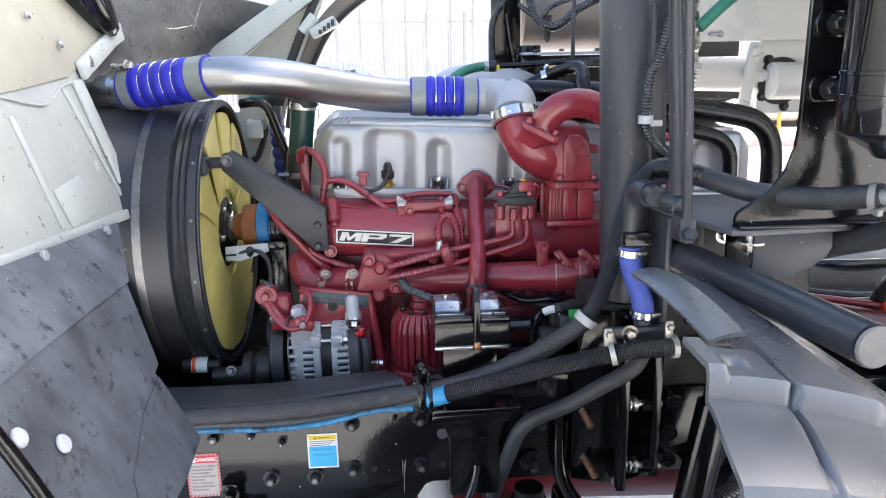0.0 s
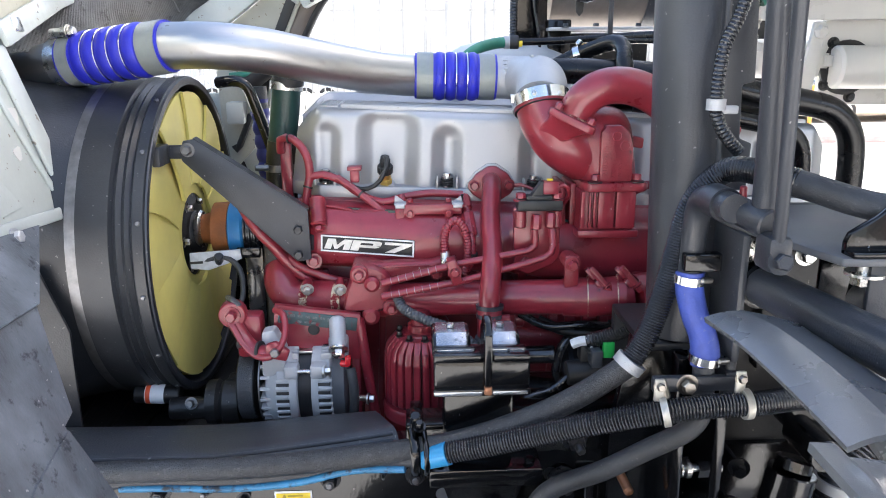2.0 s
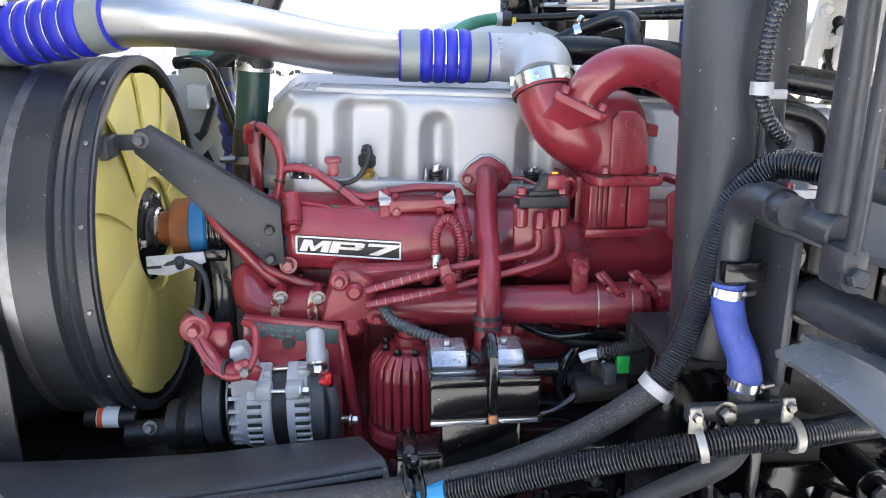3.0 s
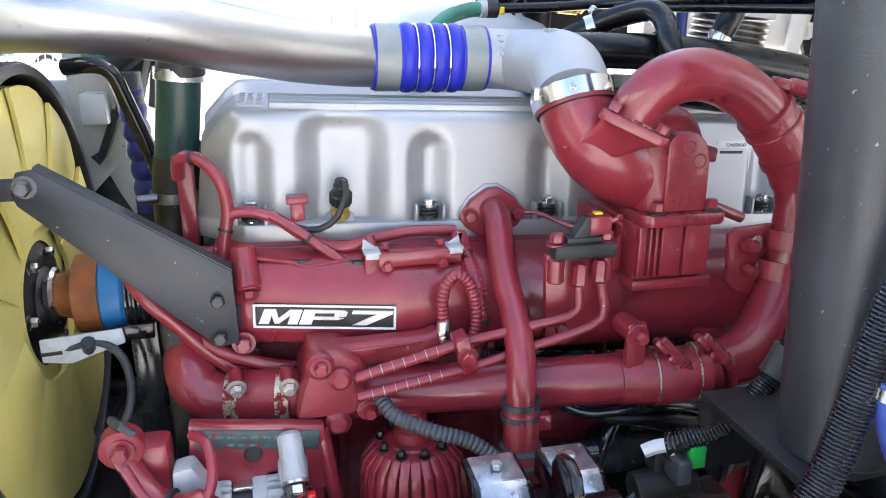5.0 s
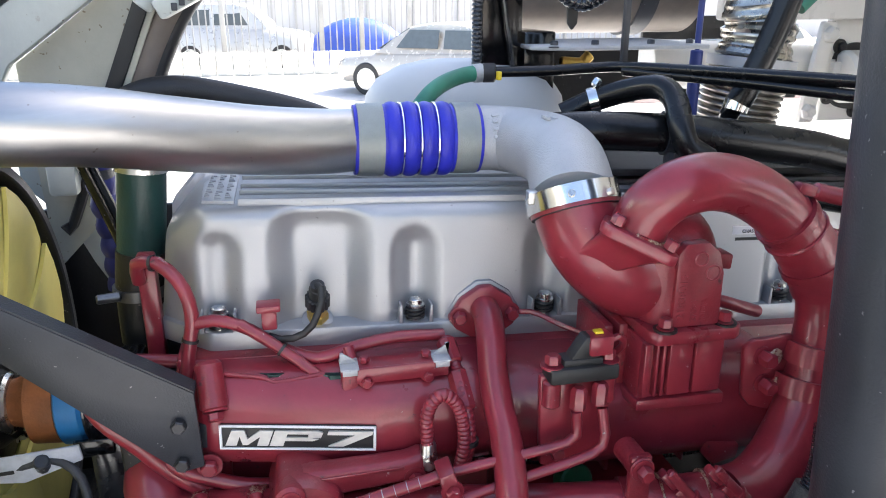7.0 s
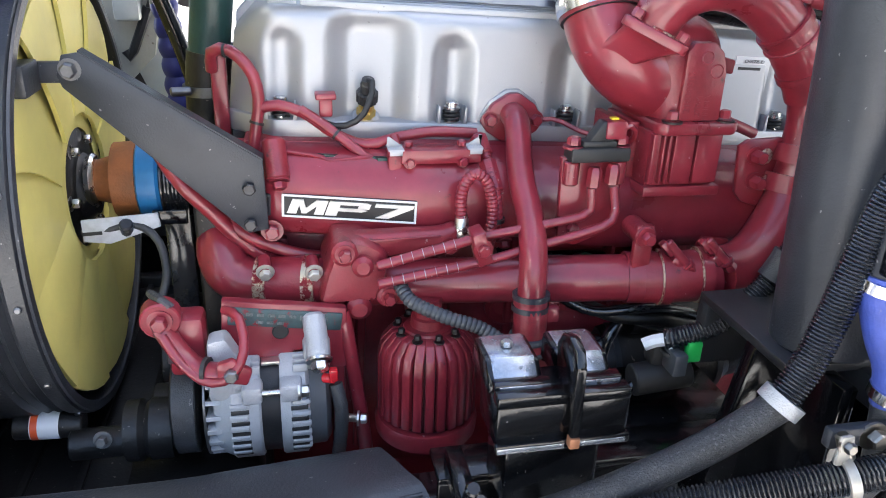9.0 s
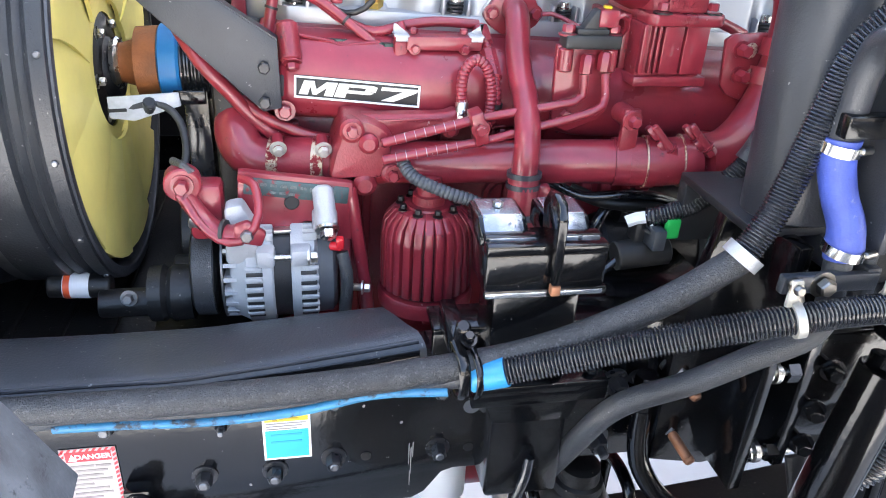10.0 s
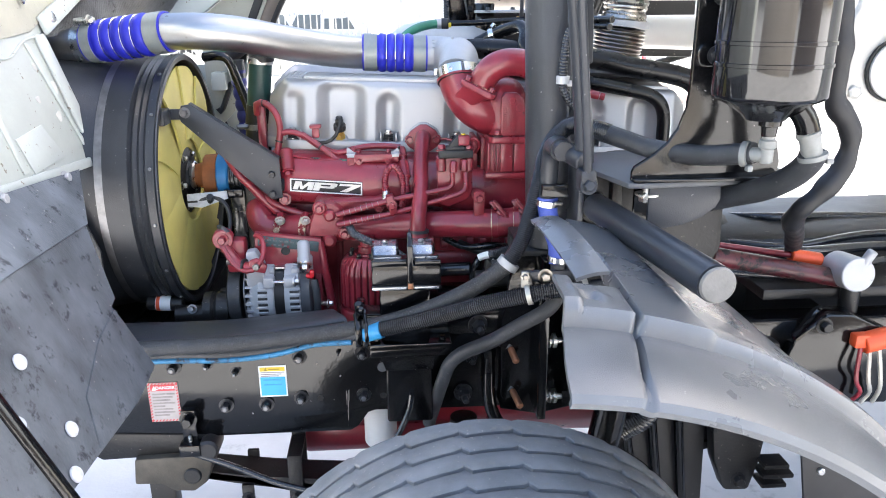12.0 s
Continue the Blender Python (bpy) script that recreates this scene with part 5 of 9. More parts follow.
# ---- charge air pipe ----
cac = thing("charge_air_pipe", "brushed aluminium charge air pipe with blue silicone couplings", "pipe", (0, 2.5, 1.9))
part("tube", tube([(-0.60, 2.345, 1.942), (-0.54, 2.335, 1.944), (-0.44, 2.335, 1.944), (-0.33, 2.37, 1.932), (-0.22, 2.425, 1.908), (-0.10, 2.49, 1.882), (0.0, 2.545, 1.866), (0.06, 2.577, 1.860), (0.13, 2.583, 1.859)], 0.0575, 40, 0.012), PIPE, cac)
part("front_tube", tube([(-1.12, 2.52, 1.84), (-1.0, 2.47, 1.868), (-0.90, 2.43, 1.895), (-0.80, 2.40, 1.912), (-0.74, 2.385, 1.92)], 0.056, 36, 0.012), PIPE, cac)


def coupling(a, b, n, lo=0.24, hi=0.76, bulge=0.012):
    """A hump hose between two clamped cuffs, with wire rings between the humps."""
    a, b = Vector(a), Vector(b)
    w = (b - a).normalized()
    L = (b - a).length
    h = part("blue_hose", lathe([(0, 0.058), (0, 0.064), (L, 0.064), (L, 0.058)], a, w, 40), BLUE, cac)
    part("cuff", lathe([(0.006, 0.063), (0.006, 0.0665), (L * (lo - 0.01), 0.0665), (L * (lo - 0.01), 0.063)], a, w, 40), CUFF, h, "grey silicone cuff")
    part("cuff", lathe([(L * (hi + 0.01), 0.063), (L * (hi + 0.01), 0.066), (L - 0.006, 0.066), (L - 0.006, 0.063)], a, w, 40), CUFF, h, "grey silicone cuff")
    s0, s1 = L * lo, L * hi
    d = (s1 - s0) / n
    for k in range(n):
        prof = [(s0 + d * k + d * i / 8, 0.061 + bulge * math.sin(math.pi * i / 8) ** 0.6) for i in range(9)]
        part("hump", lathe(prof, a, w, 40), BLUE, h)
        if k:
            part("wire_ring", tube([a + w * (s0 + d * k) + (frame_of(w)[0] * math.cos(t) + frame_of(w)[1] * math.sin(t)) * 0.0665 for t in (2 * math.pi * i / 40 for i in range(41))], 0.0022, 6, raw=True), CHROME, h)


coupling((0.065, 2.581, 1.860), (0.298, 2.578, 1.855), 4, 0.235, 0.775, 0.008)
coupling((-0.825, 2.405, 1.908), (-0.545, 2.336, 1.944), 5, 0.15, 0.79, 0.008)
part("front_clamp", band((-0.84, 2.41, 1.905), (0.96, -0.25, 0.12), 0.060, 0.03, 0.004), STEEL, cac)
part("clamp_bolt", join(cyl((-0.85, 2.37, 1.975), (-0.80, 2.36, 1.98), 0.012), hexbolt((-0.80, 2.36, 1.98), (1, -0.2, 0.1), 0.012, 0.014)), STEEL, cac)
elb = part("cast_elbow", tube([(0.285, 2.578, 1.855), (0.33, 2.575, 1.854), (0.366, 2.555, 1.852), (0.388, 2.50, 1.852), (0.396, 2.43, 1.852), (0.396, 2.37, 1.842), (0.390, 2.325, 1.818), (0.386, 2.305, 1.803)], 0.060, 36, 0.010, radii=lambda f: 0.060 + 0.008 * f), CAST, cac, "sand-cast aluminium elbow with raised lettering")
for i in range(4):
    part("cast_print", box(0.372 + 0.012 * i, 0.379 + 0.012 * i, 2.40, 2.43, 1.912 - 0.002 * i, 1.918 - 0.002 * i, 0.001), CAST, elb)
for i in range(4):
    for k in range(2 if i else 1):
        m = Matrix.Translation((0.322 + 0.024 * k, 2.574, 1.853)) @ Matrix.Rotation(0.62 + 0.24 * i, 4, "X") @ Matrix.Translation((0, 0, 0.0605))
        part("cast_print", box(-0.007, 0.007 - 0.004 * (i % 2), -0.003, 0.003, -0.001, 0.0022, 0.0008, m=m), CAST, elb)
vb = part("v_band_clamp", band((0.385, 2.303, 1.801), (0.1, -0.45, -0.88), 0.068, 0.030, 0.007, 40), CHROME, cac, "polished stainless v-band clamp")
part("gap_ring", band((0.388, 2.296, 1.785), (0.1, -0.45, -0.88), 0.0675, 0.008, 0.004, 40), INK, vb)
for a in (-0.4, 0.5):
    part("rivet", cyl((0.385 + 0.072 * math.sin(a), 2.303 - 0.068 * math.cos(a), 1.80 + 0.03 * math.cos(a)), (0.385 + 0.078 * math.sin(a), 2.303 - 0.074 * math.cos(a), 1.80 + 0.034 * math.cos(a)), 0.006, 8, 0.001), STEEL, vb)
part("latch", box(0.305, 0.322, 2.285, 2.305, 1.80, 1.822, 0.003), STEEL, vb)

# ---- fan, shroud and drive ----
FY, FZ, FR = 2.525, 1.415, 0.442
shroud = thing("fan_shroud", "black ribbed fan shroud ring with a steel band", "fan shroud", (-0.75, FY, 0.97))
part("ring", lathe([(-0.165, FR - 0.02), (-0.165, FR + 0.002), (-0.160, FR + 0.006), (-0.085, FR + 0.006), (-0.078, FR - 0.004), (-0.068, FR + 0.004), (-0.058, FR - 0.004), (-0.048, FR + 0.004), (-0.038, FR - 0.004), (-0.028, FR + 0.008), (-0.004, FR + 0.008), (0.0, FR + 0.002), (0.0, FR - 0.016), (-0.175, FR - 0.03)], (-0.57, FY, FZ), (1, 0, 0), 72, False), SHROUD, shroud)
part("rim_edge", lathe([(0, FR - 0.016), (0.004, FR - 0.014), (0.004, FR + 0.003), (0, FR + 0.005)], (-0.57, FY, FZ), (1, 0, 0), 72, False), SATIN, shroud)
part("steel_band", lathe([(-0.012, FR), (-0.012, FR + 0.006), (0.012, FR + 0.006), (0.012, FR)], (-0.742, FY, FZ), (1, 0, 0), 72, False), DULL, shroud)
cone = []
for i in range(9):
    f = i / 8
    ring = []
    for k in range(64):
        a = 2 * math.pi * k / 64
        c, s = math.cos(a), math.sin(a)
        q = 1 / max(abs(c), abs(s)) ** 0.8
        r = FR - 0.002 + f * 0.03
        r = r * (1 + (q - 1) * f ** 1.2 * 0.9)
        ring.append((-0.754 - 0.30 * f, FY + c * r, FZ + s * r))
    cone.append(ring)
bm = loft(cone, caps=False)
part("throat", bm, SHROUD, shroud)
for k in range(16):
    a = 2 * math.pi * k / 16 + 0.1
    part("rivet", cyl((-0.585, FY + (FR + 0.006) * math.cos(a), FZ + (FR + 0.006) * math.sin(a)), (-0.585, FY + (FR + 0.013) * math.cos(a), FZ + (FR + 0.013) * math.sin(a)), 0.006, 8, 0.002), DULL, shroud)
part("side_skirt", prism([(-1.06, 0.92), (-0.80, 0.95), (-0.752, 1.05), (-0.748, 1.30), (-0.80, 1.45), (-1.06, 1.5)], "y", 2.040, 2.050, 0.003), SHROUD, shroud)
rad = thing("radiator", "dark radiator core in a black frame", "radiator", (-1.14, FY, 0.85))
part("core", box(-1.16, -1.07, FY - 0.55, FY + 0.55, 0.85, 1.95, 0.006), DARK, rad)
part("top_tank", box(-1.18, -1.03, FY - 0.56, FY + 0.56, 1.95, 2.03, 0.02), SHROUD, rad)
part("side_tank", box(-1.18, -1.03, FY - 0.60, FY - 0.55, 0.85, 1.95, 0.012), SHROUD, rad)

fan = thing("cooling_fan", "many-bladed yellow plastic cooling fan", "fan", (-0.60, FY, FZ))
for k in range(11):
    a0 = 2 * math.pi * k / 11
    rows = []
    for i in range(9):
        r = 0.15 + (0.408 - 0.15) * i / 8
        pitch = radians(13 - 6 * i / 8)
        half = 0.082 + 0.080 * i / 8
        row = []
        for j in range(7):
            u = j / 3 - 1
            arc = u * half
            a = a0 + arc * math.cos(pitch) / r + 0.10 * (i / 8) ** 2
            row.append((-0.595 + arc * math.sin(pitch) * 0.62 + 0.010 * (1 - u * u), FY + r * math.cos(a), FZ + r * math.sin(a)))
        rows.append(row)
    part("blade", sheet(rows, 0.008), YELLOW, fan)
part("hub_ring", lathe([(-0.07, 0.11), (-0.07, 0.165), (0.008, 0.165), (0.014, 0.155), (0.014, 0.12)], (-0.60, FY, FZ), (1, 0, 0), 40, False), YELLOW, fan)
part("clutch", lathe([(-0.05, 0.12), (0.0, 0.13), (0.012, 0.115), (0.018, 0.07), (0.04, 0.055)], (-0.60, FY, FZ), (1, 0, 0), 36), DARK, fan)
for k in range(6):
    a = 2 * math.pi * k / 6
    part("bolt", hexbolt((-0.585, FY + 0.10 * math.cos(a), FZ + 0.10 * math.sin(a)), (1, 0, 0), 0.010, 0.012), STEEL, fan)

drive = thing("fan_drive", "rusty brown fan hub with a blue grooved pulley", "pulley", (-0.45, FY, FZ))
part("spindle_cap", lathe([(0, 0.05), (0.010, 0.055), (0.016, 0.05), (0.018, 0.03)], (-0.568, FY - 0.02, FZ + 0.02), (1, 0, 0), 24), STEEL, drive)
part("hub", lathe([(0, 0.040), (0.035, 0.050), (0.04, 0.075), (0.085, 0.078), (0.09, 0.07)], (-0.556, FY - 0.02, FZ + 0.02), (1, 0, 0), 28), BROWN, drive)
part("pulley_face", lathe([(0, 0.074), (0.006, 0.082), (0.04, 0.084), (0.046, 0.078)], (-0.472, FY - 0.02, FZ + 0.02), (1, 0, 0), 32), BLUE_STEEL, drive)
part("groove_band", lathe([(0.007 * (i // 2) + (0.004 if i % 2 else 0), 0.082 if (i // 2 + i) % 2 else 0.076) for i in range(30)], (-0.428, FY - 0.02, FZ + 0.02), (1, 0, 0), 32), LOOM, drive)
part("bearing_housing", cyl((-0.36, FY - 0.02, FZ + 0.02), (-0.25, FY - 0.02, FZ + 0.02), 0.06), RED_CAST, drive)
part("side_cap", cyl((-0.345, 2.44, 1.375), (-0.32, 2.44, 1.375), 0.022), BLUE_STEEL, drive)
belt = solo("drive_belt", join(box(-0.425, -0.375, 2.44, 2.452, 1.02, 1.40, 0.002), box(-0.425, -0.375, 2.58, 2.592, 1.02, 1.40, 0.002)), LOOM, "black ribbed drive belt on the engine's front", "belt")
damper = thing("crank_damper", "dark grimy crankshaft damper and lower pulleys", "pulley", (-0.4, 2.5, 1.0))
part("disc", cyl((-0.46, 2.52, 1.02), (-0.37, 2.52, 1.02), 0.13, 36), DARK, damper)
part("idler", cyl((-0.46, 2.30, 1.02), (-0.39, 2.30, 1.02), 0.05, 24), DARK, damper)
part("front_cover", box(-0.36, -0.245, 2.36, 3.0, 0.75, 1.50, 0.02), DARK, damper)

stay = thing("shroud_stay", "dark grey steel stay plate from shroud ring to engine", "bracket", (-0.39, 2.30, 1.5))
part("plate", prism([(-0.520, 1.708), (-0.495, 1.712), (-0.215, 1.524), (-0.212, 1.392), (-0.248, 1.385), (-0.525, 1.655), (-0.532, 1.675)], "y", 2.298, 2.305, 0.002, m=Matrix.Translation((-0.006, 0, 0.004))), SATIN, stay)
part("flange", loft([[(x, 2.300, z), (x, 2.335, z), (x, 2.335, z + 0.007), (x, 2.300, z + 0.007)] for x, z in ((-0.501, 1.712), (-0.221, 1.524))]), SATIN, stay)
for p in ((-0.248, 2.298, 1.478), (-0.250, 2.298, 1.409)):
    part("bolt", hexbolt(p, (0, -1, 0), 0.012, 0.013, 1.45), DARK_BOLT, stay)
    part("spacer", cyl((p[0], 2.304, p[2]), (p[0], 2.36, p[2]), 0.014, 14), RED_CAST, stay)
part("end_bolt", hexbolt((-0.516, 2.298, 1.689), (0, -1, 0), 0.013, 0.016, 1.4), DULL, stay)
part("ring_clip", join(box(-0.575, -0.515, 2.306, 2.322, 1.665, 1.70, 0.004), box(-0.60, -0.565, 2.23, 2.31, 1.655, 1.705, 0.004)), SATIN, stay)

# small bracket with a lead in front of the fan
pick = thing("sensor_bracket", "zinc-plated sensor bracket with a grey lead", "bracket", (-0.5, 2.44, 1.36))
part("plate", prism([(-0.568, 1.346), (-0.520, 1.340), (-0.425, 1.372), (-0.428, 1.400), (-0.568, 1.390)], "y", 2.396, 2.403, 0.002), NAIL, pick)
part("arm", box(-0.440, -0.375, 2.403, 2.413, 1.372, 1.402, 0.003), BLACK, pick)
part("sensor", cyl((-0.57, 2.405, 1.362), (-0.53, 2.405, 1.364), 0.010, 12), INK, pick)
part("lead", tube([(-0.535, 2.405, 1.364), (-0.50, 2.40, 1.375), (-0.465, 2.40, 1.375), (-0.43, 2.385, 1.345), (-0.42, 2.365, 1.285), (-0.435, 2.34, 1.235), (-0.45, 2.32, 1.21), (-0.425, 2.30, 1.20), (-0.41, 2.31, 1.225)], 0.008, 10), HOSE, pick)
part("clip", cyl((-0.49, 2.408, 1.36), (-0.485, 2.385, 1.385), 0.013, 10), SATIN, pick)

# ---- alternator and filter ----
alt = thing("alternator", "silver cast alternator with cooling slots and a pulley", "alternator", (-0.24, 2.23, 1.0))
AY, AZ, AR = 2.245, 1.080, 0.124
part("front_half", lathe([(0, 0.05), (0.0, 0.098), (0.006, 0.108), (0.030, AR - 0.004), (0.034, AR), (0.082, AR), (0.086, AR - 0.004)], (-0.332, AY, AZ), (1, 0, 0), 56), ALLOY, alt)
part("stator", lathe([(0, AR - 0.009), (0.040, AR - 0.009)], (-0.246, AY, AZ), (1, 0, 0), 56), RUBBER, alt)
part("rear_half", lathe([(0, AR - 0.003), (0.004, AR), (0.046, AR), (0.052, AR - 0.010), (0.056, AR - 0.03)], (-0.212, AY, AZ), (1, 0, 0), 56), ALLOY, alt)
part("rear_cap", lathe([(0, AR - 0.012), (0.030, AR - 0.014), (0.040, AR - 0.028)], (-0.160, AY, AZ), (1, 0, 0), 44), PLASTIC_DARK, alt)
for k in range(6):
    m = Matrix.Translation((0, AY, AZ)) @ Matrix.Rotation(radians(74 + 10 * k), 4, "X")
    for x0, x1, f0, f1 in ((-0.299, -0.267, -0.302, -0.268), (-0.194, -0.163, -0.193, -0.158)):
        part("slot", box(x0, x1, -0.0042, 0.0042, AR - 0.012, AR + 0.0008, 0.001, m=m), INK, alt)
        part("finger", box(f0, f1, 0.0055, 0.0160, AR - 0.010, AR + 0.0030, 0.0035, m=m), ALLOY, alt)
for x0, x1 in ((-0.278, -0.242), (-0.212, -0.172)):
    part("clamp_boss", box(x0, x1, AY - 0.126, AY - 0.085, 1.130, 1.166, 0.007), ALLOY, alt)
part("tie_bolt", cyl((-0.270, AY - 0.116, 1.149), (-0.165, AY - 0.116, 1.149), 0.006, 10), STEEL, alt)
part("tie_nut", hexbolt((-0.176, AY - 0.118, 1.149), (1, 0, 0), 0.011, 0.014), STEEL, alt)
part("stator_strap", box(-0.244, -0.210, AY - 0.072, AY - 0.05, AZ + 0.098, AZ + 0.106, 0.002), STEEL, alt)
for k in range(11):
    a = radians(20 + 15 * k)
    m = Matrix.Translation((0, AY, AZ)) @ Matrix.Rotation(a, 4, "X")
    part("fin", prism([(-0.005, 0.045), (0.005, 0.045), (0.004, 0.112), (-0.004, 0.112)], "x", -0.343, -0.318, m=m), ALLOY, alt)
part("face_disc", lathe([(0, 0.05), (0, 0.112), (0.004, 0.112), (0.004, 0.05)], (-0.348, AY, AZ), (1, 0, 0), 48), DULL, alt)
part("pulley", lathe([(0, 0.03), (0, 0.088), (0.004, 0.094), (0.046, 0.094), (0.050, 0.088), (0.062, 0.05)], (-0.410, AY, AZ - 0.01), (1, 0, 0), 44), DARK, alt)
part("belt_wrap", lathe([(0.006, 0.092), (0.006, 0.0985), (0.044, 0.0985), (0.044, 0.092)], (-0.410, AY, AZ - 0.01), (1, 0, 0), 44, False), HOSE, alt)
part("ear", join(cyl((-0.146, 2.195, 1.268), (-0.140, 2.140, 1.203), 0.021, 20, 0.006), box(-0.168, -0.118, 2.165, 2.25, 1.165, 1.225, 0.010)), ALLOY, alt)
part("ear_bolt", hexbolt((-0.140, 2.139, 1.201), (0.05, -0.75, -0.65), 0.016, 0.016), STEEL, alt)
part("front_ear", prism([(-0.336, 1.13), (-0.275, 1.13), (-0.272, 1.205), (-0.298, 1.258), (-0.330, 1.252)], "y", 2.140, 2.185, 0.008), ALLOY, alt)
for k in range(4):
    part("top_fin", box(-0.262 + 0.0, -0.246, 2.158 + 0.012 * k, 2.164 + 0.012 * k, 1.17 + 0.004 * k, 1.186 + 0.004 * k, 0.002), ALLOY, alt)
    part("top_fin", box(-0.188, -0.160, 2.156 + 0.012 * k, 2.162 + 0.012 * k, 1.17 + 0.004 * k, 1.186 + 0.004 * k, 0.002), ALLOY, alt)
part("terminal", join(cyl((-0.135, 2.140, 1.165), (-0.112, 2.128, 1.168), 0.009), box(-0.124, -0.108, 2.122, 2.140, 1.164, 1.188, 0.004)), TAIL, alt)
part("back_lead", tube([(-0.112, 2.140, 1.150), (-0.104, 2.128, 1.11), (-0.104, 2.130, 1.06), (-0.110, 2.15, 0.98)], 0.013, 10), HOSE, alt)

tens = thing("belt_tensioner", "red tensioner arm with bolt and cable", "tensioner", (-0.36, 2.15, 1.2))
part("head", join(cyl((-0.405, 2.19, 1.294), (-0.402, 2.155, 1.292), 0.034, 20), box(-0.40, -0.335, 2.170, 2.23, 1.17, 1.285, 0.012)), RED, tens)
part("arm", tube([(-0.402, 2.165, 1.275), (-0.375, 2.145, 1.238), (-0.34, 2.12, 1.216), (-0.285, 2.10, 1.218)], 0.020, 12, flat=0.7), RED, tens)
part("lug", prism([(-0.312, 1.205), (-0.262, 1.195), (-0.252, 1.222), (-0.285, 1.248), (-0.31, 1.240)], "y", 2.086, 2.102, 0.005), RED, tens)
part("bolt", hexbolt((-0.402, 2.152, 1.294), (0, -1, 0), 0.014, 0.016), RED, tens)
part("bolt", hexbolt((-0.287, 2.086, 1.222), (0, -1, 0), 0.012, 0.012), DULL, tens)
part("cable", tube([(-0.40, 2.145, 1.270), (-0.37, 2.12, 1.228), (-0.33, 2.095, 1.205), (-0.29, 2.085, 1.215), (-0.265, 2.10, 1.255), (-0.272, 2.14, 1.298), (-0.298, 2.17, 1.30)], 0.0085, 10), RED, tens)
part("tie", band((-0.330, 2.114, 1.216), (0.95, -0.3, 0.0), 0.0205, 0.007, 0.003, 14), INK, tens)
part("reservoir", cyl((-0.395, 2.20, 1.215), (-0.355, 2.19, 1.205), 0.03, 20), DULL, tens)
part("loop_lead", tube([(-0.42, 2.20, 1.325), (-0.405, 2.17, 1.33), (-0.385, 2.16, 1.325), (-0.392, 2.165, 1.312), (-0.42, 2.17, 1.315)], 0.008, 8), HOSE, tens)
lowp = thing("lower_pulley", "dark lower pulley and shaft below the fan", "pulley", (-0.5, 2.2, 0.95))
part("shaft", cyl((-0.60, 2.22, 1.01), (-0.50, 2.22, 1.01), 0.03, 18), DARK, lowp)
part("wheel", lathe([(0, 0.03), (0.004, 0.058), (0.03, 0.06), (0.04, 0.052), (0.05, 0.06), (0.09, 0.058), (0.095, 0.03)], (-0.505, 2.235, 1.02), (1, 0, 0), 28), DARK, lowp)
part("nut", hexbolt((-0.535, 2.185, 1.04), (0, -1, 0.3), 0.011, 0.014), DULL, lowp)

FX, FYY = 0.069, 2.20
filt = thing("oil_filter", "red painted finned canister filter", "filter", (FX, FYY, 1.0))
part("can", lathe([(0.0, 0.085), (0.03, 0.085), (0.15, 0.083), (0.19, 0.076), (0.208, 0.06), (0.215, 0.035)], (FX, FYY, 1.005), (0, 0, 1), 40), DARK_RED, filt)
part("base_ring", lathe([(0, 0.088), (0.0, 0.101), (0.024, 0.103), (0.034, 0.098), (0.036, 0.088)], (FX, FYY, 1.0), (0, 0, 1), 40), RED_CAST, filt)
for k in range(26):
    a = 2 * math.pi * k / 26
    m = Matrix.Translation((FX, FYY, 0)) @ Matrix.Rotation(a, 4, "Z")
    part("fin", prism([(0.070, 1.040), (0.098, 1.045), (0.097, 1.165), (0.090, 1.195), (0.070, 1.218), (0.045, 1.222), (0.045, 1.20)], "y", -0.0085, 0.0085, 0.003, m=m), RED, filt)
part("neck", lathe([(0, 0.050), (0.010, 0.046), (0.012, 0.034), (0.03, 0.033), (0.032, 0.026), (0.07, 0.025)], (FX, FYY, 1.216), (0, 0, 1), 24), RED_CAST, filt)
for k in range(9):
    a = 2 * math.pi * k / 9
    part("screw", hexbolt((FX + 0.058 * math.cos(a), FYY + 0.058 * math.sin(a), 1.222), (0, 0, 1), 0.007, 0.009), DARK, filt)
solo("filter_hose", tube([(0.012, 2.19, 1.318), (0.030, 2.155, 1.300), (0.086, 2.12, 1.283), (0.147, 2.105, 1.264), (0.20, 2.085, 1.228), (0.235, 2.075, 1.195)], 0.0135, 12, pitch=0.009, depth=0.14), LOOM_GREY, "grey corrugated sleeve over a sensor lead", "hose")
joint = thing("pipe_seal", "two dark rubber rings round the red drop pipe", "seal", (0.24, 2.108, 1.215))
for z in (1.212, 1.238):
    part("ring", lathe([(-0.006, 0.030), (-0.005, 0.0355), (0.0, 0.0375), (0.005, 0.0355), (0.006, 0.030)], (0.24, 2.108, z), (0, 0, 1), 28), LOOM_GREY, joint)
part("skirt", lathe([(0, 0.030), (0.0, 0.0345), (0.022, 0.0345), (0.024, 0.030)], (0.24, 2.108, 1.214), (0, 0, 1), 28), RED, joint)
lower = thing("lower_pump", "red and black grimy pump parts low on the engine", "pump", (0.4, 2.3, 1.0))
part("body", join(cyl((0.30, 2.33, 1.16), (0.62, 2.33, 1.15), 0.06, 24), box(0.30, 0.62, 2.25, 2.42, 1.20, 1.27, 0.012), cyl((0.36, 2.26, 1.02), (0.5, 2.26, 1.02), 0.05, 20)), RED_CAST, lower)
for k in range(6):
    part("hump", cyl((0.32 + 0.045 * k, 2.25, 1.235), (0.345 + 0.045 * k, 2.25, 1.235), 0.022, 14), RED_CAST, lower)
part("black_sleeve", cyl((0.30, 2.20, 1.15), (0.42, 2.18, 1.16), 0.024, 16), LOOM, lower)
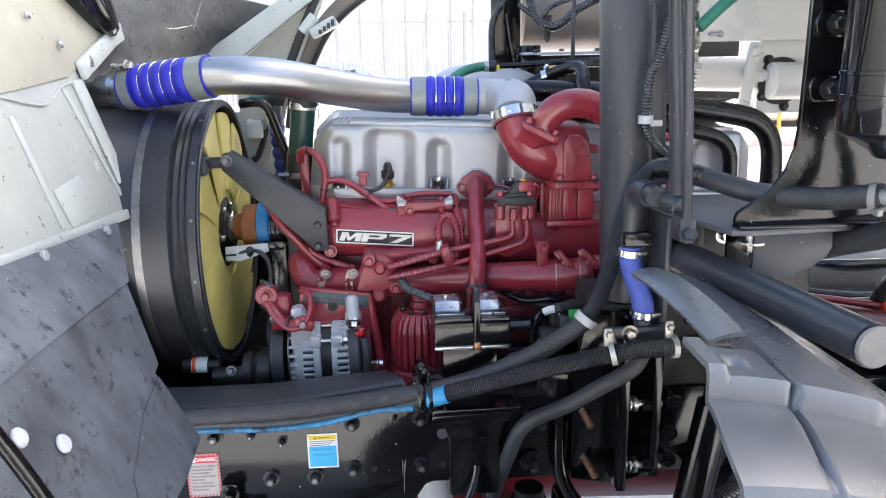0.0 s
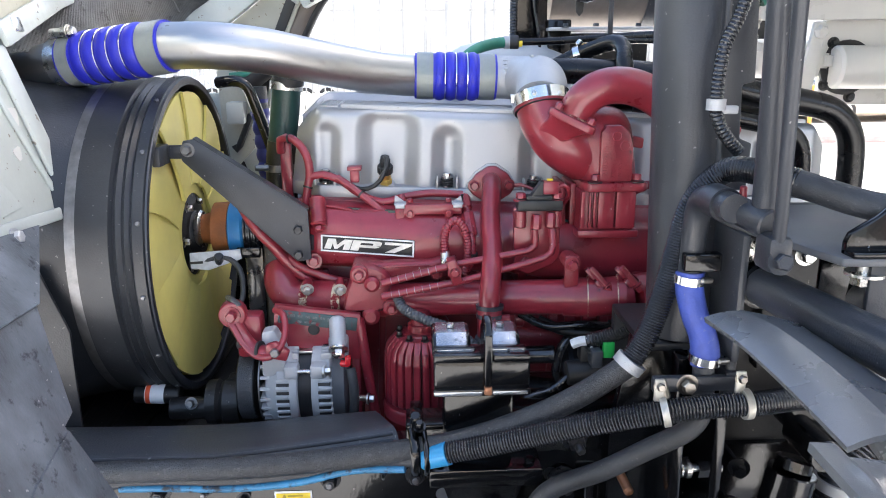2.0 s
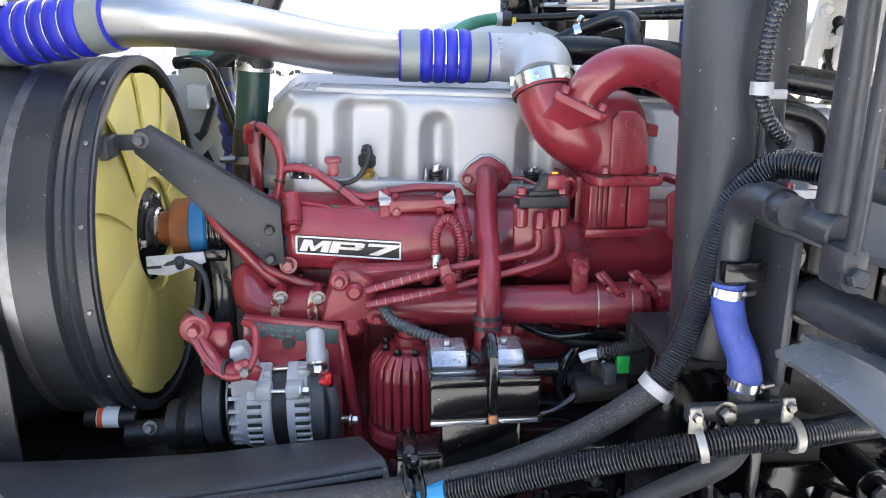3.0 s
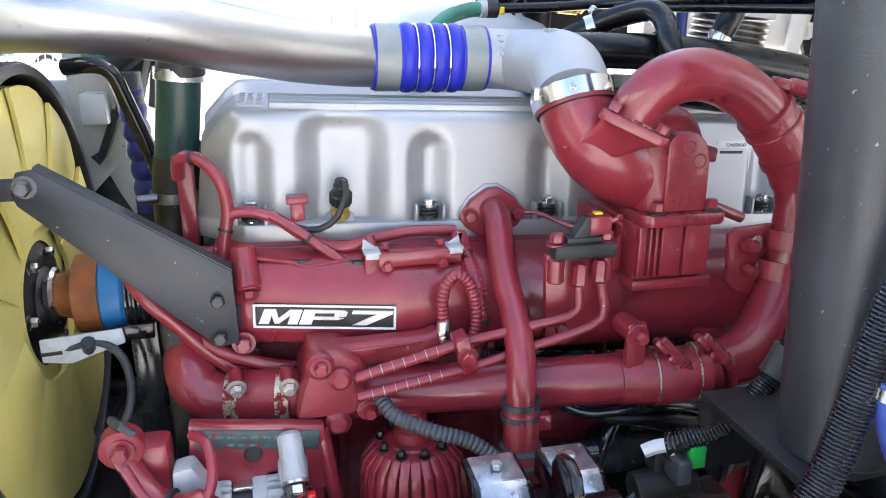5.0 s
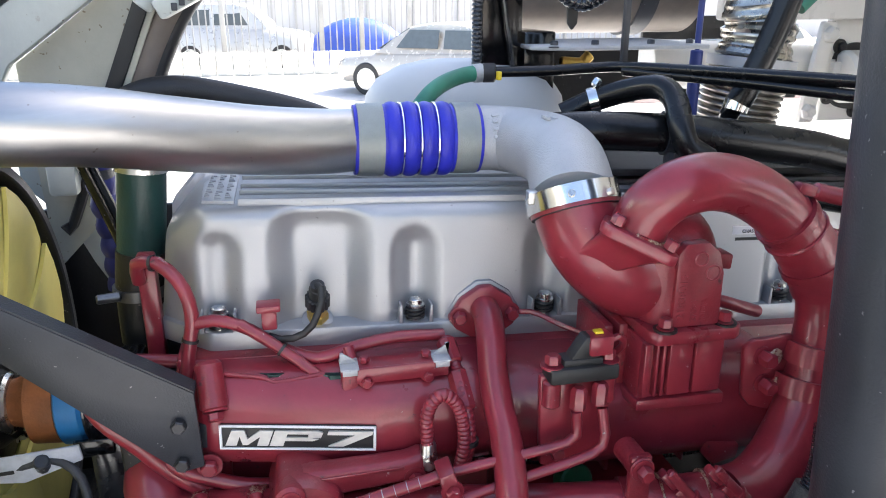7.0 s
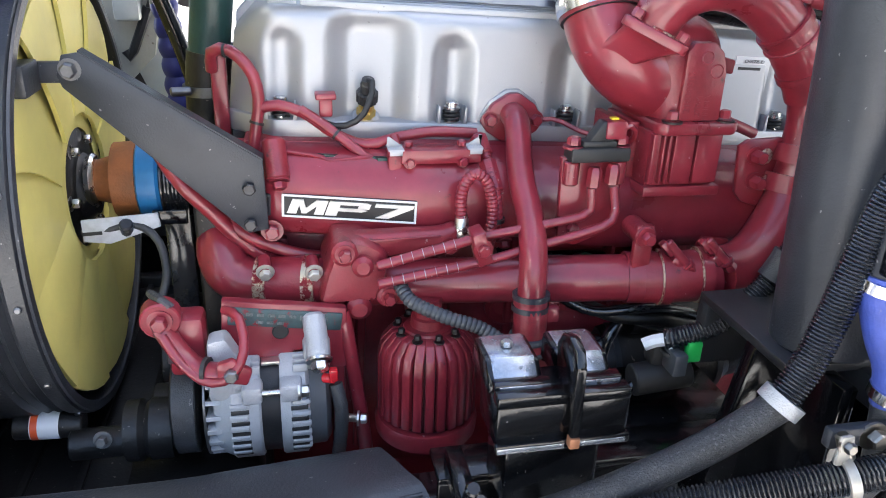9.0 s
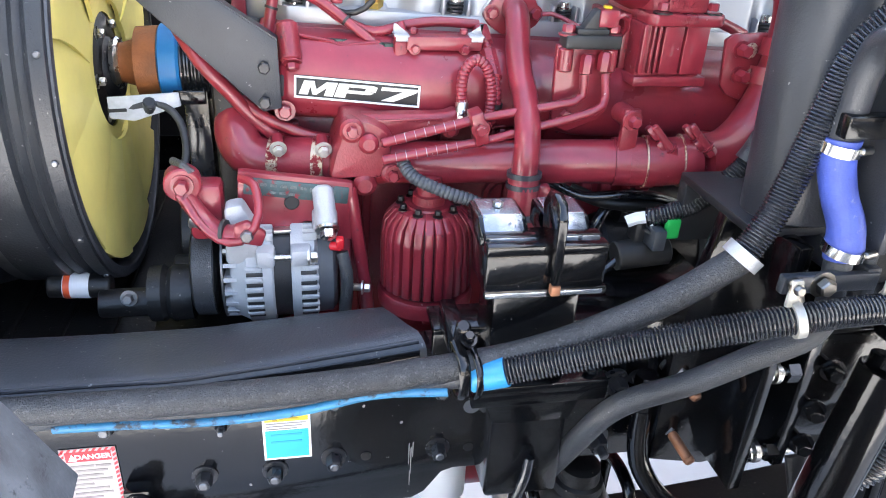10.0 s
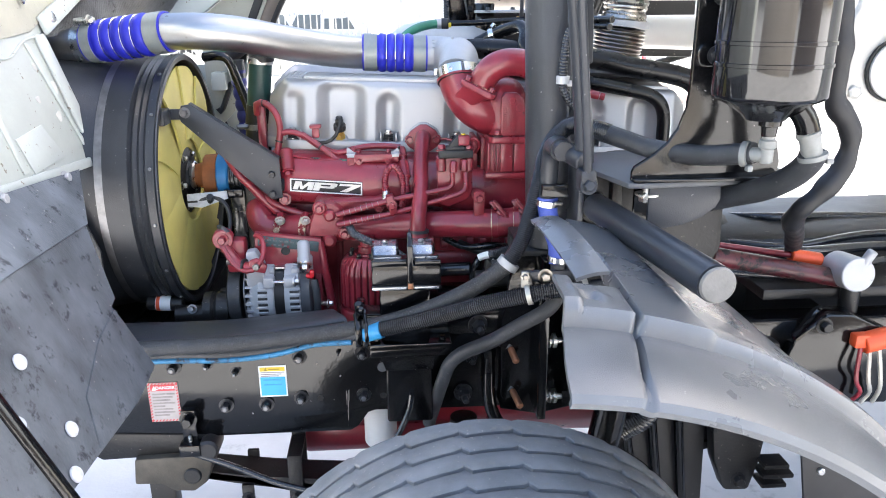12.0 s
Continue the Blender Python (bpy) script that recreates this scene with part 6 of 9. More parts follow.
part("yellow_tag", box(0.30, 0.375, 2.22, 2.224, 1.275, 1.29, 0), STICKER_YELLOW, lower)
# Invented dark filler for unclear clutter here; it hides the red block.
starter = thing("starter_motor", "dark motor-shaped filler added over the red engine block", "starter motor", (0.6, 2.25, 1.05))
part("barrel", lathe([(0, 0.06), (0.006, 0.078), (0.02, 0.082), (0.26, 0.082), (0.275, 0.075), (0.30, 0.06)], (0.44, 2.26, 1.075), (1, 0, 0), 32), DARK, starter)
part("solenoid", lathe([(0, 0.03), (0.004, 0.04), (0.15, 0.042), (0.16, 0.035)], (0.50, 2.25, 1.185), (1, 0, 0), 24), DARK, starter)
part("nose", lathe([(0, 0.075), (0.04, 0.07), (0.10, 0.05), (0.14, 0.048)], (0.73, 2.27, 1.085), (1, 0, 0), 24), DARK, starter)
for x in (0.47, 0.70):
    part("seam_band", band((x, 2.26, 1.075), (1, 0, 0), 0.082, 0.012, 0.003, 32), SATIN, starter)
part("terminal", join(cyl((0.505, 2.235, 1.205), (0.485, 2.225, 1.21), 0.010, 10), hexbolt((0.485, 2.225, 1.21), (-1, -0.3, 0), 0.011, 0.012)), COPPER, starter)
part("battery_lead", tube([(0.49, 2.225, 1.21), (0.46, 2.20, 1.20), (0.43, 2.185, 1.15), (0.42, 2.19, 1.05), (0.40, 2.22, 0.95)], 0.013, 10), LOOM, starter)
for k in range(3):
    solo("block_hose", tube([(0.33 + 0.05 * k, 2.22, 1.26 - 0.02 * k), (0.40 + 0.05 * k, 2.19, 1.235 - 0.015 * k), (0.50 + 0.04 * k, 2.17, 1.245 - 0.03 * k), (0.60 + 0.03 * k, 2.19, 1.22 - 0.04 * k), (0.70, 2.24, 1.16 - 0.04 * k)], 0.011 + 0.003 * (k % 2), 10), LOOM if k != 1 else DARK, "black hose running low along the engine block", "hose", group="hoses low on the block")
rear = thing("rear_block_bracket", "dark filler plate with a lead and fitting low on the engine block", "bracket", (0.65, 2.35, 1.15))
# Plate added to fill the dark zone below the coolant pipe.
part("plate", prism([(0.50, 1.06), (0.84, 1.06), (0.84, 1.235), (0.74, 1.262), (0.56, 1.268), (0.50, 1.24)], "y", 2.345, 2.395, 0.010), DARK, rear)
part("fitting", join(cyl((0.735, 2.34, 1.235), (0.80, 2.33, 1.25), 0.022, 16), lathe([(0, 0.026), (0.02, 0.026), (0.022, 0.02)], (0.725, 2.342, 1.233), (1, -0.1, 0.2), 6)), DULL, rear)
part("lead", tube([(0.24, 2.36, 1.296), (0.416, 2.36, 1.279), (0.53, 2.358, 1.268), (0.631, 2.352, 1.263), (0.766, 2.345, 1.273), (0.86, 2.36, 1.262)], 0.012, 10, pitch=0.007, depth=0.14), LOOM, rear)
part("green_cap", lathe([(0, 0.03), (0.012, 0.034), (0.03, 0.034), (0.034, 0.03)], (0.40, 2.29, 1.285), (0.2, -1, 0.3), 20), mat("green_cap_plastic", (0.01, 0.10, 0.045), 0.4, var=0.2, scale=20), rear, "green plastic cap")
reservoir = solo("oil_canister", lathe([(0, 0.05), (0.01, 0.056), (0.12, 0.056), (0.220, 0.056), (0.230, 0.046)], (0.096, 2.045, 0.578), (0, 0, 1), 28), STICKER_WHITE, "white spin-on filter canister under the rail", "filter")

# ---- engine mount on the rail ----
mount = thing("engine_mount", "gloss black steel engine mount block with rubber pads", "engine mount", (0.19, 1.86, 1.07))
part("block", join(box(0.092, 0.292, 1.803, 1.90, 1.240, 1.312, 0.006), box(0.092, 0.196, 1.803, 1.83, 1.306, 1.326, 0.004), box(0.214, 0.292, 1.803, 1.83, 1.306, 1.324, 0.004)), BLACK, mount)
for x0, x1 in ((0.090, 0.172), (0.200, 0.278)):
    p = part("cheek", prism([(1.845, 1.30), (1.845, 1.322), (1.872, 1.345), (1.945, 1.345), (1.945, 1.30)], "x", x0, x1, 0.006), BLACK, mount)
    part("pad", prism([(1.848, 1.325), (1.874, 1.3475), (1.940, 1.3475), (1.940, 1.344), (1.876, 1.344), (1.850, 1.322)], "x", x0 + 0.008, x1 - 0.008, 0.0015), WORN_SHEEN, p)
    part("bolt", hexbolt(((x0 + x1) / 2, 1.905, 1.3475), (0, 0, 1), 0.009, 0.008), STEEL, p)
    part("ledge", box(x0 + 0.004, x1 + 0.008, 1.828, 1.85, 1.316, 1.330, 0.003), BLACK, mount)
    part("ledge_wear", box(x0 + 0.010, x1 + 0.004, 1.8265, 1.8285, 1.318, 1.328, 0.0005), WORN_SHEEN, mount)
part("lip", box(0.090, 0.294, 1.794, 1.808, 1.236, 1.252, 0.004), BLACK, mount)
part("lip_wear", box(0.092, 0.192, 1.7925, 1.7945, 1.239, 1.248, 0.001), WORN_SHEEN, mount)
part("lip_wear", box(0.214, 0.286, 1.7925, 1.7945, 1.240, 1.248, 0.001), WORN_SHEEN, mount)
part("pin_plate", prism([(1.782, 1.262), (1.796, 1.262), (1.800, 1.314), (1.860, 1.330), (1.868, 1.372), (1.852, 1.396), (1.825, 1.404), (1.800, 1.398), (1.786, 1.374)], "x", 0.195, 0.211, 0.004), BLACK, mount)
part("pin_tip", box(0.195, 0.211, 1.781, 1.797, 1.244, 1.262, 0.003), COPPER, mount)
part("post", box(0.112, 0.260, 1.815, 1.91, 1.06, 1.24, 0.008), BLACK, mount)
part("base", join(box(0.080, 0.320, 1.775, 1.92, 1.055, 1.075, 0.004), box(0.080, 0.32, 1.775, 1.79, 1.035, 1.06, 0.003)), BLACK, mount)
part("leg", join(box(0.125, 0.265, 1.80, 1.89, 0.80, 1.058, 0.008), prism([(0.10, 1.055), (0.29, 1.055), (0.265, 0.98), (0.125, 0.98)], "y", 1.795, 1.805, 0.002)), BLACK, mount)
for x in (0.10, 0.295):
    part("base_bolt", hexbolt((x, 1.80, 1.075), (0, 0, 1), 0.011, 0.012), BLACK, mount)

# ---- hoses along the rail ----
cover_strip = thing("hose_cover", "black moulded cover lying over the rail-top lines", "cover", (-0.4, 1.86, 1.07))
cov = []
for i in range(31):
    f = i / 30
    ring = []
    for k, (y, back, dz) in enumerate(((2.03, 1.0, -0.035), (2.030, 1.0, -0.004), (2.018, 1.0, 0.003), (1.975, 0.75, 0.005), (1.925, 0.4, 0.004), (1.888, 0.0, 0.002), (1.874, 0.0, -0.001), (1.863, 0.0, -0.007), (1.856, 0.0, -0.016), (1.853, 0.0, -0.030), (1.858, 0.0, -0.052), (1.93, 0.0, -0.058))):
        x = -1.05 + (0.015 - 0.36 * (y - 1.855) + 1.05) * f
        zf, zb = max(1.070, 1.1205 + 0.126 * x), max(1.066, 1.0915 + 0.070 * x)
        ring.append((x, y, zf + (zb - zf) * back + dz + 0.0025 * math.sin(8 * x + 20 * y)))
    cov.append(ring)
part("shell", loft(cov), COVER_PLASTIC, cover_strip, angle=50)


def cover_edge(x, y, dz):
    """A point on the cover's front side, below its top edge."""
    return Vector((x, y, max(1.070, 1.1205 + 0.126 * x) + dz + 0.0025 * math.sin(8 * x + 20 * y)))


edge_xs = [-1.02 + 1.022 * k / 24 for k in range(25)]
# Bead added along the front edge to draw its bright highlight line.
part("edge_bead", tube([cover_edge(x, 1.8665, -0.0035) for x in edge_xs], 0.0045, 8), SATIN, cover_strip, "satin bead added for the edge highlight")
part("front_lip", sheet([[cover_edge(x, y, dz) for y, dz in ((1.858, -0.012), (1.852, -0.020), (1.850, -0.032), (1.854, -0.050))] for x in edge_xs], 0.002), BLACK, cover_strip, "glossy black front lip")
shelf = thing("rail_top_plate", "black support plates lying along the rail's top", "plate", (0.24, 1.92, 1.05))
part("plate", box(0.03, 0.60, 1.885, 1.965, 1.112, 1.126, 0.004), BLACK, shelf)
part("ledge", box(0.27, 0.62, 1.962, 2.16, 1.100, 1.120, 0.004), BLACK, shelf)
part("flange", box(0.03, 0.60, 1.885, 1.899, 1.05, 1.115, 0.003), BLACK, shelf)
power = thing("power_steering_hose", "thick black rubber hose clipped along the rail", "hose", (0, 1.8, 1.1))
part("hose", tube([(-1.0, 1.86, 1.045), (-0.76, 1.835, 1.055), (-0.55, 1.802, 1.078), (-0.34, 1.786, 1.090), (-0.14, 1.772, 1.110), (0.063, 1.755, 1.143), (0.18, 1.745, 1.173), (0.30, 1.74, 1.220), (0.39, 1.733, 1.270), (0.474, 1.726, 1.332)], 0.0235, 16, 0.02), BRAID, power)
part("loom", tube([(0.470, 1.726, 1.328), (0.507, 1.733, 1.39), (0.534, 1.740, 1.465), (0.556, 1.742, 1.56), (0.572, 1.737, 1.64), (0.595, 1.718, 1.692), (0.625, 1.69, 1.722), (0.665, 1.635, 1.722), (0.70, 1.60, 1.714)], 0.0235, 16, pitch=0.0056, depth=0.13), LOOM, power)
part("end_band", band((0.474, 1.727, 1.334), (0.60, 0, 0.80), 0.0275, 0.020, 0.004), CAST, power)
blue_line = thing("blue_air_line", "black hose with a worn light blue stripe", "hose", (0, 1.8, 1.0))
part("hose", tube([(-1.0, 1.85, 1.020), (-0.70, 1.835, 1.025), (-0.536, 1.825, 1.045), (-0.344, 1.815, 1.045), (-0.177, 1.800, 1.066), (-0.042, 1.775, 1.103), (0.09, 1.737, 1.132)], 0.017, 14, 0.02), HOSE, blue_line)
part("stripe", tube([(-0.58, 1.815, 1.030), (-0.476, 1.808, 1.033), (-0.344, 1.800, 1.033), (-0.20, 1.786, 1.052), (-0.081, 1.768, 1.088), (0.03, 1.742, 1.104)], 0.0085, 10, 0.02), BLUE_WORN, blue_line)
part("tape", tube([(0.068, 1.746, 1.126), (0.095, 1.734, 1.138), (0.118, 1.726, 1.148)], 0.0245, 14, 0.01), BLUE_TAPE, blue_line)
part("loom", tube([(0.112, 1.729, 1.146), (0.20, 1.712, 1.172), (0.30, 1.69, 1.206), (0.40, 1.66, 1.243), (0.509, 1.632, 1.277), (0.60, 1.622, 1.292), (0.69, 1.62, 1.297), (0.78, 1.64, 1.295), (0.88, 1.68, 1.27), (0.96, 1.72, 1.20)], 0.0235, 16, pitch=0.0060, depth=0.15), LOOM, blue_line)
for x, y, z, d in ((0.517, 1.630, 1.279, (0.95, -0.2, 0.25)), (0.664, 1.620, 1.296, (1, 0, 0.06))):
    c = part("p_clamp", band((x, y, z), d, 0.0245, 0.013, 0.004), CLAMP, blue_line)
    part("tab", box(x - 0.022, x - 0.002, y + 0.002, y + 0.010, z + 0.018, z + 0.064, 0.005), CLAMP, c)
    part("bolt", hexbolt((x - 0.012, y + 0.002, z + 0.050), (0, -1, 0.1), 0.008, 0.009), BURNT, c)
clip = thing("hose_clip", "black strap clip holding the rail hoses", "clip", (0.05, 1.76, 1.12))
part("strap", tube([(0.045, 1.775, 1.175), (0.05, 1.735, 1.165), (0.052, 1.722, 1.135), (0.052, 1.725, 1.105), (0.052, 1.745, 1.092), (0.050, 1.79, 1.10)], 0.010, 10, 0.008, flat=0.4), BLACK, clip)
part("strap", tube([(0.068, 1.78, 1.175), (0.073, 1.73, 1.16), (0.075, 1.715, 1.13), (0.073, 1.73, 1.095), (0.07, 1.78, 1.09)], 0.006, 10, 0.008, flat=0.4), BLACK, clip)
part("stud", join(cyl((0.055, 1.79, 1.165), (0.052, 1.76, 1.215), 0.012, 12), hexbolt((0.060, 1.752, 1.195), (0, -0.4, 1), 0.009, 0.010)), BLACK, clip)
part("arm", box(0.04, 0.068, 1.78, 1.90, 1.13, 1.18, 0.006), BLACK, clip)

bent = thing("return_pipe", "bent dark steel return pipe with a pale blue coupling hose", "pipe", (0.3, 1.85, 0.75))
part("pipe", tube([(0.605, 1.685, 1.345), (0.607, 1.68, 1.29), (0.603, 1.672, 1.25), (0.575, 1.668, 1.215), (0.51, 1.69, 1.165), (0.43, 1.715, 1.105), (0.355, 1.74, 1.06), (0.315, 1.755, 1.02), (0.295, 1.785, 0.95), (0.275, 1.83, 0.85), (0.255, 1.88, 0.745)], 0.0205, 16, 0.015), HOSE, bent)
hs = part("blue_hose", tube([(0.577, 1.722, 1.525), (0.578, 1.72, 1.49), (0.588, 1.705, 1.44), (0.602, 1.69, 1.40), (0.607, 1.68, 1.35)], 0.0275, 20, 0.012, radii=lambda f: 0.0285 - 0.003 * math.sin(math.pi * f)), BLUE_PALE, bent, "pale blue silicone coupling hose")
for p in ((0.577, 1.722, 1.512), (0.606, 1.683, 1.365)):
    part("clamp", band(p, (0.05, -0.1, 1), 0.0285, 0.016, 0.004), CHROME, hs)
    part("clamp_screw", cyl((p[0] + 0.012, p[1] - 0.028, p[2]), (p[0] + 0.036, p[1] - 0.022, p[2]), 0.0065, 10), BURNT, hs)
up = part("upper_pipe", tube([(0.577, 1.722, 1.52), (0.578, 1.722, 1.58), (0.579, 1.715, 1.635), (0.579, 1.69, 1.668), (0.579, 1.64, 1.676), (0.578, 1.56, 1.678)], 0.024, 18, 0.012), SATIN, bent)
part("union", band((0.579, 1.62, 1.677), (0, -1, 0), 0.025, 0.05, 0.004), SATIN, up)
part("clip", box(0.555, 0.625, 1.69, 1.715, 1.53, 1.565, 0.004), BLACK, bent)
arm = thing("clamp_arm", "steel clamp arm carrying the pipe clips", "bracket", (0.56, 1.66, 1.33))
part("bar", box(0.50, 0.66, 1.655, 1.672, 1.305, 1.335, 0.004), SATIN, arm)
part("bolt", hexbolt((0.565, 1.655, 1.32), (0, -1, 0), 0.014, 0.014), BURNT, arm)
part("post", cyl((0.51, 1.65, 1.335), (0.52, 1.64, 1.30), 0.010, 12), BURNT, arm)
part("foot", box(0.64, 0.665, 1.66, 1.90, 1.29, 1.34, 0.004), SATIN, arm)
solo("drop_tube", tube([(0.655, 1.70, 1.50), (0.66, 1.69, 1.42), (0.655, 1.68, 1.33), (0.65, 1.69, 1.24)], 0.010, 10), HOSE, "thin dark drop tube beside the blue hose", "tube")

wire = thing("engine_loom", "black corrugated wiring loom ending in a taped plug", "cable", (0.5, 2.0, 1.26))
part("loom", tube([(0.470, 2.03, 1.258), (0.488, 2.02, 1.266), (0.55, 2.01, 1.292), (0.605, 2.01, 1.338), (0.650, 2.01, 1.395), (0.672, 2.01, 1.455), (0.68, 2.02, 1.52)], 0.0195, 14, pitch=0.0062, depth=0.14), LOOM, wire)
part("sleeve", tube([(0.637, 2.01, 1.375), (0.652, 2.01, 1.40), (0.662, 2.01, 1.425)], 0.0245, 14), HOSE, wire)
part("tape", tube([(0.430, 2.035, 1.247), (0.450, 2.03, 1.257), (0.478, 2.022, 1.262)], 0.012, 7, 0.01), STICKER_WHITE, wire)
part("tape_tail", prism([(0.468, 1.258), (0.484, 1.256), (0.482, 1.215), (0.472, 1.212)], "y", 2.012, 2.018, 0.002), STICKER_WHITE, wire)
part("tie", band((0.480, 2.02, 1.235), (0.2, 0, 1), 0.018, 0.006, 0.003, 12), INK, wire)
part("plug", join(box(0.45, 0.50, 2.03, 2.07, 1.20, 1.245, 0.008), cyl((0.42, 2.04, 1.17), (0.53, 2.04, 1.18), 0.03, 14)), INK, wire)
part("socket", box(0.468, 0.494, 1.985, 2.03, 1.205, 1.248, 0.004), LOOM_GREY, wire)
part("green_lock", box(0.496, 0.524, 1.995, 2.012, 1.226, 1.266, 0.004), mat("green_plastic", (0.02, 0.42, 0.08), 0.4), wire)
part("lead", tube([(0.43, 2.04, 1.165), (0.38, 2.03, 1.13), (0.33, 2.02, 1.12), (0.28, 2.02, 1.09)], 0.008, 10), LOOM, wire)

# ---- brake line and suspension parts on the rail ----
brake = thing("brake_hose", "glossy black brake hose with a brass-yellow fitting", "hose", (0.5, 1.8, 0.8))
part("hose", tube([(0.443, 1.86, 0.93), (0.443, 1.85, 0.86), (0.455, 1.835, 0.80), (0.495, 1.80, 0.745), (0.565, 1.74, 0.725), (0.66, 1.70, 0.735), (0.75, 1.68, 0.742), (0.83, 1.66, 0.73), (0.90, 1.62, 0.68), (0.93, 1.60, 0.60)], 0.021, 14), BLACK, brake)
part("fitting", join(cyl((0.443, 1.862, 0.985), (0.443, 1.86, 0.90), 0.019, 14), lathe([(0, 0.024), (0.025, 0.024), (0.027, 0.018)], (0.443, 1.862, 0.985), (0, 0, 1), 6)), BLACK, brake)
part("yellow_ring", band((0.443, 1.856, 0.885), (0, 0.1, 1), 0.0175, 0.008, 0.003), BRASS, brake)
for p, q in (((0.512, 1.885, 0.872), (0.537, 1.80, 0.835)), ((0.505, 1.885, 1.018), (0.522, 1.81, 0.985))):
    stud = thing("rail_stud", "rusty copper-coloured stud in a dark flanged nut", "stud", p, group="rail studs")
    w = (Vector(q) - Vector(p)).normalized()
    part("shank", join(cyl(p, q, 0.0105, 14), lathe([(0, 0.0105), (0.003, 0.0118), (0.006, 0.0105)], Vector(q) - w * 0.012, w, 14)), COPPER, stud)
    part("nut", hexbolt(p, w, 0.020, 0.024), DULL, stud)
for x, z in ((0.41, 1.085), (0.385, 0.985), (0.365, 0.85)):
    solo("rail_nut", join(hexbolt((x, 1.88, z), (0.1, -1, -0.1), 0.020, 0.026), cyl((x, 1.87, z), (x + 0.006, 1.83, z - 0.008), 0.010, 12)), DARK_BOLT, "black flanged nut on a stud in the rail", "nut", group="rail nuts")
solo("speed_cable", tube([(0.20, 1.79, 0.90), (0.19, 1.78, 0.85), (0.15, 1.76, 0.77), (0.09, 1.74, 0.69), (0.02, 1.74, 0.63), (-0.08, 1.76, 0.59), (-0.22, 1.80, 0.60), (-0.36, 1.84, 0.64), (-0.49, 1.85, 0.69)], 0.0095, 10), LOOM, "thin glossy black cable looping under the rail", "cable")
gusset = thing("cab_support", "gloss black cab support bracket with bolted plates", "bracket", (0.65, 1.8, 0.85))
part("plate", prism([(0.48, 0.80), (0.60, 0.775), (0.72, 0.80), (0.74, 1.34), (0.52, 1.34), (0.48, 1.10)], "y", 1.855, 1.885, 0.005), BLACK, gusset)
part("web", box(0.575, 0.60, 1.73, 1.86, 0.83, 1.34, 0.004), BLACK, gusset)
part("web", box(0.67, 0.695, 1.75, 1.86, 0.86, 1.30, 0.004), BLACK, gusset)
part("shelf", join(box(0.52, 0.80, 1.78, 2.03, 1.335, 1.352, 0.004), box(0.52, 0.80, 2.0, 2.03, 1.22, 1.34, 0.004)), RUBBER, gusset)
for x, z in ((0.72, 0.91), (0.72, 0.99), (0.73, 1.08)):
    part("bolt", join(hexbolt((x, 1.75, z), (-0.3, -1, 0), 0.015, 0.02), cyl((x, 1.75, z), (x, 1.86, z), 0.011, 10)), BLACK, gusset)
for x, z in ((0.612, 0.892), (0.604, 1.077)):
    b = part("cross_bolt", join(cyl((x - 0.01, 1.762, z), (x + 0.096, 1.762, z - 0.004), 0.009, 12), hexbolt((x, 1.762, z), (-1, -0.15, 0), 0.014, 0.014), lathe([(0, 0.022), (0.010, 0.022)], (x + 0.014, 1.762, z), (1, 0, 0), 20)), STEEL, gusset)
    part("nut", lathe([(0, 0.020), (0.022, 0.020), (0.026, 0.014)], (x + 0.040, 1.762, z - 0.002), (1, 0, 0), 6), BLACK, b)
shock = thing("shock_absorber", "gloss black telescopic shock absorber", "shock absorber", (0.7, 1.72, 0.5))
part("body", cyl((0.745, 1.72, 0.55), (0.843, 1.745, 1.075), 0.050, 24), BLACK, shock)
part("cap", cyl((0.843, 1.745, 1.075), (0.850, 1.75, 1.10), 0.038, 20), BLACK, shock)
part("eye", join(cyl((0.885, 1.70, 1.13), (0.885, 1.82, 1.13), 0.035, 20), hexbolt((0.885, 1.70, 1.13), (0, -1, 0), 0.022, 0.02)), BLACK, shock)
part("pin", cyl((0.885, 1.80, 1.13), (0.885, 1.895, 1.13), 0.018), BLACK, shock)
airhose = thing("corrugated_air_hose", "black corrugated hose with a pale clamp behind the shock", "hose", (0.93, 1.75, 0.9))
part("hose", tube([(0.86, 1.81, 0.74), (0.925, 1.79, 0.80), (0.955, 1.78, 0.90), (0.965, 1.78, 1.0), (0.99, 1.79, 1.08), (1.05, 1.80, 1.15)], 0.045, 18, pitch=0.010, depth=0.10), LOOM, airhose)
part("clamp", band((0.967, 1.78, 1.015), (0.15, 0, 1), 0.046, 0.022, 0.005), CAST, airhose)
step = thing("step_bracket", "black plastic step bracket with ribs", "bracket", (1.15, 1.7, 0.7))
part("panel", prism([(1.175, 1.02), (1.175, 0.75), (1.20, 0.575), (1.25, 0.455), (1.335, 0.452), (1.362, 0.575), (1.375, 0.75), (1.375, 1.0)], "y", 1.84, 1.905, 0.014), DARK, step)
part("edge_rib", box(1.172, 1.190, 1.815, 1.845, 0.70, 1.02, 0.004), DARK, step)
part("bolt", hexbolt((1.292, 1.84, 0.50), (0, -1, 0), 0.018, 0.02), DARK_BOLT, step)
for k in range(3):
    part("tread", box(1.35, 1.435 + 0.02 * (k % 2), 1.79, 1.86, 0.495 + 0.036 * k, 0.511 + 0.036 * k, 0.004), DARK, step)
# Black sheet added to fill the dark space between tyre and panel.
part("liner", prism([(0.86, 0.70), (1.19, 0.72), (1.21, 0.30), (1.24, 0.08), (1.02, 0.08), (0.97, 0.40)], "y", 1.915, 1.928, 0.004), RUBBER, step)
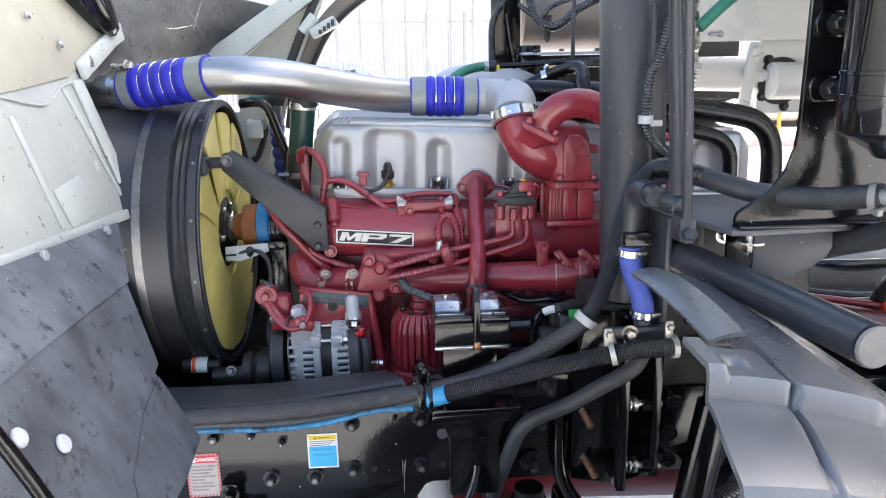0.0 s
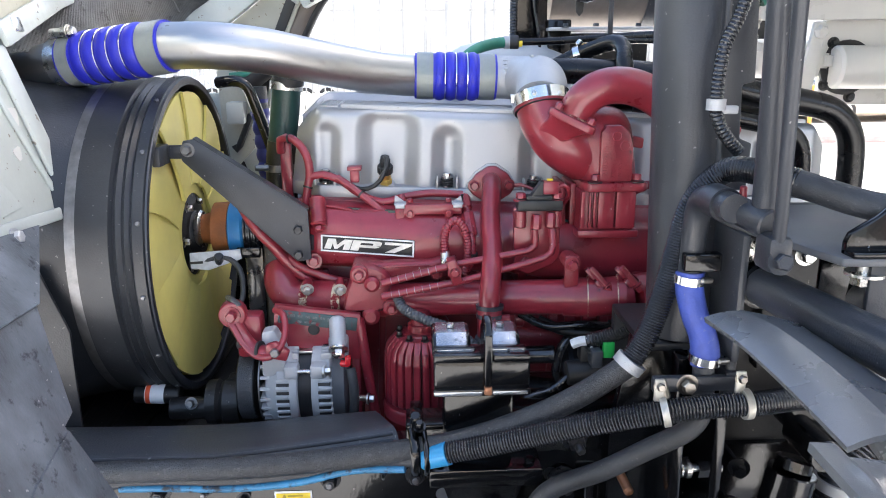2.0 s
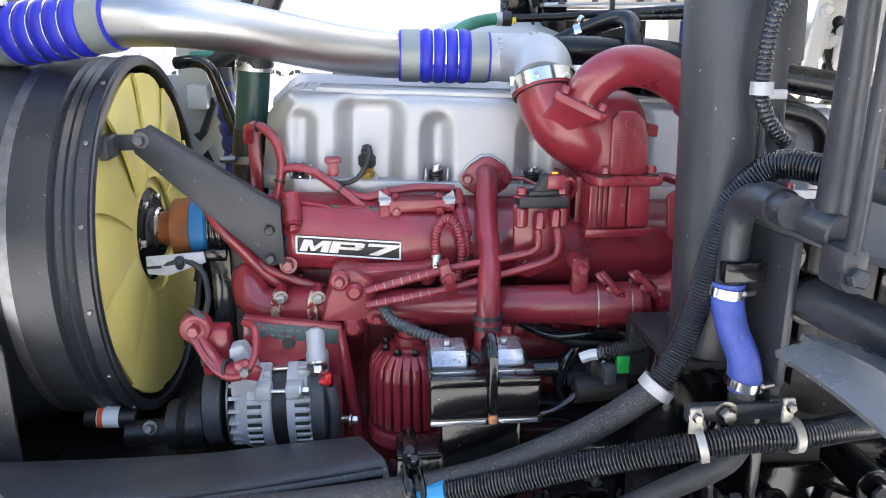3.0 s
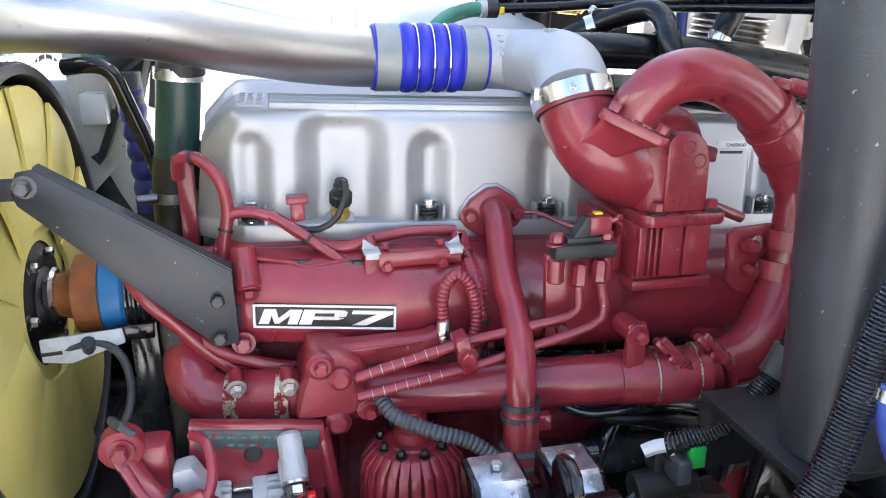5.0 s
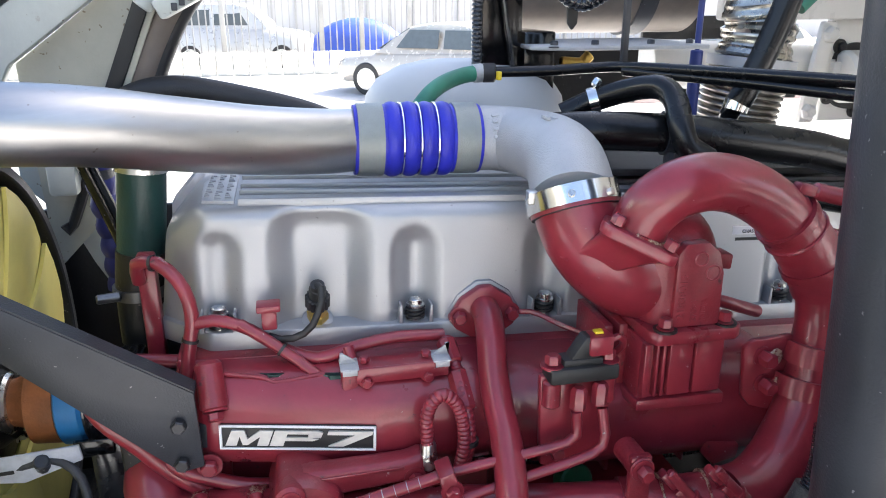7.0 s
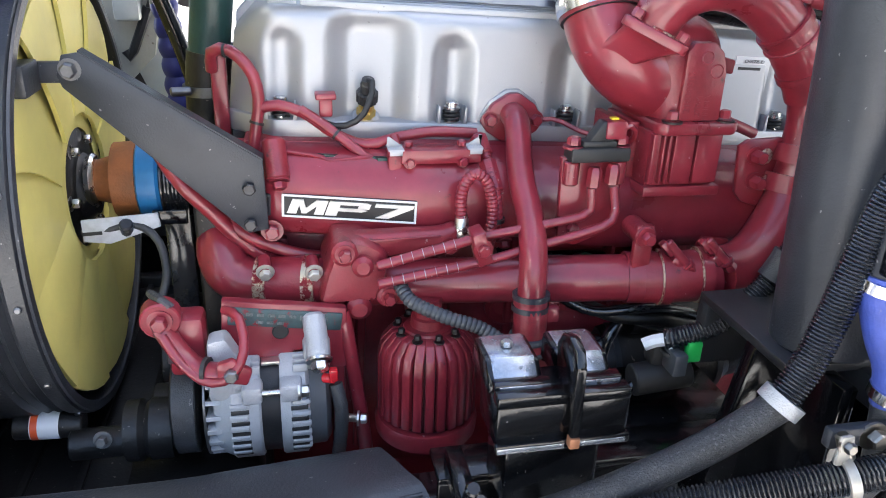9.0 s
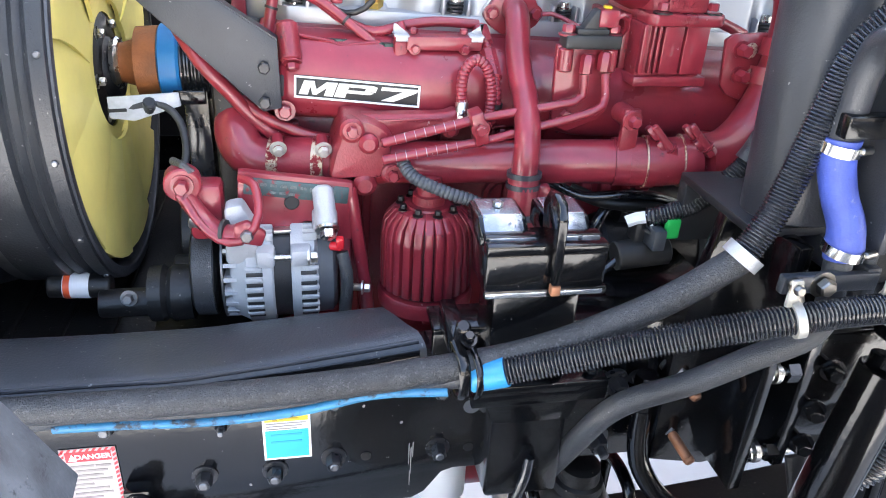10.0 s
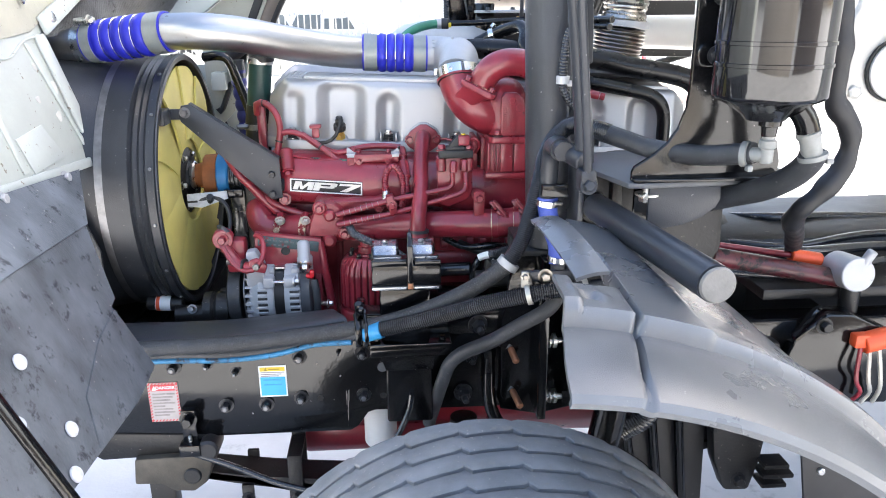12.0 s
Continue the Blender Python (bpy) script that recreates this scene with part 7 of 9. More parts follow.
for k in range(3):
    part("brace", cyl((0.90 + 0.09 * k, 1.88, 0.72), (0.98 + 0.08 * k, 1.90, 0.30), 0.016, 10), BLACK, step)
solo("frame_extension", box(0.94, 1.62, 1.96, 1.985, 0.575, 0.70, 0.006), DARK, "black lower frame member behind the front wheel", "frame rail")
flap = thing("mud_flap", "black rubber mud flap hanging behind the wheel", "mud flap", (1.45, 1.55, 0.3))
part("sheet", prism([(1.295, 0.862), (1.585, 0.675), (1.76, 0.52), (1.76, 0.05), (1.36, 0.05), (1.338, 0.64)], "y", 1.55, 1.562, 0.003), RUBBER, flap)
part("bolt", hexbolt((1.372, 1.55, 0.735), (0, -1, 0), 0.012, 0.010), STEEL, flap)

# ---- column, brackets and filter canister ----
post = thing("intake_column", "dark grey round steel column with a welded plate", "column", (0.645, 1.915, 1.35))
part("tube", cyl((0.622, 1.843, 1.352), (0.600, 1.915, 2.50), 0.078, 40), SATIN, post)
lean = Matrix.Translation((0.622, 1.843, 1.352)) @ Matrix.Rotation(math.atan(-0.064), 4, "X") @ Matrix.Rotation(math.atan(-0.019), 4, "Y") @ Matrix.Translation((-0.622, -1.843, -1.352))
part("plate", prism([(0.640, 1.66), (0.705, 1.66), (0.712, 1.75), (0.688, 1.76), (0.688, 1.86), (0.712, 1.865), (0.712, 2.45), (0.640, 2.45)], "y", 1.765, 1.779, 0.004, m=lean), SATIN, post)
part("weld", tube([(0.632, 1.790, 2.10), (0.634, 1.774, 1.78), (0.638, 1.768, 1.68), (0.648, 1.766, 1.66), (0.67, 1.766, 1.655)], 0.006, 8), SATIN, post)
thin = thing("thin_loom", "thin black corrugated loom tied to the column", "cable", (0.70, 1.80, 1.75))
part("loom", tube([(0.69, 1.765, 2.30), (0.675, 1.762, 2.14), (0.6615, 1.757, 2.064), (0.6407, 1.757, 1.987), (0.617, 1.754, 1.93), (0.611, 1.752, 1.832), (0.621, 1.750, 1.794), (0.640, 1.752, 1.768), (0.664, 1.758, 1.745)], 0.0125, 12, pitch=0.008, depth=0.14), LOOM, thin)
part("clip", join(band((0.611, 1.752, 1.832), (0, 0, 1), 0.0135, 0.02, 0.004), box(0.620, 0.652, 1.745, 1.76, 1.815, 1.830, 0.003)), CAST, thin)
solo("red_lead", cyl((0.685, 1.76, 1.60), (0.680, 1.755, 1.68), 0.007, 10), RED, "short red lead below the loom", "cable")

strut = thing("grab_strut", "dark grey tubular strut rising from the bracket", "strut", (0.72, 1.60, 1.57))
part("tube", tube([(0.625, 1.55, 1.655), (0.62, 1.541, 1.716), (0.59, 1.495, 1.87), (0.547, 1.43, 2.083), (0.46, 1.28, 2.55)], 0.019, 18, 0.02, radii=lambda f: 0.024 - 0.010 * min(1, f * 2)), SATIN, strut)
part("rib", tube([(0.620, 1.495, 1.60), (0.614, 1.478, 1.678), (0.588, 1.437, 1.85), (0.549, 1.373, 2.078), (0.47, 1.24, 2.55)], 0.0105, 14, 0.02), SATIN, strut)
part("knuckle", join(cyl((0.578, 1.64, 1.678), (0.620, 1.52, 1.660), 0.024, 18), box(0.600, 0.640, 1.475, 1.53, 1.592, 1.65, 0.010)), SATIN, strut)
part("bolt", hexbolt((0.62, 1.475, 1.612), (0, -1, 0.2), 0.014, 0.014), SATIN, strut)

shelf = thing("support_shelf", "dark grey steel support shelf on bolts", "shelf", (1.0, 1.68, 1.53))
part("plate", prism([(0.640, 1.80), (0.650, 1.70), (0.672, 1.60), (0.71, 1.462), (0.75, 1.456), (0.97, 1.475), (1.08, 1.50), (1.145, 1.535), (1.16, 1.86), (0.80, 1.86), (0.68, 1.84)], "z", 1.606, 1.620, 0.004), SHELF_GREY, shelf)
part("edge", box(0.645, 0.662, 1.66, 1.80, 1.36, 1.608, 0.006), SATIN, shelf)
part("eye_bolt", join(lathe([(0, 0.028), (0.018, 0.028), (0.02, 0.024)], (0.693, 1.766, 1.553), (0, -1, 0), 20), hexbolt((0.693, 1.748, 1.553), (0, -1, 0), 0.014, 0.012)), STEEL, shelf)
for x in (0.772, 1.055):
    part("bolt", join(cyl((x, 1.50, 1.565), (x, 1.50, 1.608), 0.013, 12), hexbolt((x, 1.50, 1.582), (0, 0, -1), 0.02, 0.016)), STEEL, shelf)
part("hanging_plate", prism([(0.768, 1.606), (0.943, 1.606), (0.946, 1.572), (0.936, 1.552), (0.905, 1.528), (0.86, 1.510), (0.80, 1.500), (0.768, 1.500)], "y", 1.478, 1.488, 0.003), SATIN, shelf)
part("hanging_plate", prism([(0.795, 1.606), (0.98, 1.606), (0.98, 1.56), (0.93, 1.50), (0.84, 1.46), (0.795, 1.46)], "y", 1.66, 1.672, 0.003), BLACK, shelf)
mount = thing("cab_mount", "black cast cab mount under the support shelf", "mount", (0.95, 1.95, 1.1))
part("casting", prism([(0.735, 1.20), (0.735, 1.50), (0.76, 1.575), (0.82, 1.595), (1.10, 1.595), (1.16, 1.55), (1.17, 1.30), (1.10, 1.18), (0.90, 1.15)], "y", 1.90, 2.02, 0.02), DARK, mount)
part("web", prism([(0.80, 1.25), (0.80, 1.56), (0.825, 1.56), (0.85, 1.25)], "y", 1.865, 1.905, 0.006), DARK, mount)
for x, z in ((0.90, 1.50), (0.90, 1.40), (1.06, 1.46)):
    part("bolt", hexbolt((x, 1.90, z), (0, -1, 0), 0.016, 0.018), STEEL if x < 1 else DARK_BOLT, mount)
part("lower_plate", prism([(0.74, 0.86), (0.74, 1.24), (0.90, 1.24), (0.92, 1.05), (0.86, 0.84)], "y", 1.905, 1.925, 0.004), DARK, mount)
bracket = thing("canister_bracket", "gloss black curved canister bracket", "bracket", (1.0, 1.49, 1.56))
part("plate", prism([(0.722, 1.620), (1.075, 1.620), (1.080, 1.66), (1.07, 1.70), (1.05, 1.74), (1.05, 2.60), (0.844, 2.60), (0.844, 1.84), (0.840, 1.79), (0.826, 1.745), (0.802, 1.710), (0.770, 1.682), (0.728, 1.655), (0.722, 1.640)], "y", 1.478, 1.492, 0.003), BLACK, bracket)
part("foot", box(0.722, 1.09, 1.455, 1.49, 1.620, 1.630, 0.003), BLACK, bracket)
can = thing("filter_canister", "gloss black metal filter canister with ribbed bands", "canister", (0.965, 1.33, 1.78))
CX, CY, CR = 0.930, 1.290, 0.112
part("body", lathe([(0, 0.020), (0.0, 0.040), (0.012, 0.050), (0.030, 0.078), (0.042, 0.103), (0.047, CR - 0.002), (0.052, CR), (0.108, CR), (0.109, CR + 0.0025), (0.116, CR + 0.0025), (0.117, CR), (0.150, CR), (0.151, CR + 0.0025), (0.158, CR + 0.0025), (0.159, CR), (0.30, CR), (0.301, CR + 0.0025), (0.308, CR + 0.0025), (0.309, CR), (0.72, CR)], (CX, CY, 1.790), (0, 0, 1), 64), CAN_BLACK, can)
for z in (1.909, 2.036):
    c = part("clip", prism([(0.905, z - 0.026), (0.905, z + 0.026), (0.858, z + 0.026), (0.850, z + 0.015), (0.847, z), (0.850, z - 0.015), (0.858, z - 0.026)], "y", 1.463, 1.478, 0.004), BLACK, can)
    part("bolt", join(lathe([(0, 0.019), (0.004, 0.019), (0.005, 0.015)], (0.889, 1.463, z), (0, -1, 0), 18), hexbolt((0.889, 1.459, z), (0, -1, 0), 0.014, 0.013)), DARK_BOLT, c)
    part("strap_end", box(0.905, 0.922, 1.395, 1.478, z - 0.026, z + 0.026, 0.004), BLACK, can)
part("drain", lathe([(0, 0.012), (0.0, 0.015), (0.02, 0.017), (0.022, 0.023), (0.038, 0.023)], (0.943, CY, 1.755), (0, 0, 1), 18), BLACK, can)
part("drain_tee", join(lathe([(0, 0.011), (0.004, 0.014), (0.030, 0.014), (0.034, 0.018), (0.048, 0.018), (0.052, 0.013), (0.070, 0.013)], (0.944, CY, 1.698), (0, 0, 1), 16), cyl((0.912, CY + 0.034, 1.712), (0.948, CY, 1.715), 0.015, 16, 0.004)), MILKY, can)
part("hose_ring", join(band((0.914, CY + 0.032, 1.712), (0.73, -0.68, 0.05), 0.0245, 0.012, 0.003, 24), box(0.914, 0.926, CY + 0.012, CY + 0.03, 1.676, 1.690, 0.003)), MILKY, can)
part("outlet", tube([(1.000, CY, 1.812), (1.018, CY, 1.790), (1.028, CY, 1.765)], 0.024, 18), BLACK, can)
part("outlet_fitting", tube([(1.024, CY, 1.772), (1.036, CY + 0.002, 1.745), (1.050, CY + 0.012, 1.715)], 0.022, 16), MILKY, can)
part("outlet_ring", band((1.030, CY, 1.758), (0.35, 0, -0.93), 0.0225, 0.010, 0.003), MILKY, can)
part("outlet_clamp", join(band((1.055, CY + 0.014, 1.708), (0.3, 0, -0.95), 0.028, 0.010, 0.003, 24), box(1.080, 1.096, CY, CY + 0.014, 1.692, 1.704, 0.003)), MILKY, can)
solo("drain_hose", tube([(0.67, 1.63, 1.720), (0.72, 1.585, 1.706), (0.79, 1.535, 1.686), (0.86, 1.44, 1.688), (0.90, 1.36, 1.704), (0.930, 1.315, 1.715)], 0.0235, 18, 0.015), HOSE, "thick black rubber hose running to the canister drain", "hose")
solo("outlet_hose", tube([(1.052, 1.300, 1.715), (1.055, 1.318, 1.690), (1.045, 1.36, 1.650), (1.02, 1.42, 1.610), (0.985, 1.50, 1.575), (0.93, 1.58, 1.535), (0.88, 1.66, 1.49), (0.83, 1.75, 1.44)], 0.028, 18, 0.012), HOSE, "thick grey rubber hose below the canister", "hose")
solo("black_heat_hose", tube([(1.17, 1.5, 2.30), (1.190, 1.5, 2.025), (1.200, 1.5, 1.926), (1.203, 1.5, 1.837), (1.212, 1.5, 1.79), (1.245, 1.5, 1.750), (1.262, 1.5, 1.703), (1.250, 1.5, 1.634), (1.210, 1.5, 1.578), (1.172, 1.52, 1.525), (1.205, 1.60, 1.465), (1.305, 1.75, 1.405), (1.455, 2.0, 1.275), (1.55, 2.15, 1.19)], 0.025, 14, 0.012, radii=lambda f: 0.025 + 0.0025 * math.sin(f * 61) + 0.0015 * math.sin(f * 143)), RUBBER, "black sleeved hose behind the canister", "hose")
trans = thing("support_tube", "satin black step support tube with a grey end cap", "tube", (0.72, 1.2, 1.5))
part("tube", tube([(0.665, 1.80, 1.497), (0.695, 1.70, 1.506), (0.738, 1.02, 1.535)], 0.0365, 28, raw=True), SATIN, trans)
part("end_cap", cyl((0.738, 1.019, 1.535), (0.7385, 1.010, 1.535), 0.035, 28, 0.003), mat("dusty_grey_cap", (0.17, 0.165, 0.155), 0.6, var=0.2, scale=30, bump=0.3), trans, "dusty grey end cap")
part("collar", band((0.690, 1.715, 1.505), (0.06, -0.99, 0.04), 0.037, 0.09, 0.005, 28), BLACK, trans)

# black bent pipe behind the column
solo("heater_return_pipe", tube([(0.66, 2.42, 1.79), (0.78, 2.41, 1.772), (0.885, 2.40, 1.756), (1.0, 2.40, 1.734), (1.07, 2.40, 1.718), (1.115, 2.40, 1.69), (1.136, 2.40, 1.64), (1.140, 2.40, 1.54)], 0.024, 18, 0.015), PIPE_BLACK, "satin black bent coolant pipe over the rear of the engine", "pipe")

# ---- fender ----
fender = thing("fender", "grey moulded plastic wheel fender behind the tyre", "fender", (0.9, 1.15, 1.1))
FCX, FCZ = 0.36, 0.470


def smooth(t):
    t = max(0.0, min(1.0, t))
    return t * t * (3 - 2 * t)


def fender_radius(y, a):
    """Rolled outer band, a raised rim behind it and a raised pad at the front end."""
    if y < 0.93:
        r = 1.024 - 0.036 * (max(0.0, 0.93 - y) / 0.16) ** 2.4
    else:
        r = 1.024 + 0.010 * smooth((y - 0.93) / 0.25)
    rim = smooth((y - 0.934) / 0.012) * (1 - smooth((y - 0.985) / 0.03))
    pad = smooth((y - 0.934) / 0.012) * (1 - smooth((a - 18.5 + 3.0 * (y - 0.95)) / 2.2))
    return r + 0.034 * max(pad, 0.72 * rim)


ys = [0.774, 0.770, 0.773, 0.782, 0.80, 0.83, 0.87, 0.905, 0.926, 0.934, 0.937, 0.940, 0.943, 0.946, 0.952, 0.965, 0.985, 0.992, 1.0, 1.008, 1.016, 1.03, 1.045, 1.06, 1.08, 1.10, 1.16, 1.25, 1.35, 1.43, 1.50]
def fender_point(y, a, k):
    """A point of the moulded fender at a depth and an angle round the wheel."""
    groove_at = 11.5 - 1.2 * smooth((0.95 - y) / 0.16)
    dip = 0.030 * (1 - smooth((abs(a - groove_at) - 0.22) / 0.55)) * (1 - smooth((y - 1.10) / 0.15)) * (0.10 + 0.90 * smooth((y - 0.785) / 0.07))
    oval = math.exp(-((a - 7.6) / 1.1) ** 2 - ((y - 0.988) / 0.020) ** 2)
    ring_mark = 0.006 * math.exp(-((math.hypot((a - 7.4) / 1.5, (y - 0.990) / 0.022) - 1) / 0.35) ** 2)
    tab = 0.014 * (1 - smooth((a - 5.6) / 0.5)) * smooth((y - 0.940) / 0.012)
    r = fender_radius(y, a) - dip - 0.010 * oval + ring_mark + tab - (0.014 if k == 0 else 0.004 if k == 1 else 0.0)
    out = 0.006 * (1 - smooth((a - groove_at + 0.6) / 1.2)) * (1 - smooth((y - 0.95) / 0.2))
    return (FCX + r * math.sin(radians(a)), y + out, FCZ + r * math.cos(radians(a)))


rows = []
for i in range(61):
    row = []
    for k, y in enumerate(y for y in ys if y < 1.05):
        a0 = 4.4 - 1.2 * smooth((0.955 - y) / 0.16)
        a1 = 11.5 - 1.2 * smooth((0.95 - y) / 0.16)
        row.append(fender_point(y, a0 + (a1 - a0) * i / 60, k))
    rows.append(row)
part("front_panel", sheet(rows, -0.010), PLASTIC, fender, angle=35)
rows = []
for i in range(141):
    row = []
    for k, y in enumerate(ys):
        a0 = 11.5 - 1.2 * smooth((0.95 - y) / 0.16)
        row.append(fender_point(y, a0 + (66 - a0) * (i / 140) ** 1.5, k))
    rows.append(row)
part("main_panel", sheet(rows, -0.010), PLASTIC, fender, angle=35)
edge_a = spline([(0.465, 1.37, 1.556), (0.474, 1.28, 1.557), (0.484, 1.17, 1.547), (0.492, 1.06, 1.532)], 0.015)
edge_b = spline([(0.524, 1.38, 1.560), (0.530, 1.29, 1.569), (0.543, 1.18, 1.560), (0.557, 1.058, 1.536)], 0.015)
strip = solo("fender_strip", sheet([[a.lerp(b, f) + Vector((0, 0, 0.004 * math.sin(math.pi * f))) for f in (0, 0.25, 0.5, 0.75, 1)] for a, b in zip(edge_a, edge_b)], -0.008), PLASTIC, "grey plastic strip lying on the fender's front", "trim", angle=45)

# ---- hood, tilted forward, and mud flap ----
hood = thing("hood", "white tilted-forward truck hood with insulated underside", "hood", (-0.9, 2.2, 1.5))
HOOD = Matrix.Translation((-0.770, 0, 1.55)) @ Matrix.Rotation(radians(-14.4), 4, "Y") @ Matrix.Translation((0, 0, -1.55))
near = part("near_side", prism([(2.225, 1.545), (2.170, 1.955), (2.52, 2.06), (3.2, 2.21), (3.2, 2.6), (0.5, 2.6), (0.5, 1.66), (1.4, 1.60)], "x", -0.02, 0.0, 0.004, m=HOOD), WHITE, hood)
part("edge_return", prism([(2.225, 1.545), (1.4, 1.60), (0.5, 1.66), (0.5, 1.685), (1.4, 1.625), (2.215, 1.575)], "x", 0.0, 0.014, 0.005, m=HOOD), WHITE, near)
part("rear_flange", prism([(2.222, 1.56), (2.168, 1.955), (2.105, 1.955), (2.155, 1.58)], "x", 0.0, 0.012, 0.005, m=HOOD), WHITE, near)
part("rib", prism([(2.155, 1.60), (2.045, 1.935), (2.030, 1.935), (2.135, 1.60)], "x", 0.0, 0.007, 0.003, m=HOOD), WHITE, near)
part("rib", prism([(1.765, 1.61), (1.735, 1.885), (1.710, 1.885), (1.735, 1.61)], "x", 0.0, 0.006, 0.003, m=HOOD), WHITE, near)
part("patch", prism([(1.79, 1.60), (1.77, 1.70), (1.93, 1.715), (1.99, 1.61)], "x", 0.0, 0.004, 0.002, m=HOOD), WHITE, near)
part("seam", tube([HOOD @ Vector(p) for p in ((0.004, 1.70, 1.93), (0.004, 1.90, 1.90), (0.004, 2.03, 1.94), (0.004, 2.17, 1.955))], 0.003, 8), WHITE, near)
part("cream_field", prism([(1.66, 1.93), (2.10, 1.965), (2.45, 2.075), (3.0, 2.20), (3.0, 2.5), (1.60, 2.5)], "x", 0.0, 0.006, 0.003, m=HOOD), CREAM, near, "cream unpainted fibreglass")
part("rim_strip", prism([(2.170, 1.950), (2.52, 2.055), (3.2, 2.205), (3.2, 2.265), (2.50, 2.105), (2.16, 2.005)], "x", 0.006, 0.022, 0.005, m=HOOD), WHITE, near)
for y, z in ((2.24, 1.995), (2.36, 2.035), (2.60, 2.10), (2.10, 2.05), (1.98, 2.12)):
    part("rivet", lathe([(0, 0.011), (0.004, 0.011), (0.008, 0.006)], HOOD @ Vector((0.014, y, z)), (1, 0, 0.25), 12), STEEL, near)
part("horn", loft([[HOOD @ Vector((0.03 + 0.085 * math.cos(a) * w, 2.38 - 0.22 * f + 0.155 * math.sin(a) * w + 0.10 * (1 - f), 2.08 + 0.30 * f)) for a in (2 * math.pi * k / 16 for k in range(16))] for f, w in ((0.0, 0.1), (0.06, 0.35), (0.2, 0.55), (0.5, 0.9), (1.0, 1.2))]), BLACK, near, "glossy black moulded horn scoop")


def insulation_point(u, v):
    return Vector((-0.98 + 0.20 * v + (-0.10 + 0.43 * v) * u, 2.2 + 0.82 * v + 0.5 * u * (1 - v), 1.92 + 0.04 * v + (0.40 - 0.17 * v) * u + 0.010 * math.sin(10 * u) * math.sin(12 * v)))


part("insulation", sheet([[insulation_point(i / 14, j / 14) for j in range(15)] for i in range(15)], 0.012), INSULATION, hood, "grey quilted foil insulation")
SEAM = mat("bright_foil_seam", (0.42, 0.42, 0.41), 0.35, metal=0.6, var=0.3, scale=60)
for a, b in (((1.0, 0.45), (0.35, 0.90)), ((1.0, 0.64), (0.58, 0.70)), ((0.85, 0.30), (0.05, 0.62)), ((0.30, 0.02), (0.62, 0.70))):
    part("crease", tube([insulation_point(a[0] + (b[0] - a[0]) * k / 12, a[1] + (b[1] - a[1]) * k / 12) + Vector((0.006, -0.008, -0.004 + 0.003 * math.sin(2.3 * k))) for k in range(13)], 0.0035, 6), SEAM, hood, "bright foil seam")
for y, z, s in ((2.10, 1.80, 0.020), (2.06, 1.72, 0.014), (1.98, 1.78, 0.010), (1.88, 1.66, 0.016), (2.16, 1.66, 0.012), (2.04, 1.87, 0.009)):
    part("paint_chip", prism([(y + s * math.cos(a) * (1 + 0.35 * math.sin(3 * a + y * 9)), z + s * 1.4 * math.sin(a) * (1 + 0.3 * math.cos(2 * a + z * 7))) for a in (k * 0.57 for k in range(11))], "x", -0.001, 0.0015, m=HOOD), BODY_WHITE, near)
part("latch_block", box(0.012, 0.026, 2.215, 2.255, 1.985, 2.02, 0.004, m=HOOD), STEEL, near)
far = part("far_side", prism([(-0.60, 1.50), (-0.613, 1.973), (-0.36, 2.16), (-0.30, 2.30), (-0.10, 2.45), (-0.348, 2.118), (-0.439, 1.914), (-0.50, 1.60)], "y", 3.02, 3.04), CREAM, hood, "cream inner face of the far hood side")
part("beam", prism([(-0.79, 1.90), (-0.757, 1.995), (-0.40, 2.225), (-0.30, 2.29), (-0.25, 2.24), (-0.414, 2.118), (-0.613, 1.973), (-0.65, 1.90)], "y", 2.97, 3.01, 0.006), WHITE, far)
part("seal_strip", prism([(-0.505, 1.72), (-0.439, 1.914), (-0.348, 2.118), (-0.28, 2.25), (-0.245, 2.25), (-0.312, 2.118), (-0.403, 1.914), (-0.46, 1.72)], "y", 2.995, 3.02, 0.003), INK, far)
part("white_edge", prism([(-0.46, 1.72), (-0.403, 1.914), (-0.312, 2.118), (-0.245, 2.25), (-0.232, 2.25), (-0.296, 2.118), (-0.388, 1.914), (-0.445, 1.72)], "y", 3.0, 3.03, 0.002), CREAM, far)
part("arch_trim", tube([(-0.40, 3.03, 1.72), (-0.365, 3.03, 1.90), (-0.325, 3.03, 2.0), (-0.265, 3.03, 2.10), (-0.18, 3.03, 2.19), (-0.05, 3.03, 2.27), (0.15, 3.03, 2.34)], 0.034, 16), mat("taupe_trim", (0.16, 0.13, 0.11), 0.5, var=0.2), far)
part("arch_seal", tube([(-0.375, 3.02, 1.72), (-0.338, 3.02, 1.90), (-0.298, 3.02, 2.0), (-0.238, 3.02, 2.10), (-0.15, 3.02, 2.185), (-0.02, 3.02, 2.265), (0.17, 3.02, 2.335)], 0.018, 12), RUBBER, far)
hinge = part("hinge", join(box(-0.30, -0.19, 2.90, 2.97, 2.085, 2.125, 0.006, m=Matrix.Translation((-0.25, 2.93, 2.1)) @ Matrix.Rotation(radians(-28), 4, "Y") @ Matrix.Translation((0.25, -2.93, -2.1))), cyl((-0.33, 2.94, 2.09), (-0.28, 2.94, 2.15), 0.022, 14)), WHITE, far)
part("latch", join(*[box(-0.265 + 0.016 * k, -0.253 + 0.016 * k, 2.892, 2.90, 2.082 + 0.01 * k, 2.098 + 0.012 * k, 0.002) for k in range(4)]), SATIN, hinge)

flap = thing("mud_flap", "dusty grey rubber splash shield bolted to the hood edge", "splash shield", (-0.5, 1.5, 1.1))
fn = Vector((0.909, 0.047, 0.415)).normalized()


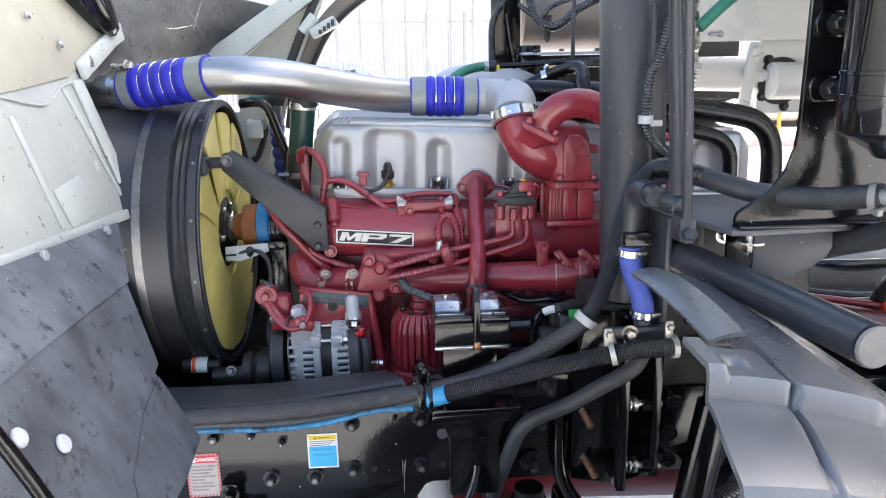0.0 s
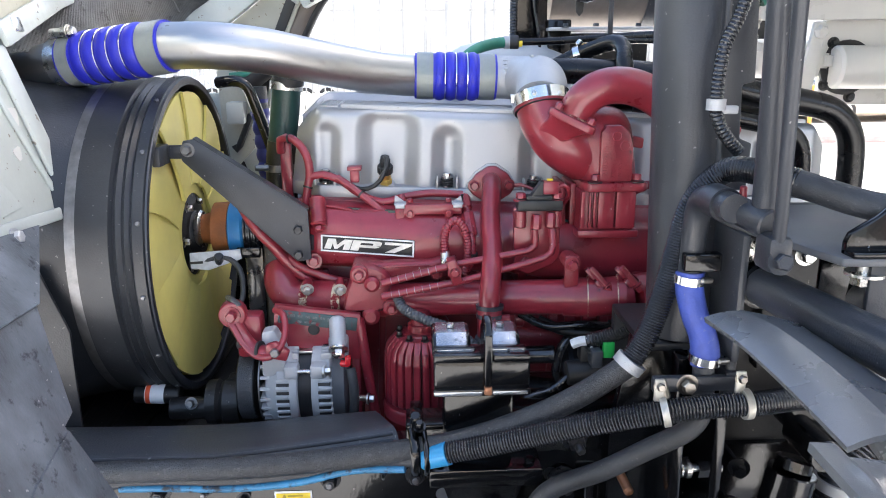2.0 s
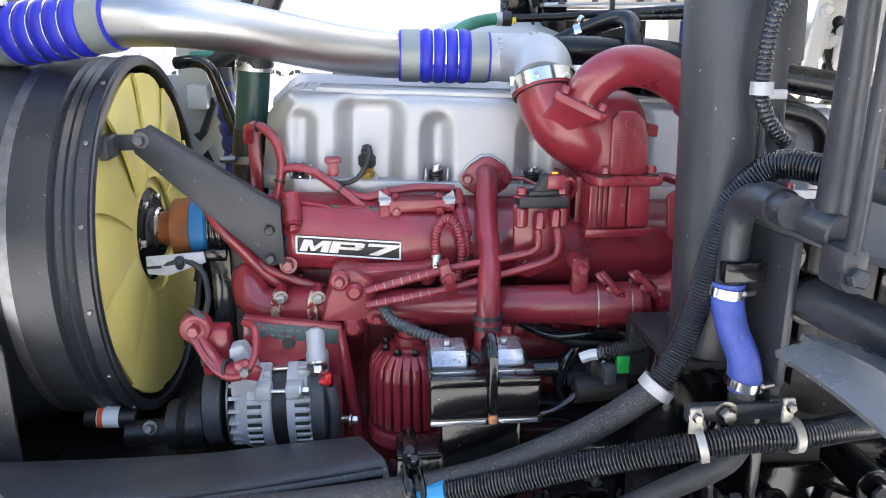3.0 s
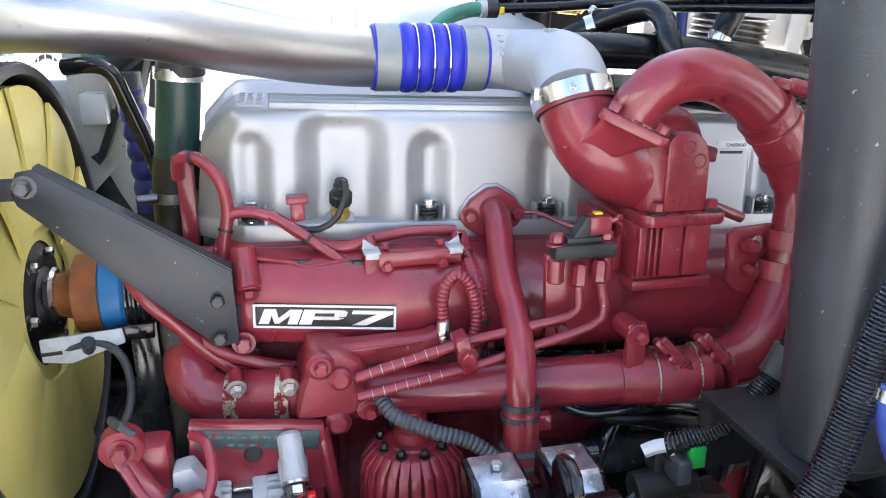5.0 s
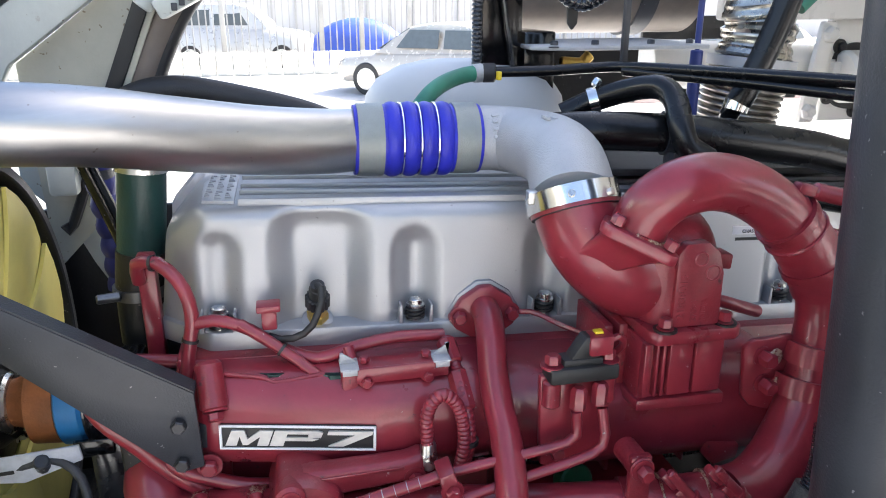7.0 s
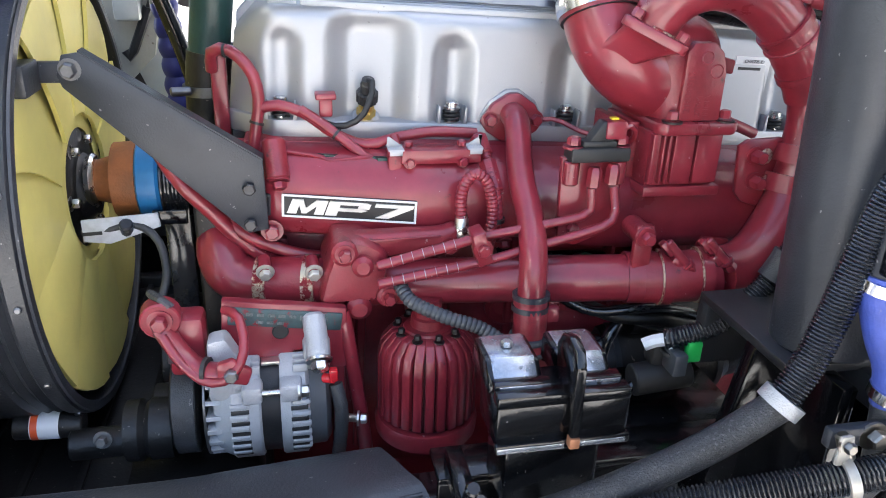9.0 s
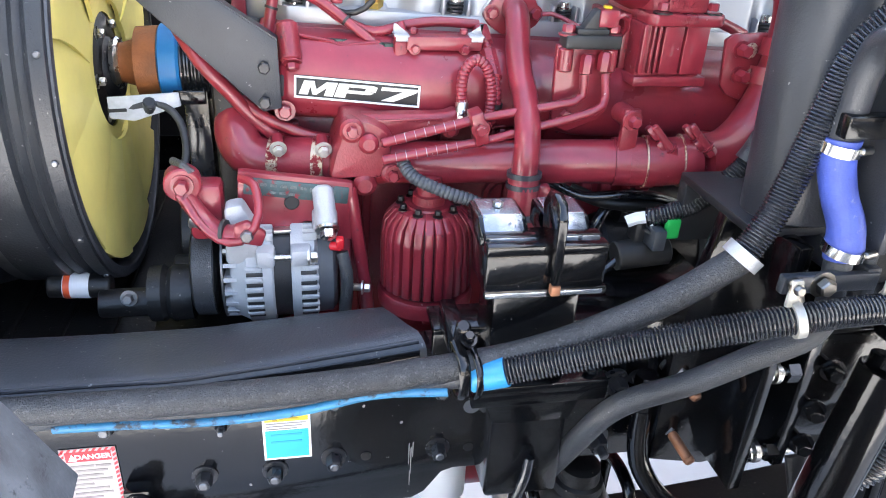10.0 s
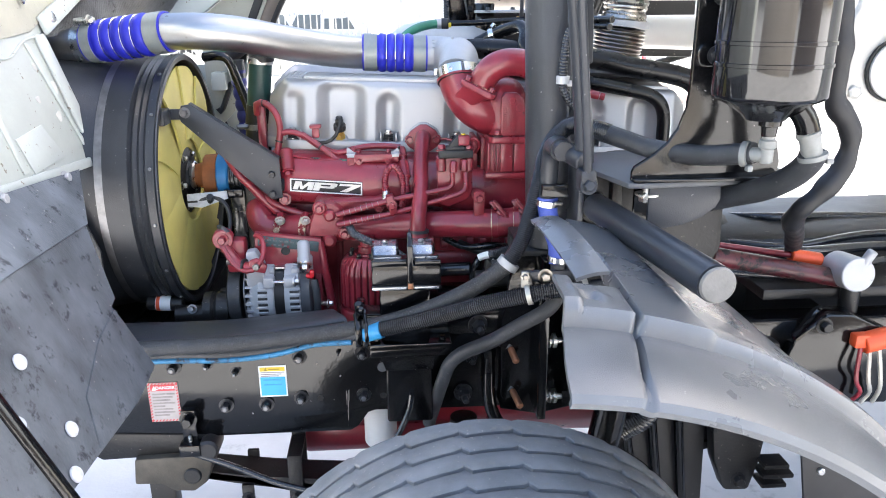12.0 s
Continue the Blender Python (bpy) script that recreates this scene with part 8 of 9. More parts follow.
def plane_x(y, z):
    """x of the splash shield's plane at a height and depth."""
    return -0.482 - (fn.y * (y - 1.62) + fn.z * (z - 1.11)) / fn.x


def shield(poly, out=0.0, thick=0.010):
    bm = bmesh.new()
    vs = [bm.verts.new(Vector((plane_x(y, z), y, z)) + fn * out) for y, z in poly]
    f = bm.faces.new(vs)
    bmesh.ops.recalc_face_normals(bm, faces=[f])
    if f.normal.dot(fn) < 0:
        f.normal_flip()
    r = bmesh.ops.extrude_face_region(bm, geom=[f])
    for v in r["geom"]:
        if isinstance(v, bmesh.types.BMVert):
            v.co += fn * thick
    return bm


part("sheet", shield([(1.739, 1.471), (1.646, 1.299), (1.603, 1.293), (1.617, 1.113), (1.439, 1.107), (1.153, 1.132), (0.90, 1.15), (0.70, 1.30), (0.70, 1.50), (1.195, 1.494), (1.50, 1.482)], -0.010), FLAP, flap)
lo = [Vector((plane_x(y, z), y, z)) for y, z in ((1.739, 1.471), (1.50, 1.482), (1.195, 1.494), (0.70, 1.50))]
hi = [Vector((-0.745, 1.96, 1.572)), Vector((-0.745, 1.60, 1.60)), Vector((-0.745, 1.25, 1.625)), Vector((-0.745, 0.70, 1.66))]
part("upper_fold", sheet([lo, [a.lerp(b, 0.5) for a, b in zip(lo, hi)], hi], -0.008), FLAP, flap)
part("lower_overlay", shield([(1.600, 1.285), (1.612, 1.118), (1.435, 1.112), (1.20, 1.135), (1.27, 1.22), (1.45, 1.27)], 0.0005, 0.004), FLAP, flap)
for y, z in ((1.149, 1.365), (1.064, 1.424), (1.154, 1.210), (1.08, 1.154), (1.035, 1.294)):
    part("bolt", lathe([(0, 0.017), (0.004, 0.017), (0.009, 0.012)], Vector((plane_x(y, z), y, z)) + fn * 0.004, fn, 16), NAIL, flap, "pale round plastic fastener")
for y, z in ((1.86, 1.575), (1.52, 1.60)):
    part("top_bolt", hexbolt((-0.735, y, z), (1, 0, 0.2), 0.013, 0.010), CAST, flap)
part("side_channel", tube([(plane_x(1.02, 1.52) + 0.0, 1.02, 1.52), (plane_x(1.03, 1.40), 1.03, 1.40), (plane_x(1.03, 1.25), 1.03, 1.25), (plane_x(1.03, 1.10), 1.03, 1.10)], 0.016, 10), BLACK, flap)
liner = solo("hood_lower_panel", prism([(0.75, 1.02), (1.20, 1.10), (1.18, 1.14), (1.0, 1.155), (0.75, 1.16)], "x", -0.56, -0.54, 0.004), WHITE, "white lower corner of the tilted hood", "hood panel")

# ---- front of the engine bay, seen past the fan ----
tray = thing("lower_shroud_tray", "dark tray below the fan shroud", "tray", (-0.8, 2.5, 0.86))
part("panel", box(-1.10, -0.50, 2.06, 3.06, 0.90, 0.93, 0.01), DARK, tray)
for y0 in (2.02, 3.05):
    part("rim", box(-1.10, -0.50, y0, y0 + 0.045, 0.86, 0.965, 0.012), DARK, tray)
for k in range(5):
    part("rib", box(-1.0 + 0.1 * k, -0.985 + 0.1 * k, 2.07, 3.05, 0.93, 0.942, 0.003), DARK, tray)
front_brace = solo("front_engine_beam", box(-0.52, -0.26, 2.05, 3.0, 0.80, 0.93, 0.015), DARK, "dark front engine support beam", "beam")
riser = thing("coolant_riser", "dark green painted coolant pipe with hose end", "pipe", (-0.33, 2.58, 1.55))
part("pipe", tube([(-0.302, 2.575, 1.845), (-0.31, 2.58, 1.78), (-0.318, 2.583, 1.72), (-0.326, 2.585, 1.66)], 0.042, 24, 0.015), GREEN, riser)
# Below the green the riser goes on in a dark colour.
part("lower_hose", tube([(-0.324, 2.585, 1.675), (-0.333, 2.585, 1.60), (-0.335, 2.585, 1.50)], 0.045, 20, 0.015), DARK, riser)
part("rubber_end", tube([(-0.298, 2.573, 1.838), (-0.295, 2.57, 1.87), (-0.29, 2.58, 1.91)], 0.045, 20, 0.012), RUBBER, riser)
part("clamp", band((-0.303, 2.575, 1.835), (0.1, 0, 1), 0.043, 0.022, 0.004), STEEL, riser)
part("lower_clamp", join(band((-0.334, 2.585, 1.60), (0, 0, 1), 0.045, 0.02, 0.004), cyl((-0.40, 2.53, 1.605), (-0.36, 2.54, 1.605), 0.009, 10)), DULL, riser)
solo("brace_tube", tube([(-0.56, 2.82, 1.835), (-0.50, 2.80, 1.840), (-0.465, 2.80, 1.825), (-0.44, 2.80, 1.76), (-0.40, 2.80, 1.63), (-0.375, 2.80, 1.52)], 0.018, 12, 0.012), BLACK, "glossy black bent brace tube", "brace")
bell = thing("blue_bellows_hose", "blue corrugated coolant hose behind the fan", "hose", (-0.44, 2.86, 1.55))
part("hose", tube([(-0.445, 2.87, 1.78), (-0.440, 2.87, 1.70), (-0.432, 2.87, 1.60), (-0.430, 2.87, 1.50)], 0.032, 16, pitch=0.045, depth=0.2), mat("dark_blue_rubber", (0.015, 0.02, 0.16), 0.5, var=0.2), bell)
part("end_sleeve", tube([(-0.446, 2.87, 1.82), (-0.444, 2.87, 1.74)], 0.030, 16), HOSE, bell)
inner = thing("inner_hood_bracket", "white painted folded bracket inside the far hood side", "bracket", (-0.55, 3.0, 1.6))
part("plate", prism([(-0.66, 1.79), (-0.53, 1.79), (-0.50, 1.70), (-0.47, 1.55), (-0.50, 1.44), (-0.53, 1.50), (-0.57, 1.60), (-0.66, 1.70)], "y", 3.06, 3.075, 0.003), WHITE, inner)
part("ear", box(-0.575, -0.515, 2.96, 3.06, 1.69, 1.765, 0.008), WHITE, inner)
part("hook", tube([(-0.50, 3.0, 1.72), (-0.53, 3.0, 1.65), (-0.555, 3.0, 1.60), (-0.565, 3.0, 1.615)], 0.012, 8), INK, inner)
solo("far_inner_panel", box(-1.05, -0.28, 3.12, 3.14, 1.06, 1.62, 0.006), DARK, "dark far-side inner panel beside the radiator", "panel")

# ---- top rear of the engine bay ----
lines = thing("fuel_lines", "pair of thin black lines crossing behind the engine", "pipe", (0.7, 2.75, 1.95))
part("line", tube([(0.37, 2.80, 1.955), (0.50, 2.78, 1.957), (0.60, 2.76, 1.963), (0.664, 2.73, 1.966), (0.775, 2.50, 1.9715), (0.868, 2.30, 1.974), (0.885, 2.262, 1.974)], 0.0115, 12), PIPE_BLACK, lines)
part("line", tube([(0.66, 2.728, 1.958), (0.70, 2.66, 1.957), (0.777, 2.50, 1.956), (0.862, 2.30, 1.952), (0.878, 2.262, 1.951)], 0.0105, 12), PIPE_BLACK, lines)
part("stay", box(0.668, 0.682, 2.755, 2.77, 1.965, 2.22, 0.003), SATIN, lines)
ghose = thing("green_hose", "green hose with a black plug and yellow tab", "hose", (0.3, 2.75, 1.93))
part("hose", tube([(0.185, 2.68, 1.86), (0.215, 2.70, 1.905), (0.26, 2.74, 1.935), (0.315, 2.78, 1.950), (0.36, 2.80, 1.954)], 0.017, 16), GREEN_HOSE, ghose)
part("collar", cyl((0.345, 2.795, 1.953), (0.368, 2.80, 1.954), 0.020, 16), CAST, ghose)
part("plug", cyl((0.366, 2.80, 1.954), (0.395, 2.795, 1.954), 0.021, 14), INK, ghose)
part("tab", box(0.393, 0.403, 2.77, 2.80, 1.940, 1.958, 0.002), STICKER_YELLOW, ghose)
solo("side_green_hose", tube([(-0.55, 2.95, 1.85), (-0.40, 2.95, 1.862), (-0.20, 2.95, 1.868), (-0.05, 2.95, 1.850), (0.03, 2.93, 1.835), (0.15, 2.9, 1.80)], 0.012, 12), GREEN_HOSE, "thin dark green hose behind the aluminium pipe", "hose")
solo("far_side_hose", tube([(-0.50, 2.96, 1.82), (-0.38, 2.96, 1.90), (-0.28, 2.96, 1.918), (-0.15, 2.96, 1.895), (0.0, 2.95, 1.855), (0.12, 2.93, 1.80)], 0.030, 14), RUBBER, "thick black hose along the far side of the engine", "hose")
vent_hose = thing("crankcase_hose", "black rubber hose with stainless clamp behind the elbow", "hose", (0.6, 2.72, 1.87))
part("hose", tube([(0.485, 2.620, 1.887), (0.540, 2.600, 1.915), (0.596, 2.550, 1.941), (0.627, 2.500, 1.949), (0.636, 2.460, 1.930), (0.627, 2.415, 1.892), (0.635, 2.400, 1.858), (0.672, 2.390, 1.833)], 0.0225, 18, 0.012), PIPE_BLACK, vent_hose)
part("clamp", join(band((0.540, 2.600, 1.915), (0.85, -0.3, 0.3), 0.023, 0.018, 0.004), cyl((0.537, 2.595, 1.943), (0.547, 2.595, 1.957), 0.009, 10)), CHROME, vent_hose)
cross = thing("cross_pipe", "gloss black pipe over the engine's rear, bent down behind the column", "pipe", (0.8, 2.7, 1.8))
part("pipe", tube([(0.42, 2.54, 1.868), (0.50, 2.505, 1.873), (0.624, 2.48, 1.869), (0.716, 2.46, 1.862), (0.912, 2.45, 1.833), (1.0, 2.45, 1.812), (1.17, 2.45, 1.782), (1.245, 2.45, 1.755), (1.292, 2.45, 1.70), (1.308, 2.45, 1.62), (1.311, 2.45, 1.50)], 0.036, 22, 0.015), PIPE_BLACK, cross)
part("saddle", join(band((0.645, 2.476, 1.868), (1, -0.15, -0.03), 0.037, 0.035, 0.004), box(0.628, 0.662, 2.43, 2.47, 1.80, 1.84, 0.003)), SATIN, cross)
solo("rear_shield", prism([(0.42, 2.50), (1.18, 2.50), (1.22, 2.62), (1.22, 2.90), (0.42, 2.90)], "z", 1.806, 1.822, 0.006), RUBBER, "dark grey flat shield over the rear of the engine", "shield", tilt=True)
sleeve = thing("sleeved_hose", "black braided sleeve hose with a steel fitting", "hose", (0.9, 2.62, 1.9))
part("hose", tube([(0.98, 2.60, 2.28), (0.955, 2.60, 2.15), (0.92, 2.605, 2.03), (0.885, 2.61, 1.94), (0.868, 2.615, 1.90)], 0.027, 16), PIPE_BLACK, sleeve)
part("fitting", tube([(0.870, 2.615, 1.905), (0.862, 2.625, 1.885), (0.865, 2.64, 1.860), (0.885, 2.66, 1.835)], 0.020, 14, 0.008), BLACK, sleeve)
part("ring", band((0.866, 2.618, 1.893), (0.3, 0, 1), 0.021, 0.02, 0.005), CHROME, sleeve)
exh = thing("exhaust_flex", "stainless exhaust bellows with a clamp and foil-wrapped pipe", "exhaust", (1.15, 3.0, 1.7))
part("bellows", tube([(1.12, 3.02, 1.68), (1.128, 3.01, 1.80), (1.145, 3.0, 1.93)], 0.106, 36, pitch=0.016, depth=0.08), BURNT, exh)
part("clamp", band((1.150, 3.0, 1.946), (0.1, 0, 1), 0.106, 0.026, 0.006, 36), CAST, exh)
FOIL = mat("crumpled_foil", (0.46, 0.43, 0.38), 0.28, metal=1.0, var=0.35, scale=26, bump=1.0, bscale=45, dirt=(0.16, 0.13, 0.10), dirt_at=0.62)
part("foil_pipe", tube([(1.152, 3.0, 1.958), (1.158, 3.0, 2.0), (1.160, 3.0, 2.05), (1.152, 3.0, 2.12), (1.14, 3.0, 2.30)], 0.10, 32, 0.006, radii=lambda f: 0.092 - 0.012 * f + 0.004 * math.sin(f * 41) + 0.003 * math.sin(f * 97)), FOIL, exh)
part("foil_lip", tube([(1.205, 2.97, 2.06), (1.245, 2.975, 2.09), (1.30, 2.98, 2.135)], 0.012, 10, 0.008, radii=lambda f: 0.012 + 0.005 * math.sin(f * 23)), FOIL, exh)
solo("green_coolant_hose", tube([(1.225, 2.95, 2.085), (1.262, 2.95, 2.120), (1.31, 2.95, 2.165), (1.39, 2.95, 2.235), (1.48, 2.95, 2.36)], 0.024, 16, 0.012), GREEN_HOSE, "green silicone hose rising beside the exhaust pipe", "hose")
air = thing("air_cleaner", "grimy grey-brown air cleaner drum behind the engine", "air cleaner", (0.85, 3.3, 2.0))
part("drum", cyl((0.56, 3.35, 2.18), (1.13, 3.35, 2.18), 0.17, 36, 0.012), mat("grimy_taupe_metal", (0.20, 0.17, 0.145), 0.45, metal=0.4, var=0.3, scale=8), air)
part("band", band((0.95, 3.35, 2.18), (1, 0, 0), 0.17, 0.05, 0.008, 36), SATIN, air)
part("tray", prism([(0.51, 2.90), (0.60, 2.86), (0.94, 2.86), (0.94, 3.2), (0.53, 3.2)], "z", 1.992, 2.002, 0.003), CAST, air)
for x in (0.56, 0.66, 0.8, 0.9):
    part("bolt", hexbolt((x, 2.885, 2.002), (0, 0, 1), 0.009, 0.01), SATIN, air)
part("bracket", prism([(0.50, 1.82), (0.94, 1.82), (0.94, 1.99), (0.50, 1.99)], "y", 3.22, 3.24, 0.003), DARK, air)
part("brass_fitting", join(cyl((0.64, 3.05, 1.955), (0.70, 3.05, 1.95), 0.012, 10), cyl((0.70, 3.05, 1.95), (0.72, 3.05, 1.97), 0.015, 10)), BRASS, air)
firewall = thing("firewall_bracket", "black upright bracket plate with looms tied to it", "bracket", (0.45, 3.0, 1.8))
part("plate", prism([(0.405, 1.80), (0.52, 1.80), (0.52, 2.5), (0.40, 2.5)], "y", 3.0, 3.02, 0.004), BLACK, firewall)
part("side_loom", tube([(0.405, 2.98, 1.90), (0.40, 2.97, 2.02), (0.405, 2.97, 2.12), (0.45, 2.97, 2.2), (0.5, 2.97, 2.25)], 0.014, 10, pitch=0.010, depth=0.14), LOOM, firewall)
part("lead", tube([(0.50, 2.985, 1.87), (0.49, 2.98, 1.97), (0.475, 2.98, 2.05), (0.46, 2.98, 2.15)], 0.006, 8), LOOM, firewall)
part("rear_box", box(0.52, 0.60, 2.98, 3.2, 1.80, 2.03, 0.006), BLACK, firewall)
overhead = thing("overhead_loom", "bundle of black looms sagging below the air cleaner", "cable", (0.65, 2.9, 2.1))
part("loom", tube([(0.53, 2.92, 2.24), (0.56, 2.9, 2.14), (0.61, 2.88, 2.095), (0.66, 2.87, 2.11), (0.72, 2.86, 2.16), (0.8, 2.85, 2.2)], 0.018, 12, pitch=0.012, depth=0.12), LOOM, overhead)
part("lever", prism([(0.590, 2.14), (0.625, 2.14), (0.620, 2.05), (0.608, 2.035), (0.596, 2.05)], "y", 2.90, 2.91, 0.003), INK, overhead)
part("branch", tube([(0.50, 2.93, 2.18), (0.57, 2.90, 2.13), (0.62, 2.88, 2.17), (0.70, 2.88, 2.20)], 0.010, 10), LOOM, overhead)
rod = solo("blue_gas_strut", join(cyl((0.99, 3.0, 1.75), (0.99, 3.0, 1.98), 0.016, 14), cyl((0.99, 3.0, 1.98), (0.99, 3.0, 2.12), 0.008, 10)), mat("dark_blue_paint", (0.02, 0.04, 0.2), 0.35), "dark blue gas strut behind the exhaust", "strut")
dome = thing("expansion_tank", "pale grey moulded expansion tank behind the elbow", "tank", (0.4, 3.1, 1.75))
part("shell", loft([[(0.395 + (0.255 * k) * math.copysign(abs(math.cos(a)) ** 0.7, math.cos(a)), 3.08 + 0.16 * k * math.copysign(abs(math.sin(a)) ** 0.7, math.sin(a)), z) for a in (2 * math.pi * i / 36 for i in range(36))] for z, k in ((1.62, 1.0), (1.83, 1.0), (1.875, 0.97), (1.915, 0.86), (1.945, 0.66), (1.96, 0.4), (1.963, 0.15))]), mat("pale_grey_plastic", (0.52, 0.53, 0.54), 0.4, var=0.06, scale=5), dome)

# ---- white truck body and parts behind the cab step ----
body = thing("body_subframe", "white painted body subframe with a flanged tube", "subframe", (1.8, 3.5, 1.6))
part("tube", cyl((1.10, 3.50, 1.905), (1.76, 3.50, 1.882), 0.078, 32), BODY_WHITE, body)
part("mounting_plate", prism([(1.735, 1.706), (2.3, 1.70), (2.3, 2.045), (1.735, 2.045)], "y", 3.44, 3.47, 0.006), BODY_WHITE, body)
fl = part("link", prism([(1.662, 2.035), (1.712, 2.035), (1.676, 1.712), (1.622, 1.712), (1.630, 1.80)], "y", 3.385, 3.41, 0.006), BODY_WHITE, body)
for x, z in ((1.688, 1.995), (1.648, 1.748)):
    part("bolt", lathe([(0, 0.028), (0.012, 0.028), (0.022, 0.018)], (x, 3.385, z), (0, -1, 0), 6), BODY_WHITE, fl)
part("side_tube", cyl((1.762, 3.40, 1.858), (2.9, 3.34, 1.845), 0.086, 36, 0.012), BODY_WHITE, body)
part("collar", band((1.838, 3.436, 1.856), (0, 1, 0), 0.098, 0.016, 0.012, 40), DARK, body)
part("key", box(1.735, 1.790, 3.400, 3.436, 1.860, 1.905, 0.006), BODY_WHITE, body)
for x, z in ((1.775, 1.953), (1.757, 1.786), (1.87, 1.738)):
    part("collar_bolt", join(lathe([(0, 0.024), (0.006, 0.024)], (x, 3.44, z), (0, -1, 0), 18), hexbolt((x, 3.434, z), (0, -1, 0), 0.014, 0.014)), DARK, body)
part("side_panel", box(1.30, 3.2, 3.40, 3.44, 2.04, 2.75, 0.01), BODY_WHITE, body)
part("panel_stud", join(cyl((1.455, 3.385, 2.072), (1.505, 3.385, 2.074), 0.008, 10), hexbolt((1.515, 3.40, 2.072), (0, -1, 0), 0.012, 0.014)), CAST, body)
# Dark strips standing in for the rusty shadow above and below the tube.
part("rust_edge", box(1.15, 1.715, 3.62, 3.64, 1.972, 2.05, 0.004), DARK, body)
part("lower_edge", prism([(1.10, 1.78), (1.10, 1.832), (1.76, 1.80), (1.76, 1.765)], "y", 3.60, 3.63, 0.004), DARK, body)
part("brace", cyl((1.40, 3.7, 1.68), (1.78, 3.7, 1.79), 0.018, 10), DARK, body)
ped = thing("drum_pedestal", "white pedestal plate with a round bolted boss", "pedestal", (1.75, 2.3, 1.6))
part("plate", prism([(1.722, 1.677), (2.2, 1.66), (2.2, 2.4), (1.735, 2.4), (1.735, 2.02), (1.716, 1.97), (1.72, 1.80)], "y", 2.28, 2.31, 0.006), BODY_WHITE, ped)
part("boss", lathe([(0, 0.10), (0.03, 0.10), (0.04, 0.085), (0.04, 0.05)], (1.885, 2.28, 1.803), (0, -1, 0), 32), BODY_WHITE, ped)
part("boss_ring", band((1.885, 2.266, 1.803), (0, 1, 0), 0.102, 0.014, 0.006, 32), DARK, ped)
part("bolt", lathe([(0, 0.024), (0.016, 0.024), (0.022, 0.016)], (1.752, 2.28, 1.73), (0, -1, 0), 6), BODY_WHITE, ped)
part("edge_weld", tube([(1.722, 2.278, 1.69), (1.722, 2.278, 1.80), (1.718, 2.278, 1.96), (1.737, 2.278, 2.03), (1.737, 2.278, 2.3)], 0.010, 8), BODY_WHITE, ped)
box_rear = thing("transmission", "dark grimy transmission housing between the rails", "transmission", (1.9, 2.5, 0.7))
part("housing", join(box(1.26, 2.8, 2.25, 2.85, 0.70, 1.22, 0.04)), DARK, box_rear)
part("bell_housing", lathe([(0, 0.36), (0.05, 0.36), (0.2, 0.28), (0.22, 0.2)], (1.25, 2.6, 0.98), (1, 0, 0), 36), DARK, box_rear)
solo("floor_frame", box(1.35, 3.2, 1.95, 3.1, 1.10, 1.14, 0.01), DARK, "dark deck plate behind the engine", "deck")
for k in range(7):
    z = 1.16 + 0.02 * (k % 3)
    solo("deck_cable", tube([(1.2 + 0.06 * k, 2.1 + 0.1 * k, z), (1.5 + 0.03 * k, 2.02 + 0.09 * k, z + 0.03 * (k % 2)), (1.9, 2.1 + 0.08 * k, z + 0.02), (2.4, 2.15 + 0.07 * k, z)], 0.014 + 0.004 * (k % 2), 10), LOOM, "black cable lying on the dark deck", "cable", group="cables on the deck")
linkage = thing("shift_linkage", "dark red rod with a white joint and an orange lever", "linkage", (1.4, 1.95, 1.18))
part("rod", cyl((1.16, 1.95, 1.262), (1.66, 1.93, 1.165), 0.030, 20), mat("worn_dark_red_paint", (0.06, 0.009, 0.013), 0.3, var=0.6, scale=10, dirt=(0.012, 0.011, 0.011), dirt_at=0.5), linkage)
part("thin_rod", cyl((1.20, 2.02, 1.275), (1.48, 2.0, 1.235), 0.011, 12), RED, linkage)
part("lever", join(cyl((1.45, 2.0, 1.238), (1.55, 1.99, 1.222), 0.024, 14), cyl((1.55, 1.99, 1.222), (1.62, 1.985, 1.21), 0.012, 12)), ORANGE, linkage)
part("joint", join(cyl((1.60, 1.86, 1.215), (1.60, 1.98, 1.20), 0.055, 24), cyl((1.62, 1.88, 1.24), (1.64, 1.87, 1.29), 0.016, 10)), CAST, linkage)
part("post", cyl((1.63, 1.93, 1.17), (1.63, 1.93, 1.05), 0.03, 16), DARK, linkage)
steer = thing("steering_gear", "black bolted steering gear plate with orange caps", "steering gear", (1.5, 1.9, 0.9))
part("plate", prism([(1.36, 0.80), (1.75, 0.78), (1.75, 1.02), (1.58, 1.10), (1.50, 1.105), (1.40, 1.02)], "y", 1.82, 1.90, 0.012), BLACK, steer)
part("bolt", hexbolt((1.49, 1.82, 1.065), (0, -1, 0), 0.018, 0.02), DARK, steer)
part("cap", join(cyl((1.61, 1.80, 1.01), (1.69, 1.80, 1.03), 0.034, 16), box(1.575, 1.625, 1.78, 1.82, 1.0, 1.045, 0.008)), ORANGE, steer)
for k in range(3):
    part("wire", tube([(1.60 + 0.03 * k, 1.79, 1.0), (1.59 + 0.04 * k, 1.77, 0.90), (1.62 + 0.03 * k, 1.78, 0.85), (1.60 + 0.04 * k, 1.80, 0.80)], 0.007, 8), CLAMP if k else RED, steer)
# Out-of-view boxes added to keep the sun off the bay and ground.
cab = thing("cab", "unseen white cab blocks added to shade the engine bay", "cab", (2.5, 2.5, 2.5))
part("shell", box(1.42, 4.6, 1.15, 3.95, 2.46, 4.5, 0.12, 4), BODY_WHITE, cab)
